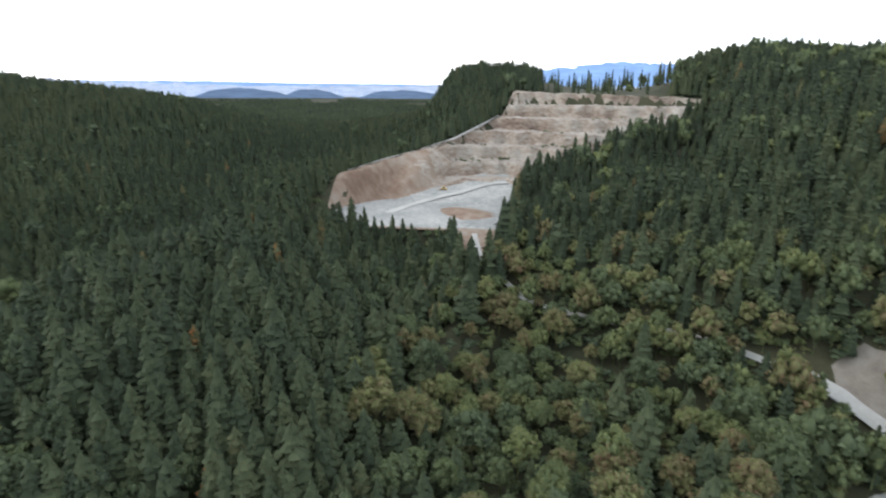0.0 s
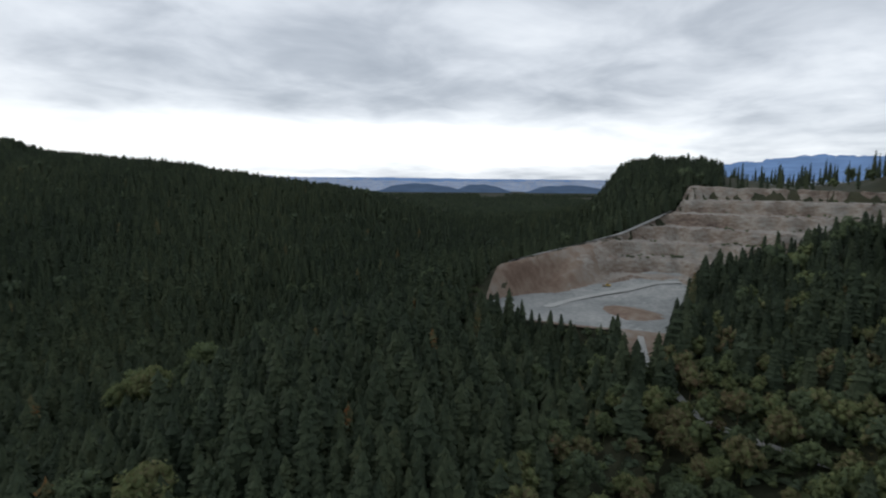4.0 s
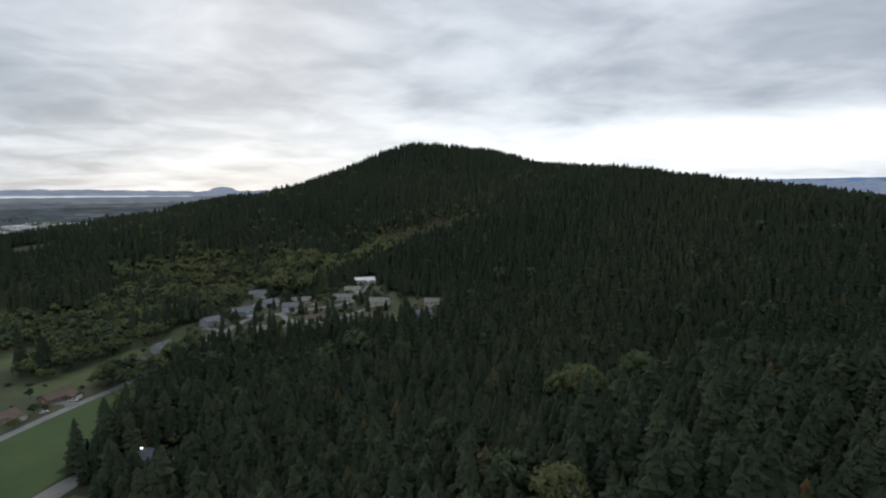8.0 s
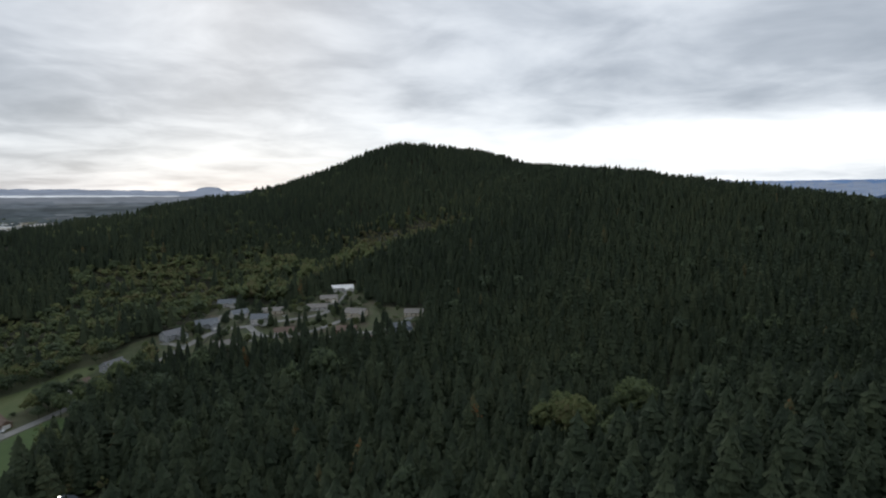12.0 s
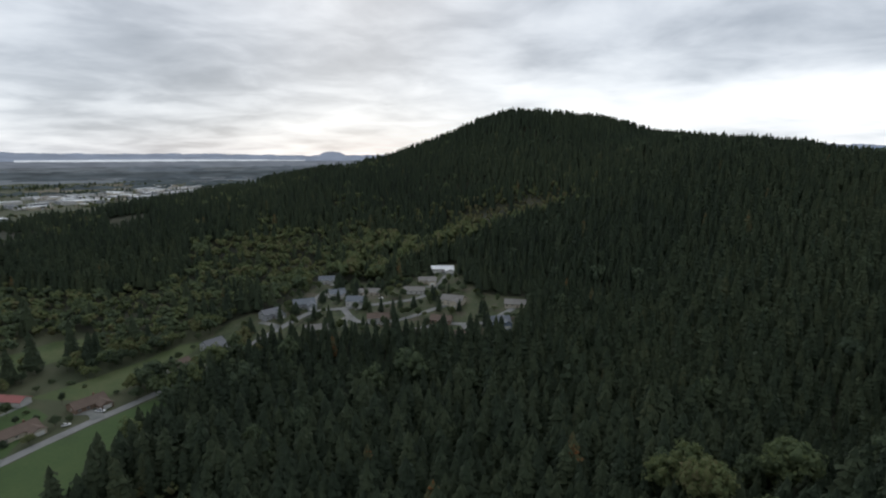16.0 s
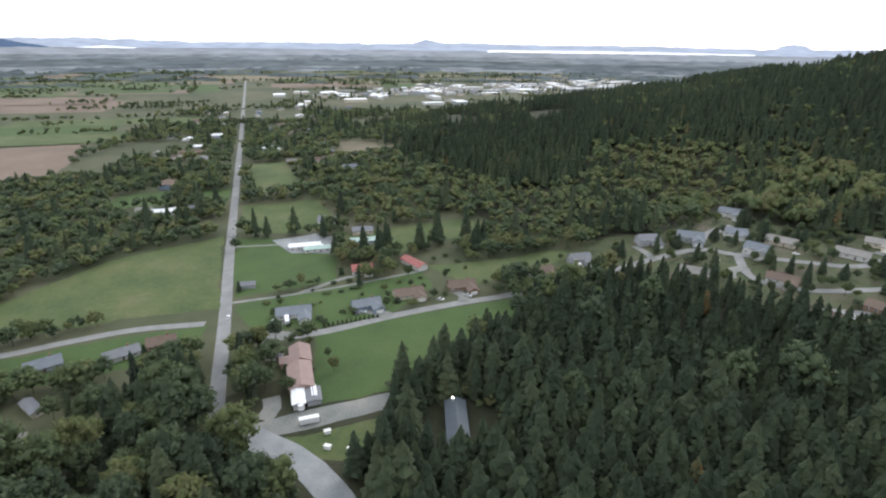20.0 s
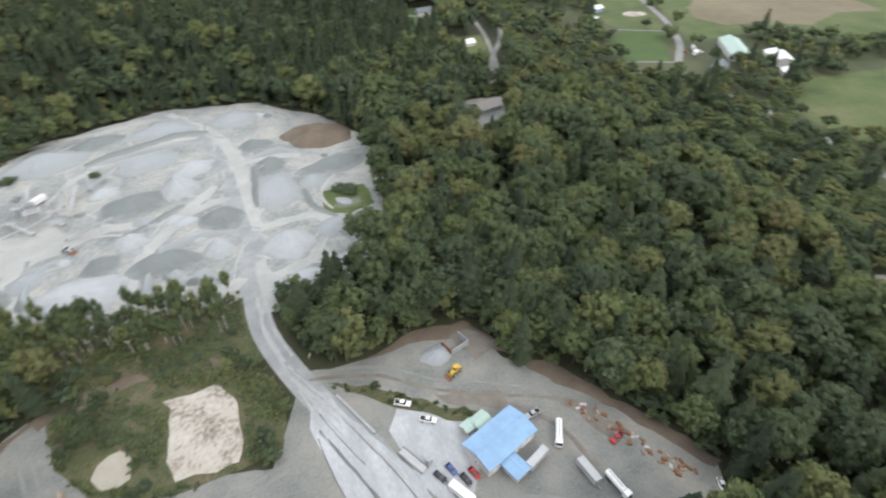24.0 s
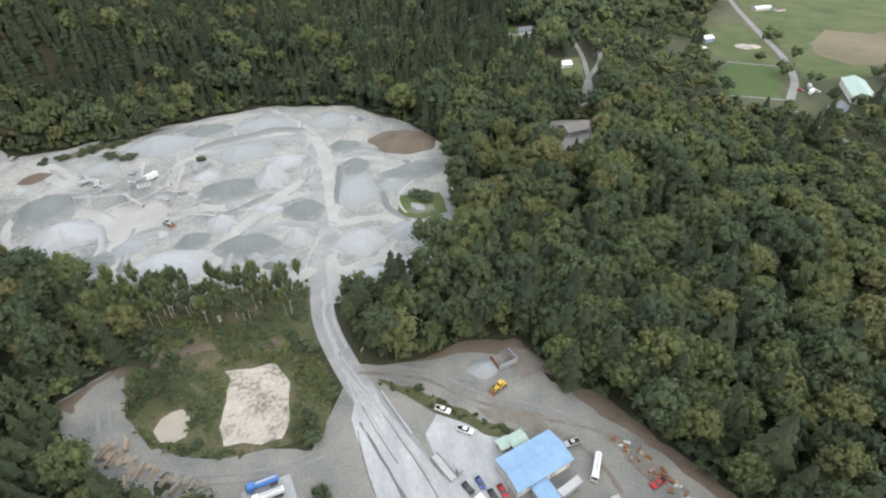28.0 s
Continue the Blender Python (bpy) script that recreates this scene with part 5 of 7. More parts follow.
def conifer_share(x, y):
    """How much of the wood is conifers."""
    share = np.full(x.shape, .982)
    south = step01(y - .9 * np.maximum(-60 - x, 0) * (x > -215), 85, 45)
    share -= south * np.where(x > 60, .64, .80)
    share += .55 * blob(x, y, -190, -420, 130, 170) * south + .85 * blob(x, y, 86, 46, 40, 22)
    share -= .35 * blob(x, y, 80, 258, 48, 30)
    share -= .5 * blob(x, y, 0, 118, 55, 28) + .75 * blob(x, y, 185, 20, 75, 60)
    share += .5 * step01(x, 215, 300) * step01(y, -460, -260)
    share -= .97 * blob(x, y, -50, 800, 140, 52)                 # the brown clearing on the hill
    wx, wy = x + 30 * np.sin(y / 31), y + 24 * np.sin(x / 37)
    share -= .82 * inside(OLIVE, wx, wy)
    share += .4 * step01(y, -215, -280) * step01(x, -260, -120)
    share -= .5 * step01(patchiness(x, y, 42), .35, .75) * step01(x, -180, -330) * step01(y, 430, 520)
    share -= .93 * step01(x, -185, -215) * step01(y, 480, 420)    # the plain
    share += .75 * blob(x, y, -222, 120, 36, 26)
    share -= .75 * step01(x, -560, -640) * step01(height(x, y), 40, 12)
    return np.clip(share, .03, .975)


def woods(x, y):
    """Which places carry trees at all: the hills wholly, the plain in copses."""
    plain = inside(PLAIN, x, y)
    far_plain = x < -560
    brush = .6 * blob(x, y, -318, -90, 50, 110) + .5 * blob(x, y, -820, 205, 150, 50) + .5 * blob(x, y, -660, 350, 110, 60) + .45 * blob(x, y, -940, 330, 120, 60) + .5 * blob(x, y, -590, 80, 130, 75) + .45 * blob(x, y, -520, 300, 110, 50) + .5 * blob(x, y, -330, 380, 60, 60) + .65 * blob(x, y, -780, 420, 160, 120) + .55 * blob(x, y, -1020, 560, 220, 130) + .35 * blob(x, y, -700, 170, 90, 45)
    turn = np.degrees(np.arctan2(x + 25, y + 45)) % 360
    saddle = (turn > 73.5) & (turn < 86) & (np.hypot(x + 25, y + 45) > 610) & (np.hypot(x + 25, y + 45) < 930)
    copse = brush + patchiness(x, y, 37) + .35 * patchiness(x, y, 13)
    return np.where(far_plain, copse > .64, np.where(plain, copse > .60, ~saddle | (np.mod(x * 7.3 + y * 3.1, 1) < .10)))


def plant(x0, x1, y0, y1, gap, keep):
    x, y = jitter_grid(x0, x1, y0, y1, gap)
    k = keep(x, y)
    x, y = x[k], y[k]
    k = open_ground(x, y) & woods(x, y)
    return x[k], y[k]


def near_path(x, y):
    """Distance from the stretch of country that the flight passes over."""
    return np.minimum(np.hypot(x + 10, y - 40), np.hypot(x + 15, y - 120))


near_con = [conifer_shape(78, s) for s in range(6)]
mid_con = [conifer_shape(58, 20 + s, False) for s in range(6)]
outer_con = [conifer_shape(24, 30 + s, False) for s in range(6)]
far_con = [conifer_shape(11, 40 + s, False) for s in range(5)]
near_broad = [broadleaf_shape(19, 1050, 60 + s, leaf=.064, lump=OCTA) for s in range(8)]
mid_broad = [broadleaf_shape(13, 210, 80 + s, leaf=.10, lump=OCTA) for s in range(6)]
shrub_shapes = [broadleaf_shape(4, 40, 70 + s, stem=False, leaf=.17, lump=OCTA) for s in range(4)]
far_broad = [broadleaf_shape(5, 22, 90 + s, stem=False, leaf=.24, lump=OCTA) for s in range(3)]


# ---- single trees ----
SINGLE = {}


def tree(species, x, y, tall, wide, tint, label, group):
    """A tree that stands by itself: trunk and crown."""
    key = (species, int(tint * 10) % 7 + int(tall) % 3 * 10)
    place = pose(x, y, ground_z(x, y) - .1, 0, 0, (x * 37 + y * 11) % 360)
    m = place
    names = {"fir": "fir_tree", "broad": "broadleaf_tree", "birch": "birch_tree", "bush": "bush"}
    if key not in SINGLE:
        root = new(names[species])
        seed = len(SINGLE) + 200
        if species == "fir":
            v, f = conifer_shape(104, seed)
            trunk, crown = (v[:4], f[:3]), (v[4:], f[3:] - 4)
            tm, cm = M["bark"], M["conifer"]
        else:
            v, f, n = broadleaf_shape(*{"broad": (19, 900), "birch": (8, 320), "bush": (9, 360)}[species], seed, stem=species != "bush", leaf=.075)
            if species == "birch":
                v = v.copy()
                v[:, :2] *= np.where(np.arange(len(v)) < n, 1.7, .9)[:, None]
                v[n:, 2] = .42 + (v[n:, 2] - .3) * .85
            if species == "bush":
                v = v.copy()
                v[:, 2] = (v[:, 2] - v[:, 2].min()) / (v[:, 2].max() - v[:, 2].min())
            k = (f < n).all(1)
            trunk, crown = (v[:n], f[k]), (v[n:], f[~k] - n)
            tm, cm = M["birch_bark" if species == "birch" else "bark"], M["broadleaf"]
        size = np.array((wide, wide, tall))
        trunk, crown = (trunk[0] * size, trunk[1]), (crown[0] * size, crown[1])
        if len(trunk[0]):
            solid("trunk", *trunk, tm, root)
        solid("crown", *crown, cm, root, tint=np.full(len(crown[0]), tint), smooth=species != "fir")
        SINGLE[key] = root, wide, tall
        root.matrix_basis = m
        return tagged(root, label, "bush" if species == "bush" else "tree", group)
    src, w0, h0 = SINGLE[key]
    ob = copy_thing(src, pose(0, 0, 0))
    ob.matrix_basis = place @ Matrix.Diagonal((wide / w0, wide / w0, tall / h0, 1))
    return tagged(ob, label, group=group)


def forest(name, x, y, con, broad, where, alone=None):
    share = conifer_share(x, y)
    is_con = rng.random(x.size) < share
    if alone is not None:
        lone = alone(x, y) & (is_con | (rng.random(x.size) < .6))
        placed = np.zeros(x.size, bool)
        for species, label in (("fir", "dark green conifer at the wood's edge"), ("broad", "green broadleaf tree at the wood's edge")):
            w = np.nonzero(lone & (is_con == (species == "fir")))[0][:150]
            placed[w] = True
            for i in w:
                h = rng.normal(22, 4) if species == "fir" else rng.normal(16, 3)
                tree(species, x[i], y[i], h, h * (rng.uniform(.21, .28) if species == "fir" else rng.uniform(.36, .5)), rng.random() * .85, label, "trees at the wood's edge")
        keep = ~placed
        x, y, is_con, share = x[keep], y[keep], is_con[keep], share[keep]
    p = np.stack([x, y], 1)
    k = is_con
    n = int(k.sum())
    far_off = step01(np.hypot(x[k] + 10, y[k] - 60), 350, 800)
    hgt = (21 + rng.normal(size=n) * (4.6 - 2.6 * far_off)).clip(9, 33) * (1 - .3 * step01(patchiness(x[k], y[k], 55), .7, .95))
    tint = (rng.random(n) * .55 + .35 * patchiness(x[k], y[k], 90) + .05 * rng.normal(size=n)).clip(0, .9)
    tint = np.where(rng.random(n) < .006, 1.1, tint)
    turn = np.degrees(np.arctan2(x[k] + 25, y[k] + 45)) % 360
    lanky = (turn > 73.5) & (turn < 86) & (np.hypot(x[k], y[k]) > 600)
    hgt = np.where(lanky, hgt * 1.3, hgt)
    scatter(name + "_conifers", con, p[k], hgt, hgt * rng.uniform(.23, .32, n) * (1 + .1 * far_off) * np.where(lanky, .45, 1), tint, M["conifer"], "dense dark green conifers " + where, "forest")
    chosen = rng.random(x.size) < np.where(near_path(x, y) < 225, .46, .66)
    k = ~is_con & ~chosen & (near_path(x, y) < 330)
    n = int(k.sum())
    if n:
        scatter(name + "_undergrowth", shrub_shapes, p[k], rng.uniform(4, 9, n), rng.uniform(3, 4.6, n), (rng.random(n) * .75).clip(0, .8), M["broadleaf"], "low green undergrowth between the trees", "undergrowth")
    k = ~is_con & chosen
    n = int(k.sum())
    autumn = .18 * step01(x[k], 60, 150) * step01(y[k], 150, 70) + .8 * blob(x[k], y[k], -50, 800, 160, 60) + .3 * step01(x[k], -30, -120) * step01(y[k], 480, 600)
    close = near_path(x[k], y[k]) < 260
    hgt = np.where(close, rng.normal(19.5, 5, n).clip(8, 31), rng.normal(16, 3.8, n).clip(7, 25)) * (1 - .66 * blob(x[k], y[k], -50, 800, 140, 60)) * (1 - .42 * step01(x[k], -215, -260) * (y[k] > -420)) * (1 - .3 * blob(x[k], y[k], 190, 0, 90, 90))
    tint = ((np.where(rng.random(n) < .22, .82, rng.random(n) ** 1.3 * .72) + .15 * patchiness(x[k], y[k], 40)) * (.35 + .65 * step01(share[k], .95, .7)) * (1 - .3 * step01(y[k], 400, 560)) + .16 * inside(OLIVE, x[k], y[k]) + autumn - .04).clip(0, np.where(y[k] > 300, .9 + .1 * blob(x[k], y[k], -50, 800, 140, 60), 1.05))
    scatter(name + "_broadleaves", broad, p[k], hgt, hgt * rng.uniform(.33, .46, n) * (1 + .35 * step01(x[k], -215, -260)), tint, M["broadleaf"], "mixed green and yellowing broadleaf trees " + where, "woodland", smooth=True)


x, y = plant(-260, 240, -200, 360, 5.9, lambda x, y: near_path(x, y) < 225)
forest("near_wood", x, y, near_con, near_broad, "around the works and the spur",
       alone=lambda x, y: (x > -175) & (x < -60) & (y > -45) & (y < 128) | (x > -178) & (x < -62) & (y > 180) & (y < 262))
# bushes and saplings along the open edges of the wood
x, y = plant(-210, 330, -270, 250, 4.2, lambda x, y: near_path(x, y) < 360)
k = np.zeros(x.size, bool)
for a in range(8):
    k |= ~open_ground(x + 12 * math.cos(a * .785), y + 12 * math.sin(a * .785))
k &= rng.random(x.size) < .8
x, y, n = x[k], y[k], int(k.sum())
scatter("edge_scrub", shrub_shapes, np.stack([x, y], 1), rng.uniform(2.2, 8, n), rng.uniform(2.2, 4, n), (rng.random(n) * .95).clip(0, .9), M["broadleaf"], "bushes and saplings along the wood's edge", "scrub")
x, y = plant(-440, 440, -400, 540, 6.0, lambda x, y: (near_path(x, y) >= 225) & (near_path(x, y) < 400))
forest("middle_wood", x, y, mid_con, mid_broad, "on the lower slopes")
x, y = plant(-740, 860, -660, 900, 6.6, lambda x, y: (near_path(x, y) >= 400) & (near_path(x, y) < 740))
forest("outer_wood", x, y, outer_con, far_broad, "up the slopes")
x, y = plant(-1100, 1500, -900, 1500, 8.3, lambda x, y: (near_path(x, y) >= 740) & ((height(x, y) > 12) | (x > -300) & (y < 0)) & (np.hypot(x, y) < 1650) & ~((y < -150) & (x > 260)) & (y > -720))
forest("hill_wood", x, y, far_con, far_broad, "covering the far hills")
x, y = plant(-1350, -600, -450, 900, 8.5, lambda x, y: (near_path(x, y) >= 740) & (height(x, y) <= 12) & (np.hypot(x, y) < 1400) & (patchiness(x, y, 60) + .7 * blob(x, y, -850, 400, 260, 200) > .56))
forest("plain_wood", x, y, outer_con, far_broad, "between the fields and houses of the plain")
hx, hy = [], []
for poly in HEDGED:
    for (x0, y0), (x1, y1) in zip(poly[:2], poly[1:3]):
        n = int(math.hypot(x1 - x0, y1 - y0) / 6)
        t = np.arange(n) / n
        hx.append(x0 + (x1 - x0) * t + rng.normal(size=n) * 3)
        hy.append(y0 + (y1 - y0) * t + rng.normal(size=n) * 3)
hx, hy = np.concatenate(hx), np.concatenate(hy)
k = (rng.random(hx.size) < .9) & (patchiness(hx, hy, 45) > .42)
forest("hedgerow", hx[k], hy[k], far_con, far_broad, "in hedgerows between fields")
x, y = plant(-2700, -1100, -1500, 2600, 13, lambda x, y: (np.hypot(x, y) < 3000) & (height(x, y) < 30))
k = patchiness(x, y, 90) + .3 * patchiness(x, y, 21) > 1.02
x, y = x[k], y[k]
forest("plain_copse", x, y, far_con, far_broad, "in copses and shelter belts on the plain")


tr = random.Random(8)
for i in range(95):
    x, y = tr.uniform(2, 90), tr.uniform(-48, -24)
    tree("birch", x, y, tr.uniform(11, 18), tr.uniform(2.5, 3.9), tr.uniform(.2, .8), "slender birch with a pale trunk before the yard", "birches along the yard")
for i in range(330):
    x, y = tr.uniform(-240, -15), tr.uniform(428, 610)
    if not inside([(-258, 430), (-222, 392), (-50, 422), (-12, 500), (-60, 545), (-100, 640), (-150, 585), (-230, 566)], np.array(x), np.array(y)):
        continue
    if any(math.hypot(x - hx_, y - hy_) < 10.5 for hx_, hy_ in BUILT) or any(line_distance(line, np.array([x]), np.array([y]), w)[0] < w + 1 for line, w in LINES):
        continue
    if i % 3 == 1:
        tree("fir", x, y, tr.uniform(8, 19), tr.uniform(2.6, 5.2), tr.uniform(.0, .6), "dark fir standing between houses", "garden trees")
    else:
        tree("broad", x, y, tr.uniform(4, 10), tr.uniform(2.4, 5), tr.uniform(.05, .7), "rounded garden tree between houses", "garden trees")
for x, y, kind, h, w, t in [
    (-218, 193, "broad", 8, 4.2, .15), (-176, 204, "fir", 20, 4, .3), (-300, 247, "fir", 17, 2.8, .2), (-340, 292, "fir", 26, 5, .3), (-346, 286, "fir", 24, 4.6, .2), (-352, 296, "fir", 25, 5, .4), (-296, 283, "broad", 9, 4, .3),
    (-412, 196, "broad", 10, 5, .1), (-404, 265, "fir", 20, 4.6, .2), (-336, 178, "fir", 8, 2.6, .2), (-318, 262, "broad", 8, 4, .4), (-262, 178, "broad", 13, 6, .05), (-258, 168, "broad", 14, 6, .1), (-248, 172, "broad", 10, 5, .2),
    (-232, 150, "broad", 13, 6, .15), (-222, 160, "broad", 11, 6, .2), (-214, 168, "broad", 8, 4.5, .3), (-240, 318, "broad", 8, 5, .92), (-236, 336, "broad", 9, 5, .2), (-256, 262, "broad", 5, 4, .15), (-259, 280, "broad", 6, 4, .25),
    (-8, 54, "bush", 5, 3.6, .2), (-4, 29, "bush", 6, 4, .12), (-41, 20, "bush", 3, 2, .2), (55, 4, "broad", 10, 4, .5), (50, 8, "broad", 8, 4, .35), (46, -2, "broad", 9, 4, .2), (92, -6, "bush", 4, 7, .86), (97, -9, "bush", 5, 6, .9), (86, -3, "bush", 3.5, 5, .8),
    (-59, -108, "bush", 3, 8, .1), (110, -75, "bush", 4, 3.5, .1), (68, -170, "bush", 3, 4, .2), (112, -180, "bush", 3, 6, .25), (124, -184, "bush", 3, 6, .3), (-96, 10, "broad", 12, 5.5, .72), (-90, 0, "broad", 11, 5, .7), (-118, 40, "broad", 15, 6.5, .72), (-126, 48, "broad", 16, 7, .66),
    (-376, -190, "broad", 13, 6, .12), (-346, -332, "fir", 18, 4.6, .2), (-340, -312, "fir", 20, 5, .25), (-356, -340, "fir", 17, 4.6, .3)]:
    tree(kind, x, y, h, w, t, {"broad": "rounded broadleaf tree standing alone", "fir": "tall dark fir standing alone", "bush": "low dense bush on open ground"}[kind], "single trees" if kind != "bush" else "bushes")
for hx_, hy_ in list(BUILT):
    if not (-335 < hx_ < -228 and 165 < hy_ < 415):
        continue
    for i in range(4):
        a, d = tr.uniform(0, 6.28), tr.uniform(11, 17)
        x, y = hx_ + d * math.cos(a), hy_ + d * math.sin(a)
        if any(line_distance(line, np.array([x]), np.array([y]), w)[0] < w + .5 for line, w in LINES) or any(math.hypot(x - a_, y - b_) < 10.5 for a_, b_ in BUILT):
            continue
        tree("fir" if i == 3 else "broad", x, y, tr.uniform(4, 9), tr.uniform(2, 3.8), tr.uniform(.05, .8), "garden tree beside a house", "garden trees")
# a clipped row of young conifers along the street
for k in range(13):
    tree("fir", -262 + k * .55, 206 + k * 2.6, 3.2, .9, .3, "small clipped conifer in a row along the street", "row of conifers")
for i in range(40):
    tree("bush", tr.uniform(-320, -256), tr.uniform(180, 330), tr.uniform(1.2, 3), tr.uniform(1.5, 3.2), tr.uniform(.05, .7), "garden shrub on a lawn", "garden shrubs")
for i in range(34):
    q = tr.random()
    tree("bush", 158 - 34 * q + tr.uniform(-4, 4), -181 - 20 * q + tr.uniform(-3, 3), tr.uniform(1.5, 4), tr.uniform(1.8, 3.4), tr.uniform(.1, .8), "scrub bush beside the haul track", "bushes beside the haul track")
for i in range(70):
    x, y = tr.uniform(-10, 60), tr.uniform(-10, 34)
    if 1 < x < 29 and -3 < y < 36 or 35 < x < 49 and 11 < y < 30 or any(line_distance(line, np.array([x]), np.array([y]), w)[0] < w for line, w in LINES):
        continue
    tree("bush", x, y, tr.uniform(.8, 2.2), tr.uniform(1.2, 2.6), tr.uniform(.1, .75), "weedy shrub on the pond bank", "shrubs on the bank")

sheet("scrub_strip", [(-10, -44), (90, -56), (84, -24), (40, -10), (-4, -6)], M["weedy"], .04, "brown and green scrub between yard and ponds", "scrub", clear=False, ragged=2)
for i in range(60):
    x, y = tr.uniform(3, 84), tr.uniform(-44, -10)
    tree("bush", x, y, tr.uniform(1, 3.2), tr.uniform(1.6, 3.4), tr.uniform(.15, .9), "low scrub bush before the yard", "scrub bushes")
# weeds and tufts round the settling ponds and before the yard
x, y = jitter_grid(-14, 92, -58, 40, 1.5)
k = (inside([(66, -6), (88, -24), (92, -54), (-8, -46), (-4, -8), (-12, 14), (-8, 32), (20, 38), (44, 32), (58, 16)], x, y)
     & ~inside([(27, -1), (4, 1), (2, 20), (4, 34), (16, 36), (27, 32), (26, 16)], x, y) & ~inside([(47, 15), (40, 12), (36, 20), (37, 28), (44, 29), (49, 23)], x, y))
k &= patchiness(x, y, 6) + .5 * rng.random(x.size) > .62
for line, w in LINES:
    k &= line_distance(line, x, y, w) > w - 2
x, y, n = x[k], y[k], int(k.sum())
tufts = [broadleaf_shape(2, 10, 150 + s, stem=False, leaf=.3, lump=OCTA) for s in range(4)]
scatter("weeds", tufts, np.stack([x, y], 1), rng.uniform(.4, 2.2, n) * (.5 + patchiness(x, y, 9)), rng.uniform(.7, 1.5, n), (rng.random(n) * .5 + .5 * patchiness(x, y, 12)).clip(0, 1), M["broadleaf"], "rank green and browning weeds round the ponds", "weeds")
# bushes added in rows on the quarry's ledges, drawing its dark shadow and rock lines
bu, bv = rng.uniform(430, 640, 900), rng.uniform(-225, 40, 900)
bx, by = -25 + bu * .927 - bv * .375, -45 + bu * .375 + bv * .927
_, before, behind, _, _ = quarry(bx, by)
k = (before > 12) & (behind > 8) & (patchiness(bx, by, 17) > .55) & (np.mod(quarry(bx, by)[0] - 5, 13) < 1.2)
bx, by = bx[k], by[k]
n = len(bx)
scatter("ledge_scrub", far_broad, np.stack([bx, by], 1), rng.uniform(1.5, 3.5, n), rng.uniform(1.2, 2.6, n), rng.random(n) * .6, M["broadleaf"], "rows of scrub added as dark shadow lines along the quarry ledges", "scrub", smooth=True)
# belts of trees far out on the plain
bx, by = [], []
for i in range(75):
    rr, a0, span = hr.uniform(1150, 3100), hr.uniform(35, 125), hr.uniform(2, 9)
    n = int(rr * radians(span) / 6.5)
    a = np.radians(a0 + span * np.arange(n) / n)
    bx.append(-rr * np.sin(a) + rng.normal(size=n) * 4)
    by.append(rr * np.cos(a) + rng.normal(size=n) * 4)
bx, by = np.concatenate(bx), np.concatenate(by)
k = height(bx, by) < 120
forest("far_belt", bx[k], by[k], far_con, far_broad, "in long belts far out on the plain")
# wooded lowland beyond the valley
x, y = jitter_grid(600, 3900, 500, 4300, 30)
turn, r = np.degrees(np.arctan2(x, y)), np.hypot(x, y)
k = (turn > 26) & (turn < 68) & (r > 1450) & (r < 4350) & (patchiness(x, y, 210) > .16)
x, y, n = x[k], y[k], int(k.sum())
scatter("lowland_wood", far_con, np.stack([x, y], 1), rng.uniform(16, 27, n), rng.uniform(13, 19, n), (rng.random(n) * .5 + .3 * patchiness(x, y, 120)).clip(0, .8), M["conifer"], "dark woods over the lowland beyond the valley", "forest")


# ---- works yard ----
def stockpile(x, y, r, h, mat, label, stretch=1.0, turn=0.0, flat=0.0, seed=0):
    """A heap of loose stone: straight slopes with gullies, an uneven crest and a flared foot."""
    rings, sides = 12, 44
    v = [(0, 0, h * (1 - flat))]
    for k in range(1, rings + 1):
        q = k / rings
        for j in range(sides):
            a = 2 * math.pi * j / sides
            n = noise.noise((math.cos(a) * 1.5 + seed, math.sin(a) * 1.5, q * 1.2 + seed))
            gully = noise.noise((math.cos(a) * 6 + seed, math.sin(a) * 6, seed)) * q * (1 - q) * .55
            rr = r * q * (1 + .26 * n * q)
            rise = (1 - q) * (1.12 - .30 * q) * (1 + .14 * n) + gully + .03 * noise.noise((a * 2, q * 7, seed))
            top = (1 - flat) * (1 + .10 * noise.noise((rr * math.cos(a) * .25, rr * math.sin(a) * .25, seed)))
            v.append((rr * math.cos(a) * stretch, rr * math.sin(a), max(h * min(top, rise), 0) - (.3 if k == rings else 0)))
    tri = [(0, 1 + j, 1 + (j + 1) % sides) for j in range(sides)]
    for k in range(rings - 1):
        for j in range(sides):
            a, b = 1 + k * sides + j, 1 + k * sides + (j + 1) % sides
            tri += [(a, a + sides, b + sides), (a, b + sides, b)]
    dusty = [1.0] + [min(1, max(0, 2.0 * (1 - k / rings) + .5 * noise.noise((k * .5, j * .6, seed)))) for k in range(1, rings + 1) for j in range(sides)]
    ob = solid("stockpile", v, tri, M[mat], smooth=True, tint=dusty)
    ob.matrix_world = pose(x, y, .05, 0, 0, turn)
    return tagged(ob, label, "stockpile", "heaps of crushed stone")


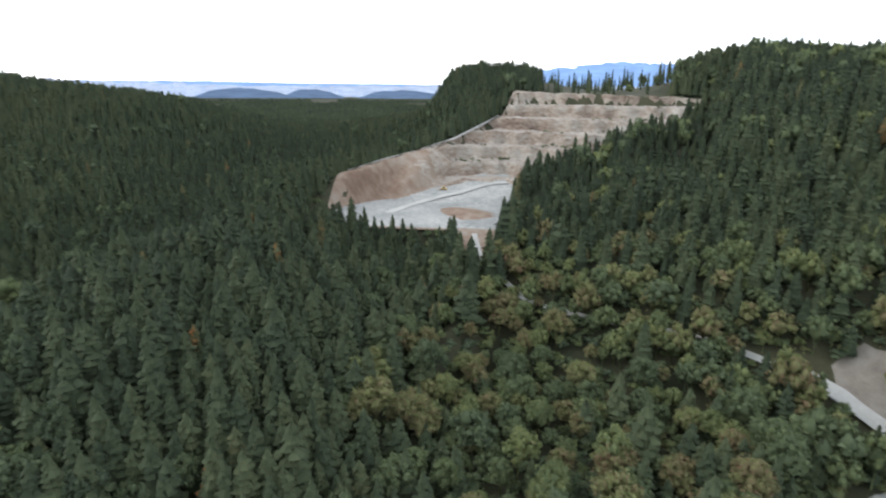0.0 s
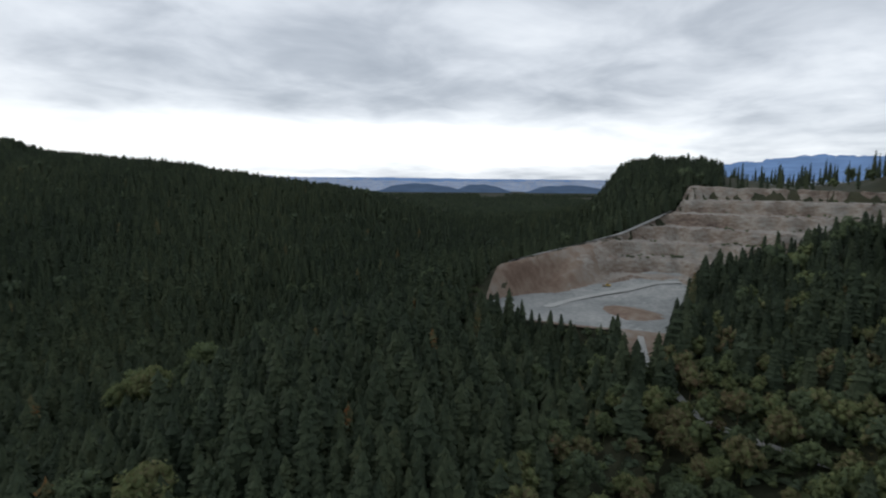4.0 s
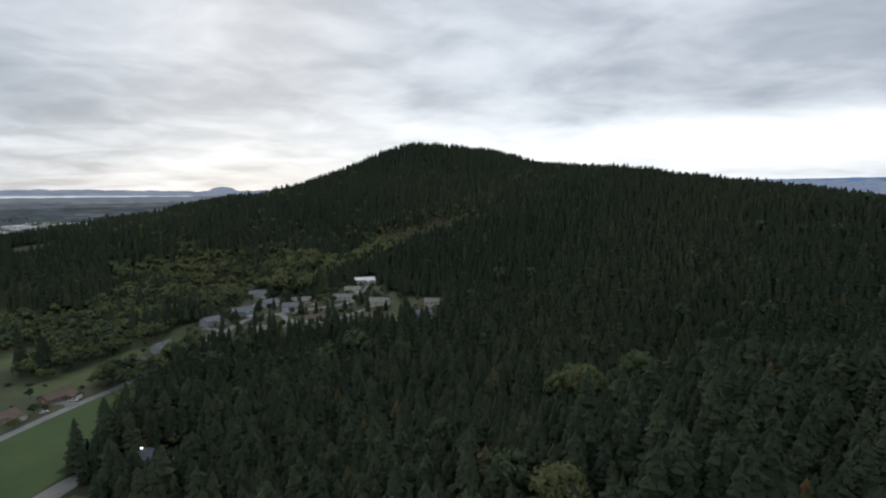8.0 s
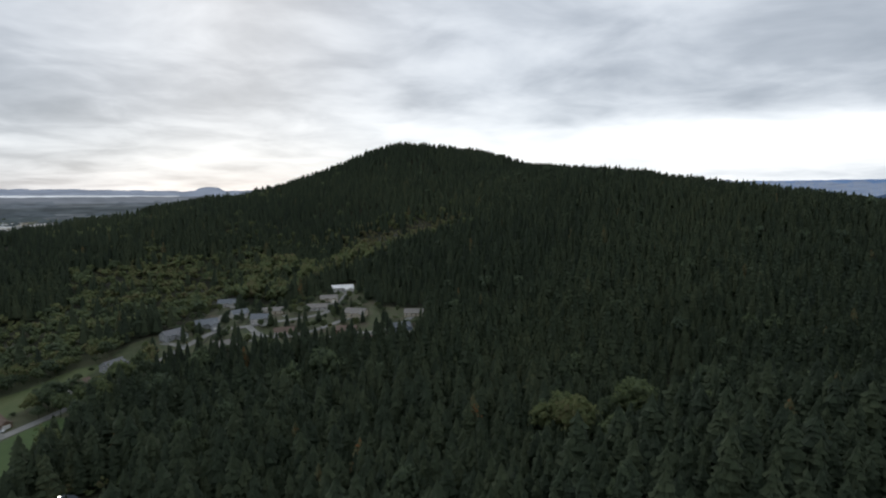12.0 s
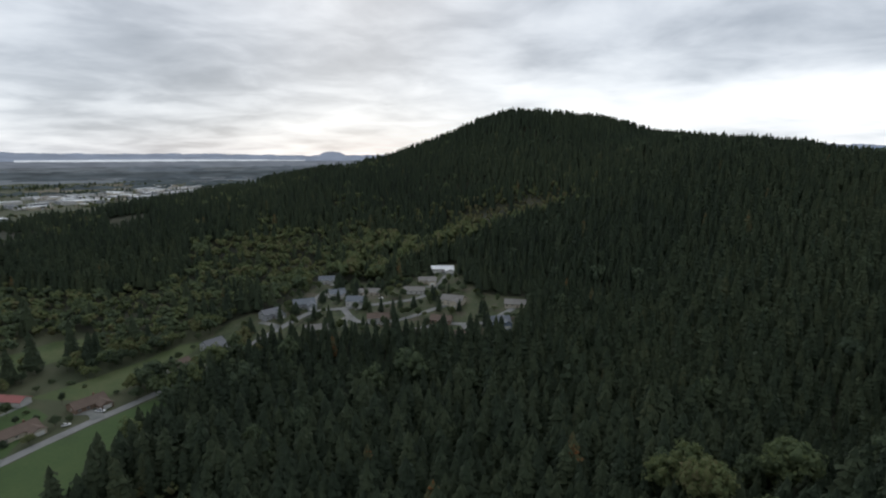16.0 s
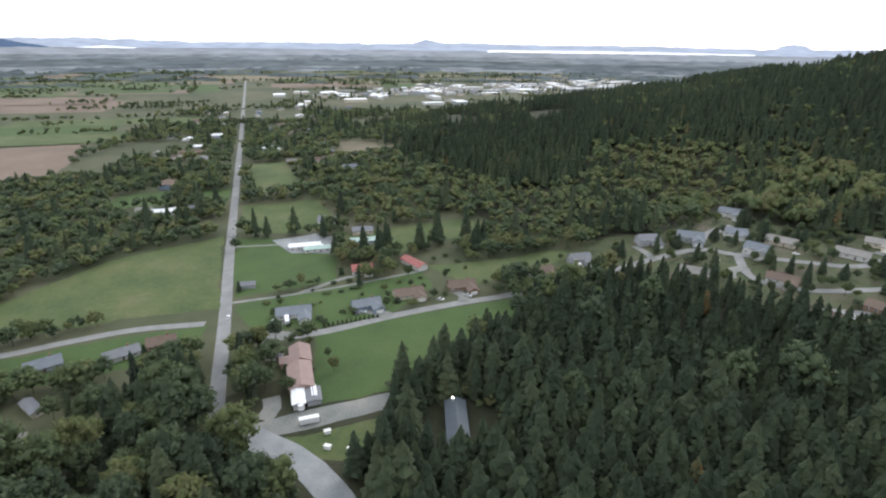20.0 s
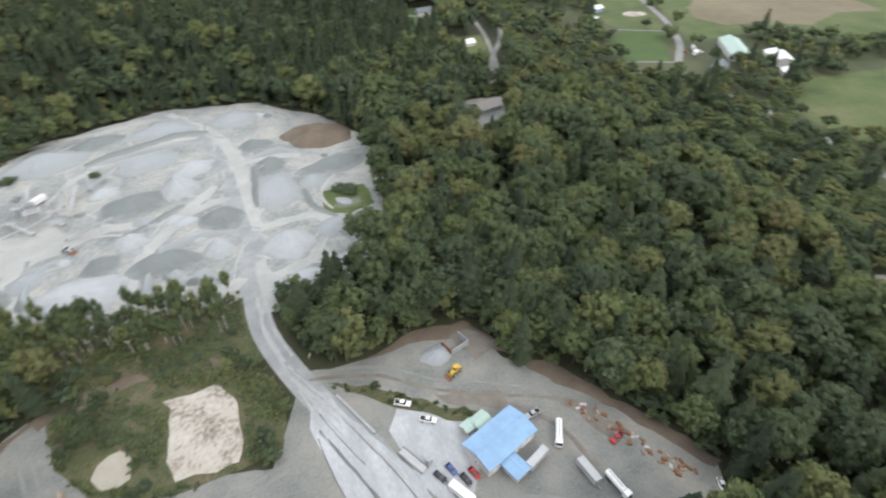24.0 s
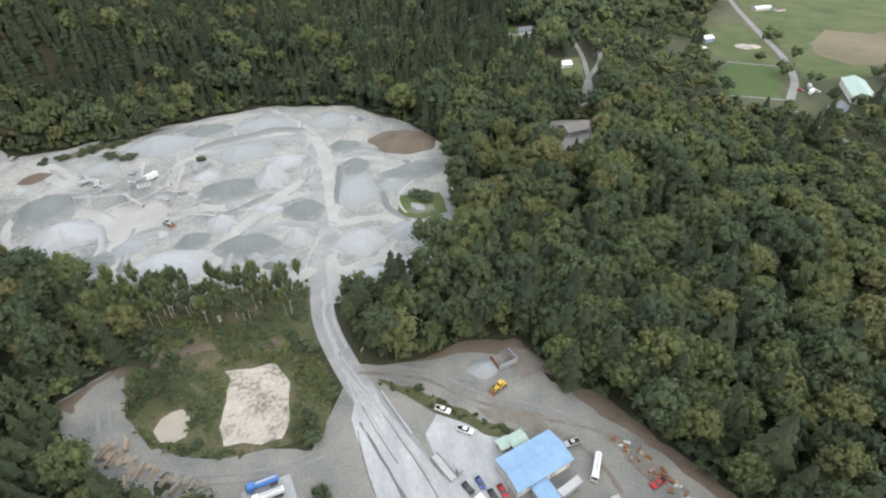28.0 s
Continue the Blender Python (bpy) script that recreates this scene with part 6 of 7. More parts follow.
def berm(pts, w, h, mat, label, seed=0):
    """A long low bank of pushed-up stone beside a track."""
    line = smooth_line(pts, 2.5)
    v, f = [], []
    for i, (x, y) in enumerate(line):
        a, b = line[max(0, i - 1)], line[min(len(line) - 1, i + 1)]
        n = math.hypot(b[0] - a[0], b[1] - a[1]) or 1
        nx, ny = -(b[1] - a[1]) / n, (b[0] - a[0]) / n
        end = min(1, i / 4, (len(line) - 1 - i) / 4)
        for k, z in ((-1, 0), (-.45, .7), (0, 1), (.4, .75), (1, 0)):
            wob = 1 + .45 * noise.noise((x * .2, y * .2, seed + k))
            v.append((x + nx * w / 2 * k * wob, y + ny * w / 2 * k * wob, h * z * end * (1 + .5 * noise.noise((x * .12, y * .12, seed))) - .1 * (abs(k) == 1) + .06))
        if i:
            o = 5 * (i - 1)
            f += [(o + k, o + k + 1, o + k + 6, o + k + 5)[::-1] for k in range(4)]
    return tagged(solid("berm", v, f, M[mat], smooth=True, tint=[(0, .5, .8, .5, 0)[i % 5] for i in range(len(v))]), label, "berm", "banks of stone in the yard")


TONE = {"pile_light": "pale grey", "pile_dark": "dark green-grey", "pile_blue": "blue-grey"}
for i, (x, y, r, h, mat, stretch, turn, flat) in enumerate([
    (24, -139, 11.5, 9, "pile_light", 1, 0, 0), (45, -131, 13, 6.5, "pile_dark", 1.5, 12, .2), (44.3, -98, 8, 5.5, "pile_light", 1, 0, .05), (137, -124, 16, 8.5, "pile_dark", 1.15, 60, .25),
    (118, -97, 15, 8, "pile_light", 1.25, 25, .1), (160, -147, 4.5, 3, "pile_light", 1, 0, 0), (97, -193, 15, 8, "pile_blue", 1.6, 14, .15), (44, -176, 12, 6, "pile_blue", 1.7, 12, .25),
    (64, -66, 14, 4.5, "pile_light", 1.5, 8, .3), (29, -77, 11, 5.5, "pile_dark", 1.5, 4, .35), (6, -79, 8, 6.5, "pile_light", 1, 0, 0), (4, -104, 11, 5, "pile_dark", 1.15, 0, .3),
    (-24, -72, 12, 6.5, "pile_light", 1.05, 10, .08), (-62, -73, 13, 7, "pile_dark", 1.1, 0, .1), (-24, -121, 13, 4, "pile_blue", 1.45, 84, .55), (-58, -138, 10, 5.5, "pile_dark", 2.0, 16, .3),
    (-9, -219, 14, 4.5, "pile_blue", 1.2, 20, .25), (-27, -44, 9, 3.6, "pile_light", 1.5, 0, .25), (-55, -46, 9, 3, "pile_blue", 1.5, 30, .3), (35, -216, 12, 5.5, "pile_blue", 2.0, 6, .2),
    (85, -84, 7, 3, "pile_blue", 1.3, 40, .15), (56, -84, 8, 4.5, "pile_dark", 1.2, 60, .1), (-24, -148, 9, 4, "pile_dark", 1.4, 84, .35), (-18, -176, 9, 4.5, "pile_dark", 1.3, 0, .2),
    (17, -160, 9, 4.5, "pile_light", 1.5, 30, .2), (72, -212, 10, 5, "pile_dark", 1.7, 20, .2), (126, -168, 8, 3, "pile_blue", 1.4, 40, .2), (-44, -124, 7, 3.6, "pile_blue", 1.2, 30, .2),
    (-66, 14, 5, 2.4, "pile_blue", 1.3, 10, .1), (62, -150, 7, 3, "pile_light", 1.3, 30, .1), (-46, -78, 7, 2.4, "pile_blue", 1.4, 60, .2), (100, -72, 9, 3, "pile_dark", 1.6, 30, .2)]):
    stockpile(x, y, r, h, mat, TONE[mat] + (" flat-topped heap of crushed stone in the yard" if flat >= .3 else " cone of crushed stone in the yard"), stretch, turn, flat, seed=i * 3.7)
tagged(stockpile(-57, -177, 17, 8, "earth", "broad heap of dark brown soil at the yard's edge", 1.4, -15, .25, seed=91), group="heaps of soil")
tagged(stockpile(158, -162, 6, 2.4, "earth", "low heap of reddish soil beside the haul track", 1.5, 40, .25, seed=93), group="heaps of soil")
pr = random.Random(31)
small = 0
while small < 34:
    x, y = pr.uniform(-62, 150), pr.uniform(-228, -52)
    if not inside(YARD, np.array(x), np.array(y)) or -16 < x < 8 or not inside(YARD, np.array(x + 9), np.array(y + 9)):
        continue
    small += 1
    mat = pr.choice(("pile_light", "pile_blue", "pile_dark"))
    stockpile(x, y, pr.uniform(1.8, 4.2), pr.uniform(1.0, 2.6), mat, "small heap of crushed stone in the yard", pr.uniform(1, 1.8), pr.uniform(0, 180), .1, seed=small * 5.3)
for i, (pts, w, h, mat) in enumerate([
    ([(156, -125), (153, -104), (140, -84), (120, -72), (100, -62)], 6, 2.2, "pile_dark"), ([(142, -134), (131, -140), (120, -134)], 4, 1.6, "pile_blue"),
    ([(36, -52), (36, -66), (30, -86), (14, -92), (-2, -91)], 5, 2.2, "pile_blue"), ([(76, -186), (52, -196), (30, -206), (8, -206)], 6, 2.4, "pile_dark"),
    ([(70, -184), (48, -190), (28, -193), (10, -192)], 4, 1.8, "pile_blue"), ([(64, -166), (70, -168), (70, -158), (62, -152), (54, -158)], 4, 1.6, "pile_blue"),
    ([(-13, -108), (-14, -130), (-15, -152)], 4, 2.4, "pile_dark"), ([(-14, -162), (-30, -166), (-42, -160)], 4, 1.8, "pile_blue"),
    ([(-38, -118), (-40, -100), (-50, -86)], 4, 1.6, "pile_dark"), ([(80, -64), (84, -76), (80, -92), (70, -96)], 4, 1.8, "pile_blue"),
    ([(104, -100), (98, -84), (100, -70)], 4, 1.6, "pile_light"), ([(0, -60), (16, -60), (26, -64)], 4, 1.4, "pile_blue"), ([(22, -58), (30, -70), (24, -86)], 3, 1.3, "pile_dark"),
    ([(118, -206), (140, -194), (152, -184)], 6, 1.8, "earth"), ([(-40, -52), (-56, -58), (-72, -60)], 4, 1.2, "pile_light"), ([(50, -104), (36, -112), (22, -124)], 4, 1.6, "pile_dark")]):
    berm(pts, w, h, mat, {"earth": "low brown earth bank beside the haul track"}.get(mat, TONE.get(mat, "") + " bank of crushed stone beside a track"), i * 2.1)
hump = stockpile(338, 116, 24, 5, "rock_brown", "brown heap of spoil before the quarry floor", 1.4, 60, .2, seed=55)
hump.location.z = ground_z(340, 118) - 1
tagged(hump, group="heaps of soil")
for n, pts, w in [
    ("left", [(186, -181), (167, -180), (149, -172), (136, -157), (139, -149), (148, -137), (151, -118), (146, -98), (135, -82), (112, -64)], 6),
    ("up", [(170, -183), (154, -195), (130, -212), (100, -224), (69, -229), (40, -238)], 5),
    ("base", [(166, -181), (148, -160), (130, -149), (112, -146)], 6),
    ("plaza", [(122, -120), (104, -112), (92, -92), (91, -76), (86, -63), (73, -51)], 8),
    ("cross", [(92, -96), (82, -103), (64, -112), (50, -118)], 8),
    ("ring", [(80, -141), (81, -165), (73, -175), (60, -169), (56, -156), (63, -158)], 5),
    ("ridge", [(74, -178), (57, -189), (33, -200), (7, -200)], 5),
    ("mid", [(28, -49), (40, -55), (44, -66), (42, -79), (34, -95), (17, -122), (5, -136)], 7),
    ("main", [(34, -241), (20, -222), (6, -200), (-3, -170), (-6, -150), (-8, -120), (-9, -95), (-8, -64), (-10, -44), (-9, -30)], 10),
    ("gate", [(-9, -62), (-14, -50), (-30, -57), (-40, -62)], 7),
    ("west", [(-8, -88), (-30, -92), (-42, -90), (-46, -76)], 6),
    ("north", [(-8, -157), (-28, -159), (-42, -156)], 5),
    ("spread", [(-4, -122), (10, -120), (30, -112), (60, -116)], 6),
    ("front", [(-6, -54), (20, -47), (48, -48), (78, -52)], 7),
]:
    road("yard_track", pts, w, M["track"], "pale packed wheel track across the yard", lift=.15, clear=None, category="track", step=3, ragged=.5)
yr = random.Random(21)
for i in range(90):
    x, y, a = yr.uniform(-60, 150), yr.uniform(-225, -55), yr.uniform(0, 6.28)
    if not inside(YARD, np.array(x), np.array(y)):
        continue
    bend = yr.uniform(-.05, .05)
    pts = []
    for k in range(7):
        pts.append((x, y))
        a += bend * 6
        x, y = x + 6 * math.cos(a), y + 6 * math.sin(a)
    if all(inside(YARD, np.array(px), np.array(py)) for px, py in pts):
        road("wheel_rut", pts, yr.uniform(.7, 1.8), M["track" if i % 2 else "dust"], "faint wheel rut across the stone dust", lift=.11 + .001 * i, clear=None, category="rut", step=3, ragged=.5)
sheet("dust_patch", [(104, -120), (82, -124), (66, -112), (78, -100), (100, -100), (110, -108)], M["track"], .13, "pale trodden dust below the crusher", "dust", clear=False, ragged=4, step=4)
# pond with its hedge at the yard's west side
sheet("pond_edge", [(-70, -112), (-46, -112), (-44, -92), (-56, -86), (-70, -92)], M["meadow"], .14, "mossy green bank round a small pond", "bank", clear=False, ragged=1.5, step=3)
sheet("pond", [(-64, -100), (-52, -100), (-50, -94), (-57, -91), (-64, -94)], M["water"], .22, "shallow pale green pond", "pond", clear=False, ragged=1, step=2)


def conveyor(a, b, z0, z1, label):
    """A lattice belt conveyor on trestles."""
    root = thing("conveyor", pose(*a, 0), label, "conveyor", "conveyors of the crushing plant")
    d = Vector((b[0] - a[0], b[1] - a[1], 0))
    root.rotation_euler.z = math.atan2(d.y, d.x)
    l = d.length
    s = (z1 - z0) / l
    part("belt", profile([(0, z0 + .5), (l, z1 + .5), (l, z1 + .62), (0, z0 + .62)], .38), M["belt_grey"], root)
    for side in (-1, 1):
        bm = bmesh.new()
        for h in (0, .9):
            tube(bm, (0, side * .7, z0 + h), (l, side * .7, z1 + h), .09, sides=5)
        n = int(l / 1.8)
        for k in range(n):
            x0, x1 = l * k / n, l * (k + 1) / n
            tube(bm, (x0, side * .7, z0 + s * x0 + .9 * (k % 2)), (x1, side * .7, z0 + s * x1 + .9 * ((k + 1) % 2)), .06, sides=4)
        part("side_truss", bm, M["belt_grey"], root)
    for q in (.3, .7, .96):
        x0 = l * q
        bm = bmesh.new()
        for side in (-1, 1):
            tube(bm, (x0, side * .75, z0 + s * x0), (x0 + .4, side * 1.3, .05), .1, sides=5)
        tube(bm, (x0 + .2, -1, (z0 + s * x0) / 2), (x0 + .2, 1, (z0 + s * x0) / 2), .07, sides=5)
        part("trestle", bm, M["belt_grey"], root)
    part("head_drum", tube(bmesh.new(), (l, -.6, z1 + .3), (l, .6, z1 + .3), .35, sides=12), M["rust"], root)
    return root


for a, b, z0, z1 in [((97, -133), (122, -123), 1.2, 7), ((75, -134), (73, -153), 1, 6), ((52, -113), (73, -110), 6, 1), ((73, -151), (53, -160), 1, 8), ((95, -140), (95, -158), 2, 8), ((113, -141), (126, -151), 1, 5), ((84, -134), (72, -130), 4, 1.5), ((80, -128), (74, -118), 1, 4), ((90, -127), (76, -134), 1.5, 5), ((106, -142), (118, -136), 4, 1.2), ((99, -128), (88, -120), 5, 1), ((86, -142), (79, -148), 3, 6)]:
    conveyor(a, b, z0, z1, "grey lattice belt conveyor on trestles")


def crusher(x, y, turn, label):
    root = thing("crusher", pose(x, y, 0, 0, 0, turn), label, "crusher", "crushing plant")
    bm = bmesh.new()
    for px in (-3, 3):
        for py in (-2, 2):
            tube(bm, (px, py, 0), (px, py, 4.2), .18, sides=6)
    part("stand", bm, M["steel"], root)
    part("deck", boxed(-3.6, 3.6, -2.5, 2.5, 4.1, 4.35), M["steel"], root)
    bm = boxed(-2.2, 2.2, -1.7, 1.7, 4.35, 6.4, bevel=.15)
    part("housing", bm, M["belt_grey"], root)
    bm = bmesh.new()
    lo = [bm.verts.new((sx * .9, sy * .9, 6.3)) for sx, sy in ((-1, -1), (1, -1), (1, 1), (-1, 1))]
    hi = [bm.verts.new((sx * 2.4, sy * 2.0, 8.4)) for sx, sy in ((-1, -1), (1, -1), (1, 1), (-1, 1))]
    for i in range(4):
        bm.faces.new((lo[i], lo[(i + 1) % 4], hi[(i + 1) % 4], hi[i]))
    bmesh.ops.solidify(bm, geom=bm.faces[:], thickness=.15)
    part("hopper", bm, M["steel"], root)
    bm = bmesh.new()
    for k in range(9):
        box(bm, -3.6, -3.5, -2.5 + k * .62, -2.45 + k * .62, 4.3, 5.3)
    box(bm, -3.62, -3.48, -2.5, 2.5, 5.25, 5.35)
    part("railing", bm, M["belt_grey"], root)
    return root


crusher(91, -137, 15, "steel rock crusher on a high stand with a hopper")
crusher(98, -145, 70, "rust-stained steel screening tower with a hopper")
vehicle("trailer", "car_white", 92, -151, 50, "white control van beside the crushing plant")
for x, y, t in [(126, -150, 20), (119, -146, 100)]:
    vehicle("truck", "car_grey", x, y, t, "dusty grey tank truck in the yard")
for k in range(4):
    vehicle("truck", "car_white", -76 - 3.6 * k, -110 - 1.2 * k, 70, "white tank truck parked at the wood's edge")
vehicle("trailer", "car_white", -297, -47, 60, "white camper trailer under trees")
vehicle("trailer", "car_white", -303, -42, 75, "white camper trailer under trees")
vehicle("pickup", "yellow", -77, -101, 20, "yellow pickup truck at the yard's edge")
vehicle("trailer", "car_grey", -78, -90, 60, "grey trailer at the yard's edge")


def loader(x, y, turn, label, coat="yellow"):
    root = thing("wheel_loader", pose(x, y, .15, 0, 0, turn), label, "wheel loader", "machines of the works")
    part("rear_body", profile([(-3, .9), (0, .9), (0, 1.9), (-2.6, 2.0), (-3, 1.7)], 1.0), M[coat], root)
    part("front_body", profile([(.1, .8), (1.7, .8), (1.7, 1.5), (.1, 1.9)], .7), M[coat], root)
    part("cab", boxed(-1.2, .2, -.75, .75, 1.9, 3.2, bevel=.1), M["glass"], root)
    part("cab_roof", boxed(-1.3, .3, -.85, .85, 3.2, 3.32, bevel=.03), M[coat], root)
    for s in (-1, 1):
        part("lift_arm", tube(bmesh.new(), (.8, s * .6, 1.7), (3.0, s * .6, .7), .14, sides=6), M[coat], root)
        for px in (-1.9, 1.2):
            wheel(root, px, s * 1.05, .78, .55)
    part("bucket", profile([(2.9, .15), (4.1, .1), (3.2, .5), (3.1, 1.3), (2.9, 1.2)], 1.45), M["rust"], root)
    return root


loader(-69, 24, 30, "yellow wheel loader parked by the gravel track")
loader(71, -101, 140, "dusty grey wheel loader in the yard", "belt_grey")
loader(396, 165, 100, "yellow wheel loader on the quarry floor")
bpy.data.objects["wheel_loader.002"].location.z = ground_z(396, 165) + .4

# ---- workshop and its surroundings ----
TURN = math.degrees(math.atan2(45 - 53, -81 + 60))
shop = house(-72.2, 54.8, TURN + 180, 20, 11, 4.4, 1.5, "wall_white", "roof_blue", "workshop with a sky-blue metal roof and white walls", name="workshop", category="workshop", group="buildings of the works")
for px in (-6.5, 0, 6.5):
    attach("roller_door", shared("roller_door", lambda: boxed(-2.0, 2.0, -.1, .02, 0, 3.8, bevel=.03), M["trim"]), shop, pose(px, 5.5, .05, 0, 0, 180))
lean = house(-73, 64.5, TURN + 90, 6, 5, 3.0, .7, "wall_white", "roof_blue", "small lean-to with a sky-blue metal roof", name="annex", category="annex", group="buildings of the works", rows=False)
house(-69.5, 46, TURN, 5, 4, 2.6, .5, "wall_cream", "roof_green", "small shed with a pale green roof", name="shed", category="shed", group="sheds", rows=False, base=0)
house(-65, 46.5, TURN, 3.4, 3, 2.3, .4, "wall_cream", "roof_green", "small shed with a pale green roof", name="shed", category="shed", group="sheds", rows=False, base=0)
for kind, colour, x, y, t, label in [
    ("pickup", "car_white", -48, 30, 150, "white pickup truck on the concrete apron"), ("pickup", "car_white", -54, 39, 150, "white pickup truck on the concrete apron"),
    ("car", "car_black", -51, 58.5, 120, "black car parked by the workshop"), ("car", "car_blue", -55, 57.5, 110, "dark blue car parked by the workshop"),
    ("car", "car_black", -58, 62, 110, "black car parked by the workshop"), ("car", "car_red", -61, 61, 110, "dark red car parked by the workshop"),
    ("trailer", "car_white", -55, 66, 120, "white box trailer by the workshop"), ("pickup", "car_grey", -87, 49, 10, "grey flatbed pickup behind the workshop"),
    ("trailer", "car_grey", -80.5, 64, 25, "grey box trailer beside the workshop"), ("truck", "car_white", -91, 59, 60, "white truck on the gravel"), ("trailer", "car_grey", -93, 73, 100, "grey trailer on the gravel"),
    ("truck", "car_white", -99, 80, 100, "white tank truck on the gravel"), ("truck", "car_white", 8, 52, 15, "white tank truck on a concrete pad"),
    ("truck", "blue_drum", 10, 48, 15, "blue and white tank truck on a concrete pad"), ("car", "car_white", -128, 90, 70, "white car by the wood's edge"),
    ("pickup", "car_white", -133, 92, 100, "white pickup by the wood's edge"), ("car", "car_grey", -137, 94, 40, "grey car by the wood's edge"), ("trailer", "car_white", -126, 97, 30, "white trailer by the wood's edge"),
    ("car", "car_white", -120, 94, 80, "white car by the wood's edge"), ("pickup", "car_red", -108, 66, 20, "dark red pickup among scrap"),
    ("trailer", "car_white", -187, 168, 75, "white bus-like trailer on the forecourt"), ("car", "car_white", -303, 163, 164, "white car on the country road"),
    ("trailer", "car_white", -200, 169, -17, "white trailer behind the salmon workshop"), ("trailer", "car_white", -204, 177, -17, "white trailer behind the salmon workshop"),
]:
    vehicle(kind, colour, x, y, t, label)
sheet("truck_pad", [(2, 45), (16, 49), (13, 58), (-1, 54)], M["concrete"], .14, "pale concrete pad under trucks", "pad", clear=False)
sheet("brush_strip", [(-26, 13), (-34, 15), (-46, 24), (-57, 32), (-68, 40), (-74, 44), (-66, 44), (-55, 37), (-45, 29), (-36, 21)], M["weedy"], .18, "weedy strip beside the gravel track", "verge", clear=False, ragged=2.2, step=1.5)
wr = random.Random(61)
for i in range(40):
    q = wr.random()
    tree("bush", -27 - 42 * q + wr.uniform(-2, 2), 14 + 28 * q + 2.5 * math.sin(q * 3) * wr.uniform(-1, 1), wr.uniform(.4, 1.3), wr.uniform(.6, 1.4), wr.uniform(.2, 1.0), "weedy bush along the gravel track", "weeds along the track")
cr = random.Random(4)
for x, y, colour, kind in [(-254, 282, "car_white", "car"), (-249, 300, "car_white", "pickup"), (-252, 308, "car_grey", "car"), (-255, 309, "car_red", "car"), (-266, 228, "car_black", "car"), (-265, 232, "car_grey", "car"),
                           (-278, 190, "car_white", "trailer"), (-283, 183, "car_white", "pickup"), (-204, 540, "car_white", "car"), (-206, 544, "car_white", "pickup"), (-202, 536, "car_grey", "car"),
                           (-120, 556, "car_white", "pickup"), (-104, 610, "car_white", "trailer"), (-180, 470, "car_grey", "car"), (-150, 520, "car_white", "car"), (-240, 378, "car_white", "pickup"),
                           (-236, 392, "car_white", "trailer"), (-60, 452, "car_grey", "car"), (-90, 455, "car_white", "car"), (-378, -212, "car_white", "trailer"), (-384, -222, "car_grey", "trailer"), (-374, -219, "car_red", "car"),
                           (-386, -215, "car_white", "car"), (-352, -160, "car_white", "car"), (-356, -152, "car_grey", "pickup"), (-381, 254, "car_white", "trailer"), (-392, 268, "car_grey", "car"), (-552, 176, "car_white", "trailer"),
                           (-448, 203, "car_white", "car"), (-700, 274, "car_white", "car")]:
    vehicle(kind, colour, x, y, cr.uniform(0, 180), {"car": "small ", "pickup": "open-bed ", "trailer": "box "}[kind] + {"car_white": "white ", "car_grey": "silver ", "car_red": "dark red ", "car_black": "black "}[colour] + kind + " parked beside houses")


def log_stack(x, y, turn, n, l, label):
    root = thing("log_stack", pose(x, y, .1, 0, 0, turn), label, "log stack", "stacks of timber")
    per = max(3, int(n ** .5 * 1.4))
    k, row = 0, 0
    while k < n and per - row > 0:
        for j in range(per - row):
            r = cr.uniform(.2, .3)
            ob = part("log", tube(bmesh.new(), (-l / 2 + cr.uniform(-.4, .4), 0, 0), (l / 2 + cr.uniform(-.4, .4), 0, 0), r, r * .85, sides=7), M["timber" if cr.random() < .6 else "bark_log"], root)
            ob.matrix_basis = pose(0, (j - (per - row) / 2) * .62, .3 + row * .5, 0, 0, cr.uniform(-2, 2))
            k += 1
        row += 1
    return root


for x, y, t in [(60, 29, 60), (57, 32, 70), (54, 27, 100), (47, 38, 75), (43, 40, 70), (39, 42, 62), (35, 45, 60), (31, 47, 65), (50, 41, 110)]:
    log_stack(x, y, t, 12, cr.uniform(4, 6.5), "loose stack of sawn timber and logs on gravel")
pallet = thing("pallet", pose(56, 30, .1), "weathered wooden pallet in a jumbled pile on gravel", "pallet", "pallets beside the logs")
board, bearer = boxed(-.6, .6, -.05, .05, .12, .145), boxed(-.05, .05, -.5, .5, 0, .12)
for k in range(7):
    part("slat", board.copy(), M["timber"], pallet).location.y = -.45 + k * .15
for k in range(3):
    part("bearer", bearer.copy(), M["bark_log"], pallet).location.x = (k - 1) * .5
board.free()
bearer.free()
for i in range(46):
    q = cr.random()
    x, y = 62 - 33 * q + cr.uniform(-3.5, 3.5), 27 + 20 * q + cr.uniform(-3, 3)
    one = pallet if i == 0 else copy_thing(pallet, pose(0, 0, 0))
    one.matrix_basis = pose(x, y, .12 + .16 * (i % 4), 0, cr.uniform(-3, 3), cr.uniform(0, 180)) @ Matrix.Scale(cr.uniform(1.2, 1.9), 4)
for i in range(50):
    x, y = cr.uniform(-122, -104), cr.uniform(48, 84)
    x, y = -104 - (y - 52) * .55 + cr.uniform(-3, 3), y
    bm = boxed(-cr.uniform(.4, 1.3), cr.uniform(.4, 1.3), -cr.uniform(.2, .6), cr.uniform(.2, .6), 0, cr.uniform(.2, .9), bevel=.05)
    ob = part("scrap_piece", bm, M[cr.choice(("rust", "steel", "timber", "rust", "bark_log"))], None)
    ob.matrix_world = pose(x, y, .08, 0, 0, cr.uniform(0, 180))
    tagged(ob, "weathered scrap lying along the wood's edge", "scrap", "scrap along the edge")
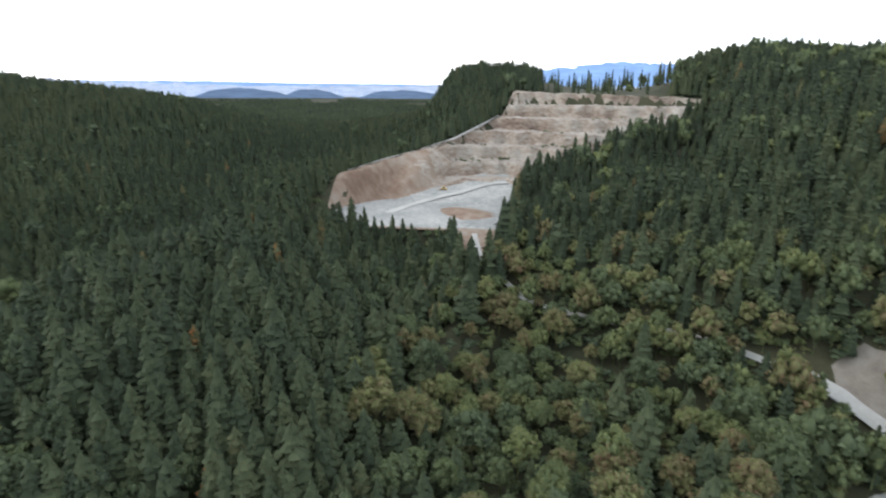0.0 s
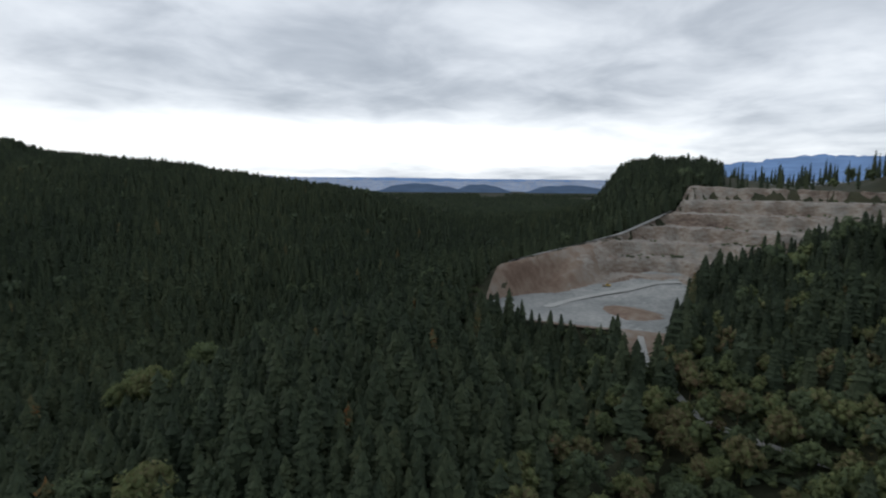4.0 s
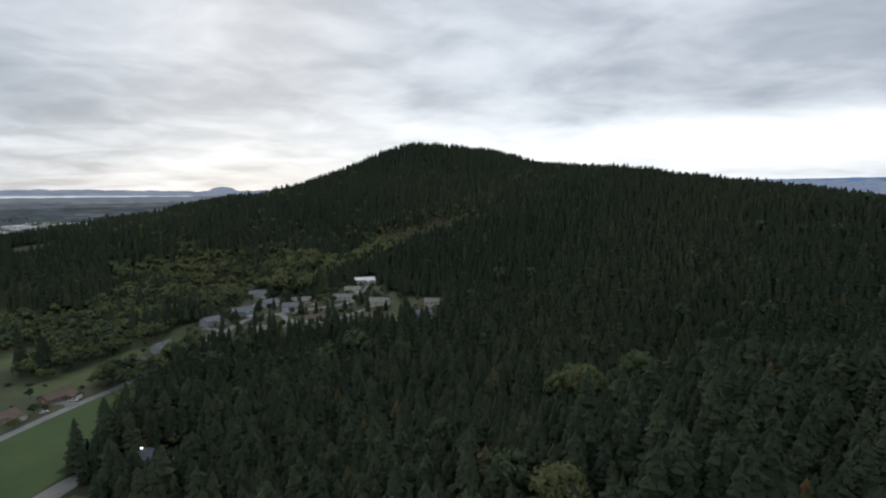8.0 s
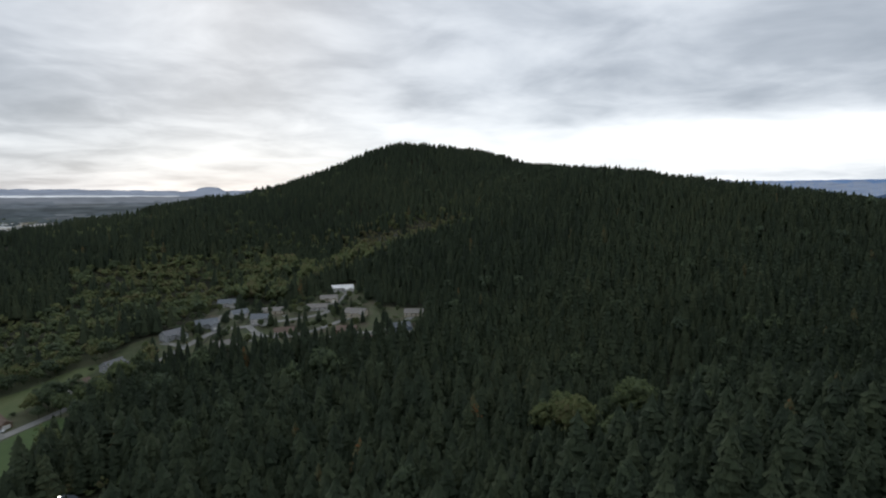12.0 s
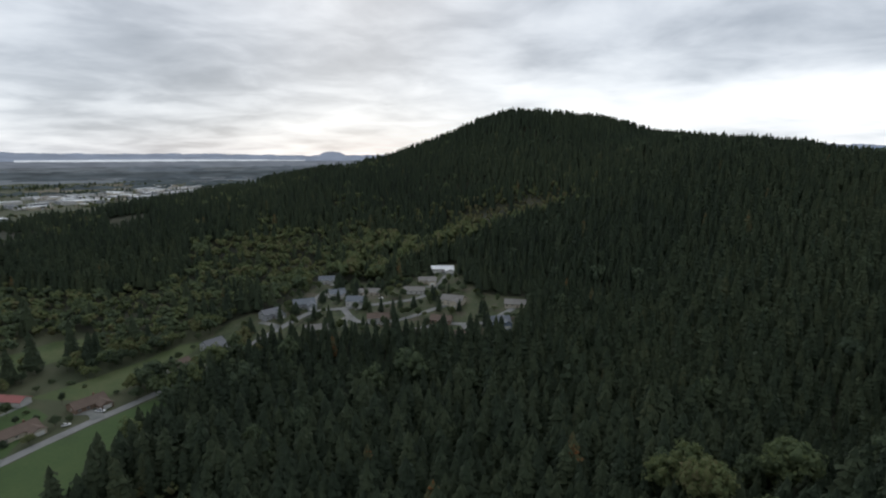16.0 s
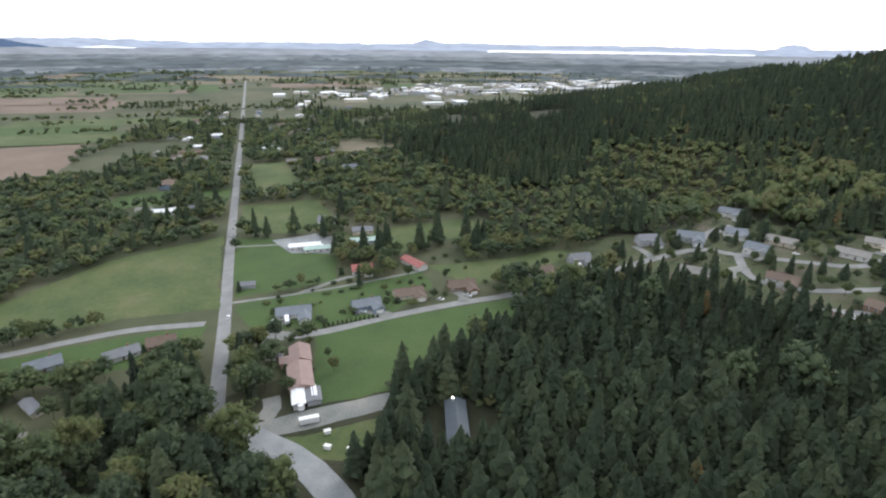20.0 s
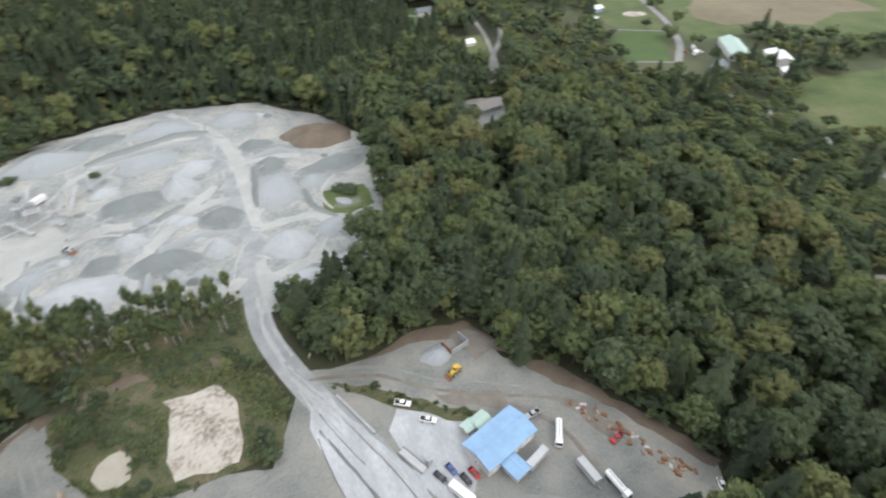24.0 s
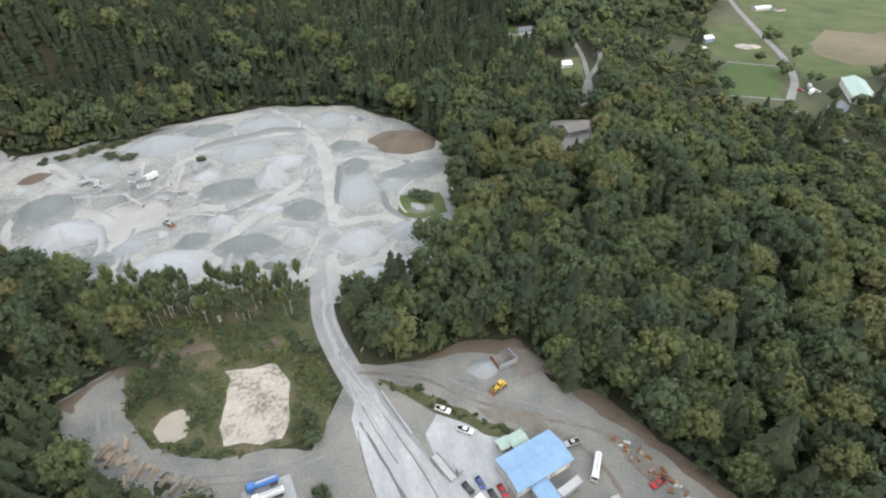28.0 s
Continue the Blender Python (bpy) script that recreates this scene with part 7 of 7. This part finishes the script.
# weighbridge beside the truck lane
wb = thing("weighbridge", pose(-45, 50.5, .2, 0, 0, 119), "steel weighbridge with low concrete sides", "weighbridge")
part("deck", boxed(-5, 5, -1.1, 1.1, .1, .4, bevel=.05), M["belt_grey"], wb)
for s in (-1, 1):
    part("kerb_beam", boxed(-5.3, 5.3, s * 1.3 - .15, s * 1.3 + .15, 0, .7, bevel=.04), M["haul"], wb)
part("scale_hut", boxed(3.4, 5.0, 1.8, 3.4, 0, 2.3, bevel=.05), M["wall_grey"], wb)
bw = thing("block_wall", pose(-32, 28, .15, 0, 0, 115), "row of pale concrete blocks along the truck lane", "wall")
for k in range(12):
    part("block", boxed(-10 + k * 1.72, -10 + k * 1.72 + 1.62, -.4, .4, 0, .8, bevel=.05), M["concrete"], bw)
bk = thing("bunker", pose(-74, 12, .05, 0, 0, 20), "open concrete storage bay with rusty lining", "storage bay")
part("back_wall", boxed(-4, 4, 2.6, 3.0, 0, 2.6, bevel=.05), M["concrete"], bk)
for s in (-1, 1):
    part("side_wall", boxed(s * 4 - .2, s * 4 + .2, -3, 2.6, 0, 2.4, bevel=.05), M["rust" if s > 0 else "concrete"], bk)
sg = thing("yard_sign", pose(-22, -1, .1, 0, 0, 60), "small pale board on two posts by the road", "sign")
part("board", boxed(-1.0, 1.0, -.05, .05, 1.0, 2.0, bevel=.02), M["sign_wood"], sg)
for s in (-1, 1):
    part("post", boxed(s * .8 - .06, s * .8 + .06, -.06, .06, 0, 1.6), M["timber"], sg)
for x, y in [(-177, 172), (-168.5, 168.5), (-162, 175.5)]:
    cab = thing("storage_box", pose(x, y, .1, 0, 0, cr.uniform(0, 90)), "small white storage box on the verge", "storage box", "boxes on the verge")
    part("bin", boxed(-1.4, 1.4, -.9, .9, 0, 1.5, bevel=.06), M["car_white"], cab)
    part("lid", boxed(-1.5, 1.5, -1, 1, 1.5, 1.65, bevel=.04), M["trim"], cab)
# yard lamps that are lit at dusk
for x, y, h in [(-160.5, 224.5, 6.5)]:
    lp = thing("barn_lamp", pose(x, y, 0), "lit white lamp on a post at the barn", "lamp")
    part("post", tube(bmesh.new(), (0, 0, 0), (0, 0, h), .1, .07, 8), M["steel"], lp)
    part("head", boxed(-.5, .5, -.3, .3, h, h + .35, bevel=.08), M["lamp"], lp)


# ---- distance ----
def skyline(name, a0, a1, radius, low, tops, mat, label, rough=.06, seed=0):
    """A far range of hills: heights, in degrees over the level, between bearings a0 and a1 (to the left positive)."""
    n = int(abs(a1 - a0) * 4)
    v, f = [], []
    for i in range(n + 1):
        a = a0 + (a1 - a0) * i / n
        el = np.interp(i / n, np.linspace(0, 1, len(tops)), tops)
        el += rough * noise.noise((a * .8, seed, 0)) + rough * .5 * noise.noise((a * 2.7, seed, 4))
        px, py = -radius * math.sin(radians(a)), radius * math.cos(radians(a))
        q = 140 + radius * math.tan(radians(el))
        v += [(px, py, 140 + radius * math.tan(radians(low))), (px, py, q), (px * 1.03, py * 1.03, q - 30)]
        if i:
            o = 3 * (i - 1)
            f += [(o, o + 3, o + 4, o + 1), (o + 1, o + 4, o + 5, o + 2)]
    return tagged(solid(name, v, f, mat), label, "hills", kind="structure")


# these colours glow and hold the haze; the water's holds its sheen
HAZE_BLUE, HAZE_PALE, ISLE, WOODY, SEA = glow("haze-blue far mountains", (.12, .20, .36)), glow("haze-pale far hills", (.225, .262, .33)), glow("haze-blue wooded islands", (.055, .085, .14)), glow("haze-dimmed far woods", (.075, .095, .12)), glow("glowing far water", (.62, .66, .70))
skyline("backdrop", -20, -70, 4740, -3, [.75, .95, 1.0, .9, .85, .7], HAZE_BLUE, "long haze-blue mountain range at the horizon", .05)
skyline("backdrop", -66, -110, 4745, -3, [.6, 2.2, 3.0, 2.7, 3.6, 2.4, 2.0], HAZE_BLUE, "haze-blue mountains beyond the quarry hill", .25, 7)
skyline("island", -39, -48.5, 4640, -1.6, [-.55, -.3, -.02, .2, .26, .38, .46, .34, .36, .2, .12, .05, -.2, -.45], ISLE, "dark haze-blue wooded island in the bay", .04, 2)
skyline("island", -47.3, -53.6, 4630, -1.6, [-.5, -.2, .12, .3, .26, .34, .18, .08, -.2, -.4], ISLE, "dark haze-blue wooded island in the bay", .04, 3)
skyline("island", -55, -63, 4625, -1.6, [-.5, -.25, .05, .2, .16, .28, .24, .18, .05, -.1], ISLE, "dark haze-blue wooded island in the bay", .04, 4)
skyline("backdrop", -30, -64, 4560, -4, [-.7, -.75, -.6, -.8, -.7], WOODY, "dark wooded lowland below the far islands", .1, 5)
skyline("backdrop", 10, 120, 4740, -3, [.1, .15, .1, .25, .2, .3, .12, .2, .1, .3, .25, .1, .2, .15], HAZE_PALE, "haze-pale far hills over the bay", .12, 8)
skyline("butte", 21.6, 25, 4700, -1.5, [-.1, .42, .52, .4, -.1], HAZE_PALE, "pale round hill on the horizon", .02, 9)
skyline("butte", 53.5, 58.8, 4700, -1.5, [-.1, .35, .6, .2, -.1], HAZE_PALE, "pale humped hill on the horizon", .05, 12)
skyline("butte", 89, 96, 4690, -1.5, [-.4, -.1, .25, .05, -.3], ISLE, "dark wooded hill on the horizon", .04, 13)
skyline("bay", 26, 50, 4690, -1.5, [-.36, -.3, -.3, -.36], SEA, "strip of far water, given a bright glow", .03, 14)
skyline("bay", 98, 124, 4680, -1.5, [-.36, -.25, -.3, -.36], SEA, "strip of far water, given a bright glow", .03, 15)
skyline("bay", 82, 88, 4680, -1.5, [-.5, -.3, -.5], SEA, "strip of far water, given a bright glow", .03, 15)
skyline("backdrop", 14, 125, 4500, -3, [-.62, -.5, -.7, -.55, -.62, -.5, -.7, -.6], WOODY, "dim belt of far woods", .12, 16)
skyline("backdrop", 118, 340, 4740, -3, [.2, .4, .6, .5, .7, .6, .5, .8, .6, 1.2], HAZE_PALE, "pale hills all round the horizon", .2, 17)

# country far out on the plain, its haze put into a glow, and broken belts of woods before it
HAZY, HAZE_DIM = glow("hazy far country", (.165, .184, .212), .14), glow("haze-dimmed far country", (.074, .088, .098), .25)
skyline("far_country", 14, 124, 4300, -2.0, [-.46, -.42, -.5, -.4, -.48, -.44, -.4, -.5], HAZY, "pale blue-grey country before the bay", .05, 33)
skyline("far_country", 14, 124, 3560, -2.7, [-1.5, -1.3, -1.42, -1.25, -1.45, -1.3, -1.5, -1.28, -1.4], HAZE_DIM, "haze-grey country far out on the plain", .1, 31)
# the belts glow paler with distance, as haze would turn them
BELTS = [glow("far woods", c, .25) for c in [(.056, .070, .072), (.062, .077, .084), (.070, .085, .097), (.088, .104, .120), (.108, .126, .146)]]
br = random.Random(77)
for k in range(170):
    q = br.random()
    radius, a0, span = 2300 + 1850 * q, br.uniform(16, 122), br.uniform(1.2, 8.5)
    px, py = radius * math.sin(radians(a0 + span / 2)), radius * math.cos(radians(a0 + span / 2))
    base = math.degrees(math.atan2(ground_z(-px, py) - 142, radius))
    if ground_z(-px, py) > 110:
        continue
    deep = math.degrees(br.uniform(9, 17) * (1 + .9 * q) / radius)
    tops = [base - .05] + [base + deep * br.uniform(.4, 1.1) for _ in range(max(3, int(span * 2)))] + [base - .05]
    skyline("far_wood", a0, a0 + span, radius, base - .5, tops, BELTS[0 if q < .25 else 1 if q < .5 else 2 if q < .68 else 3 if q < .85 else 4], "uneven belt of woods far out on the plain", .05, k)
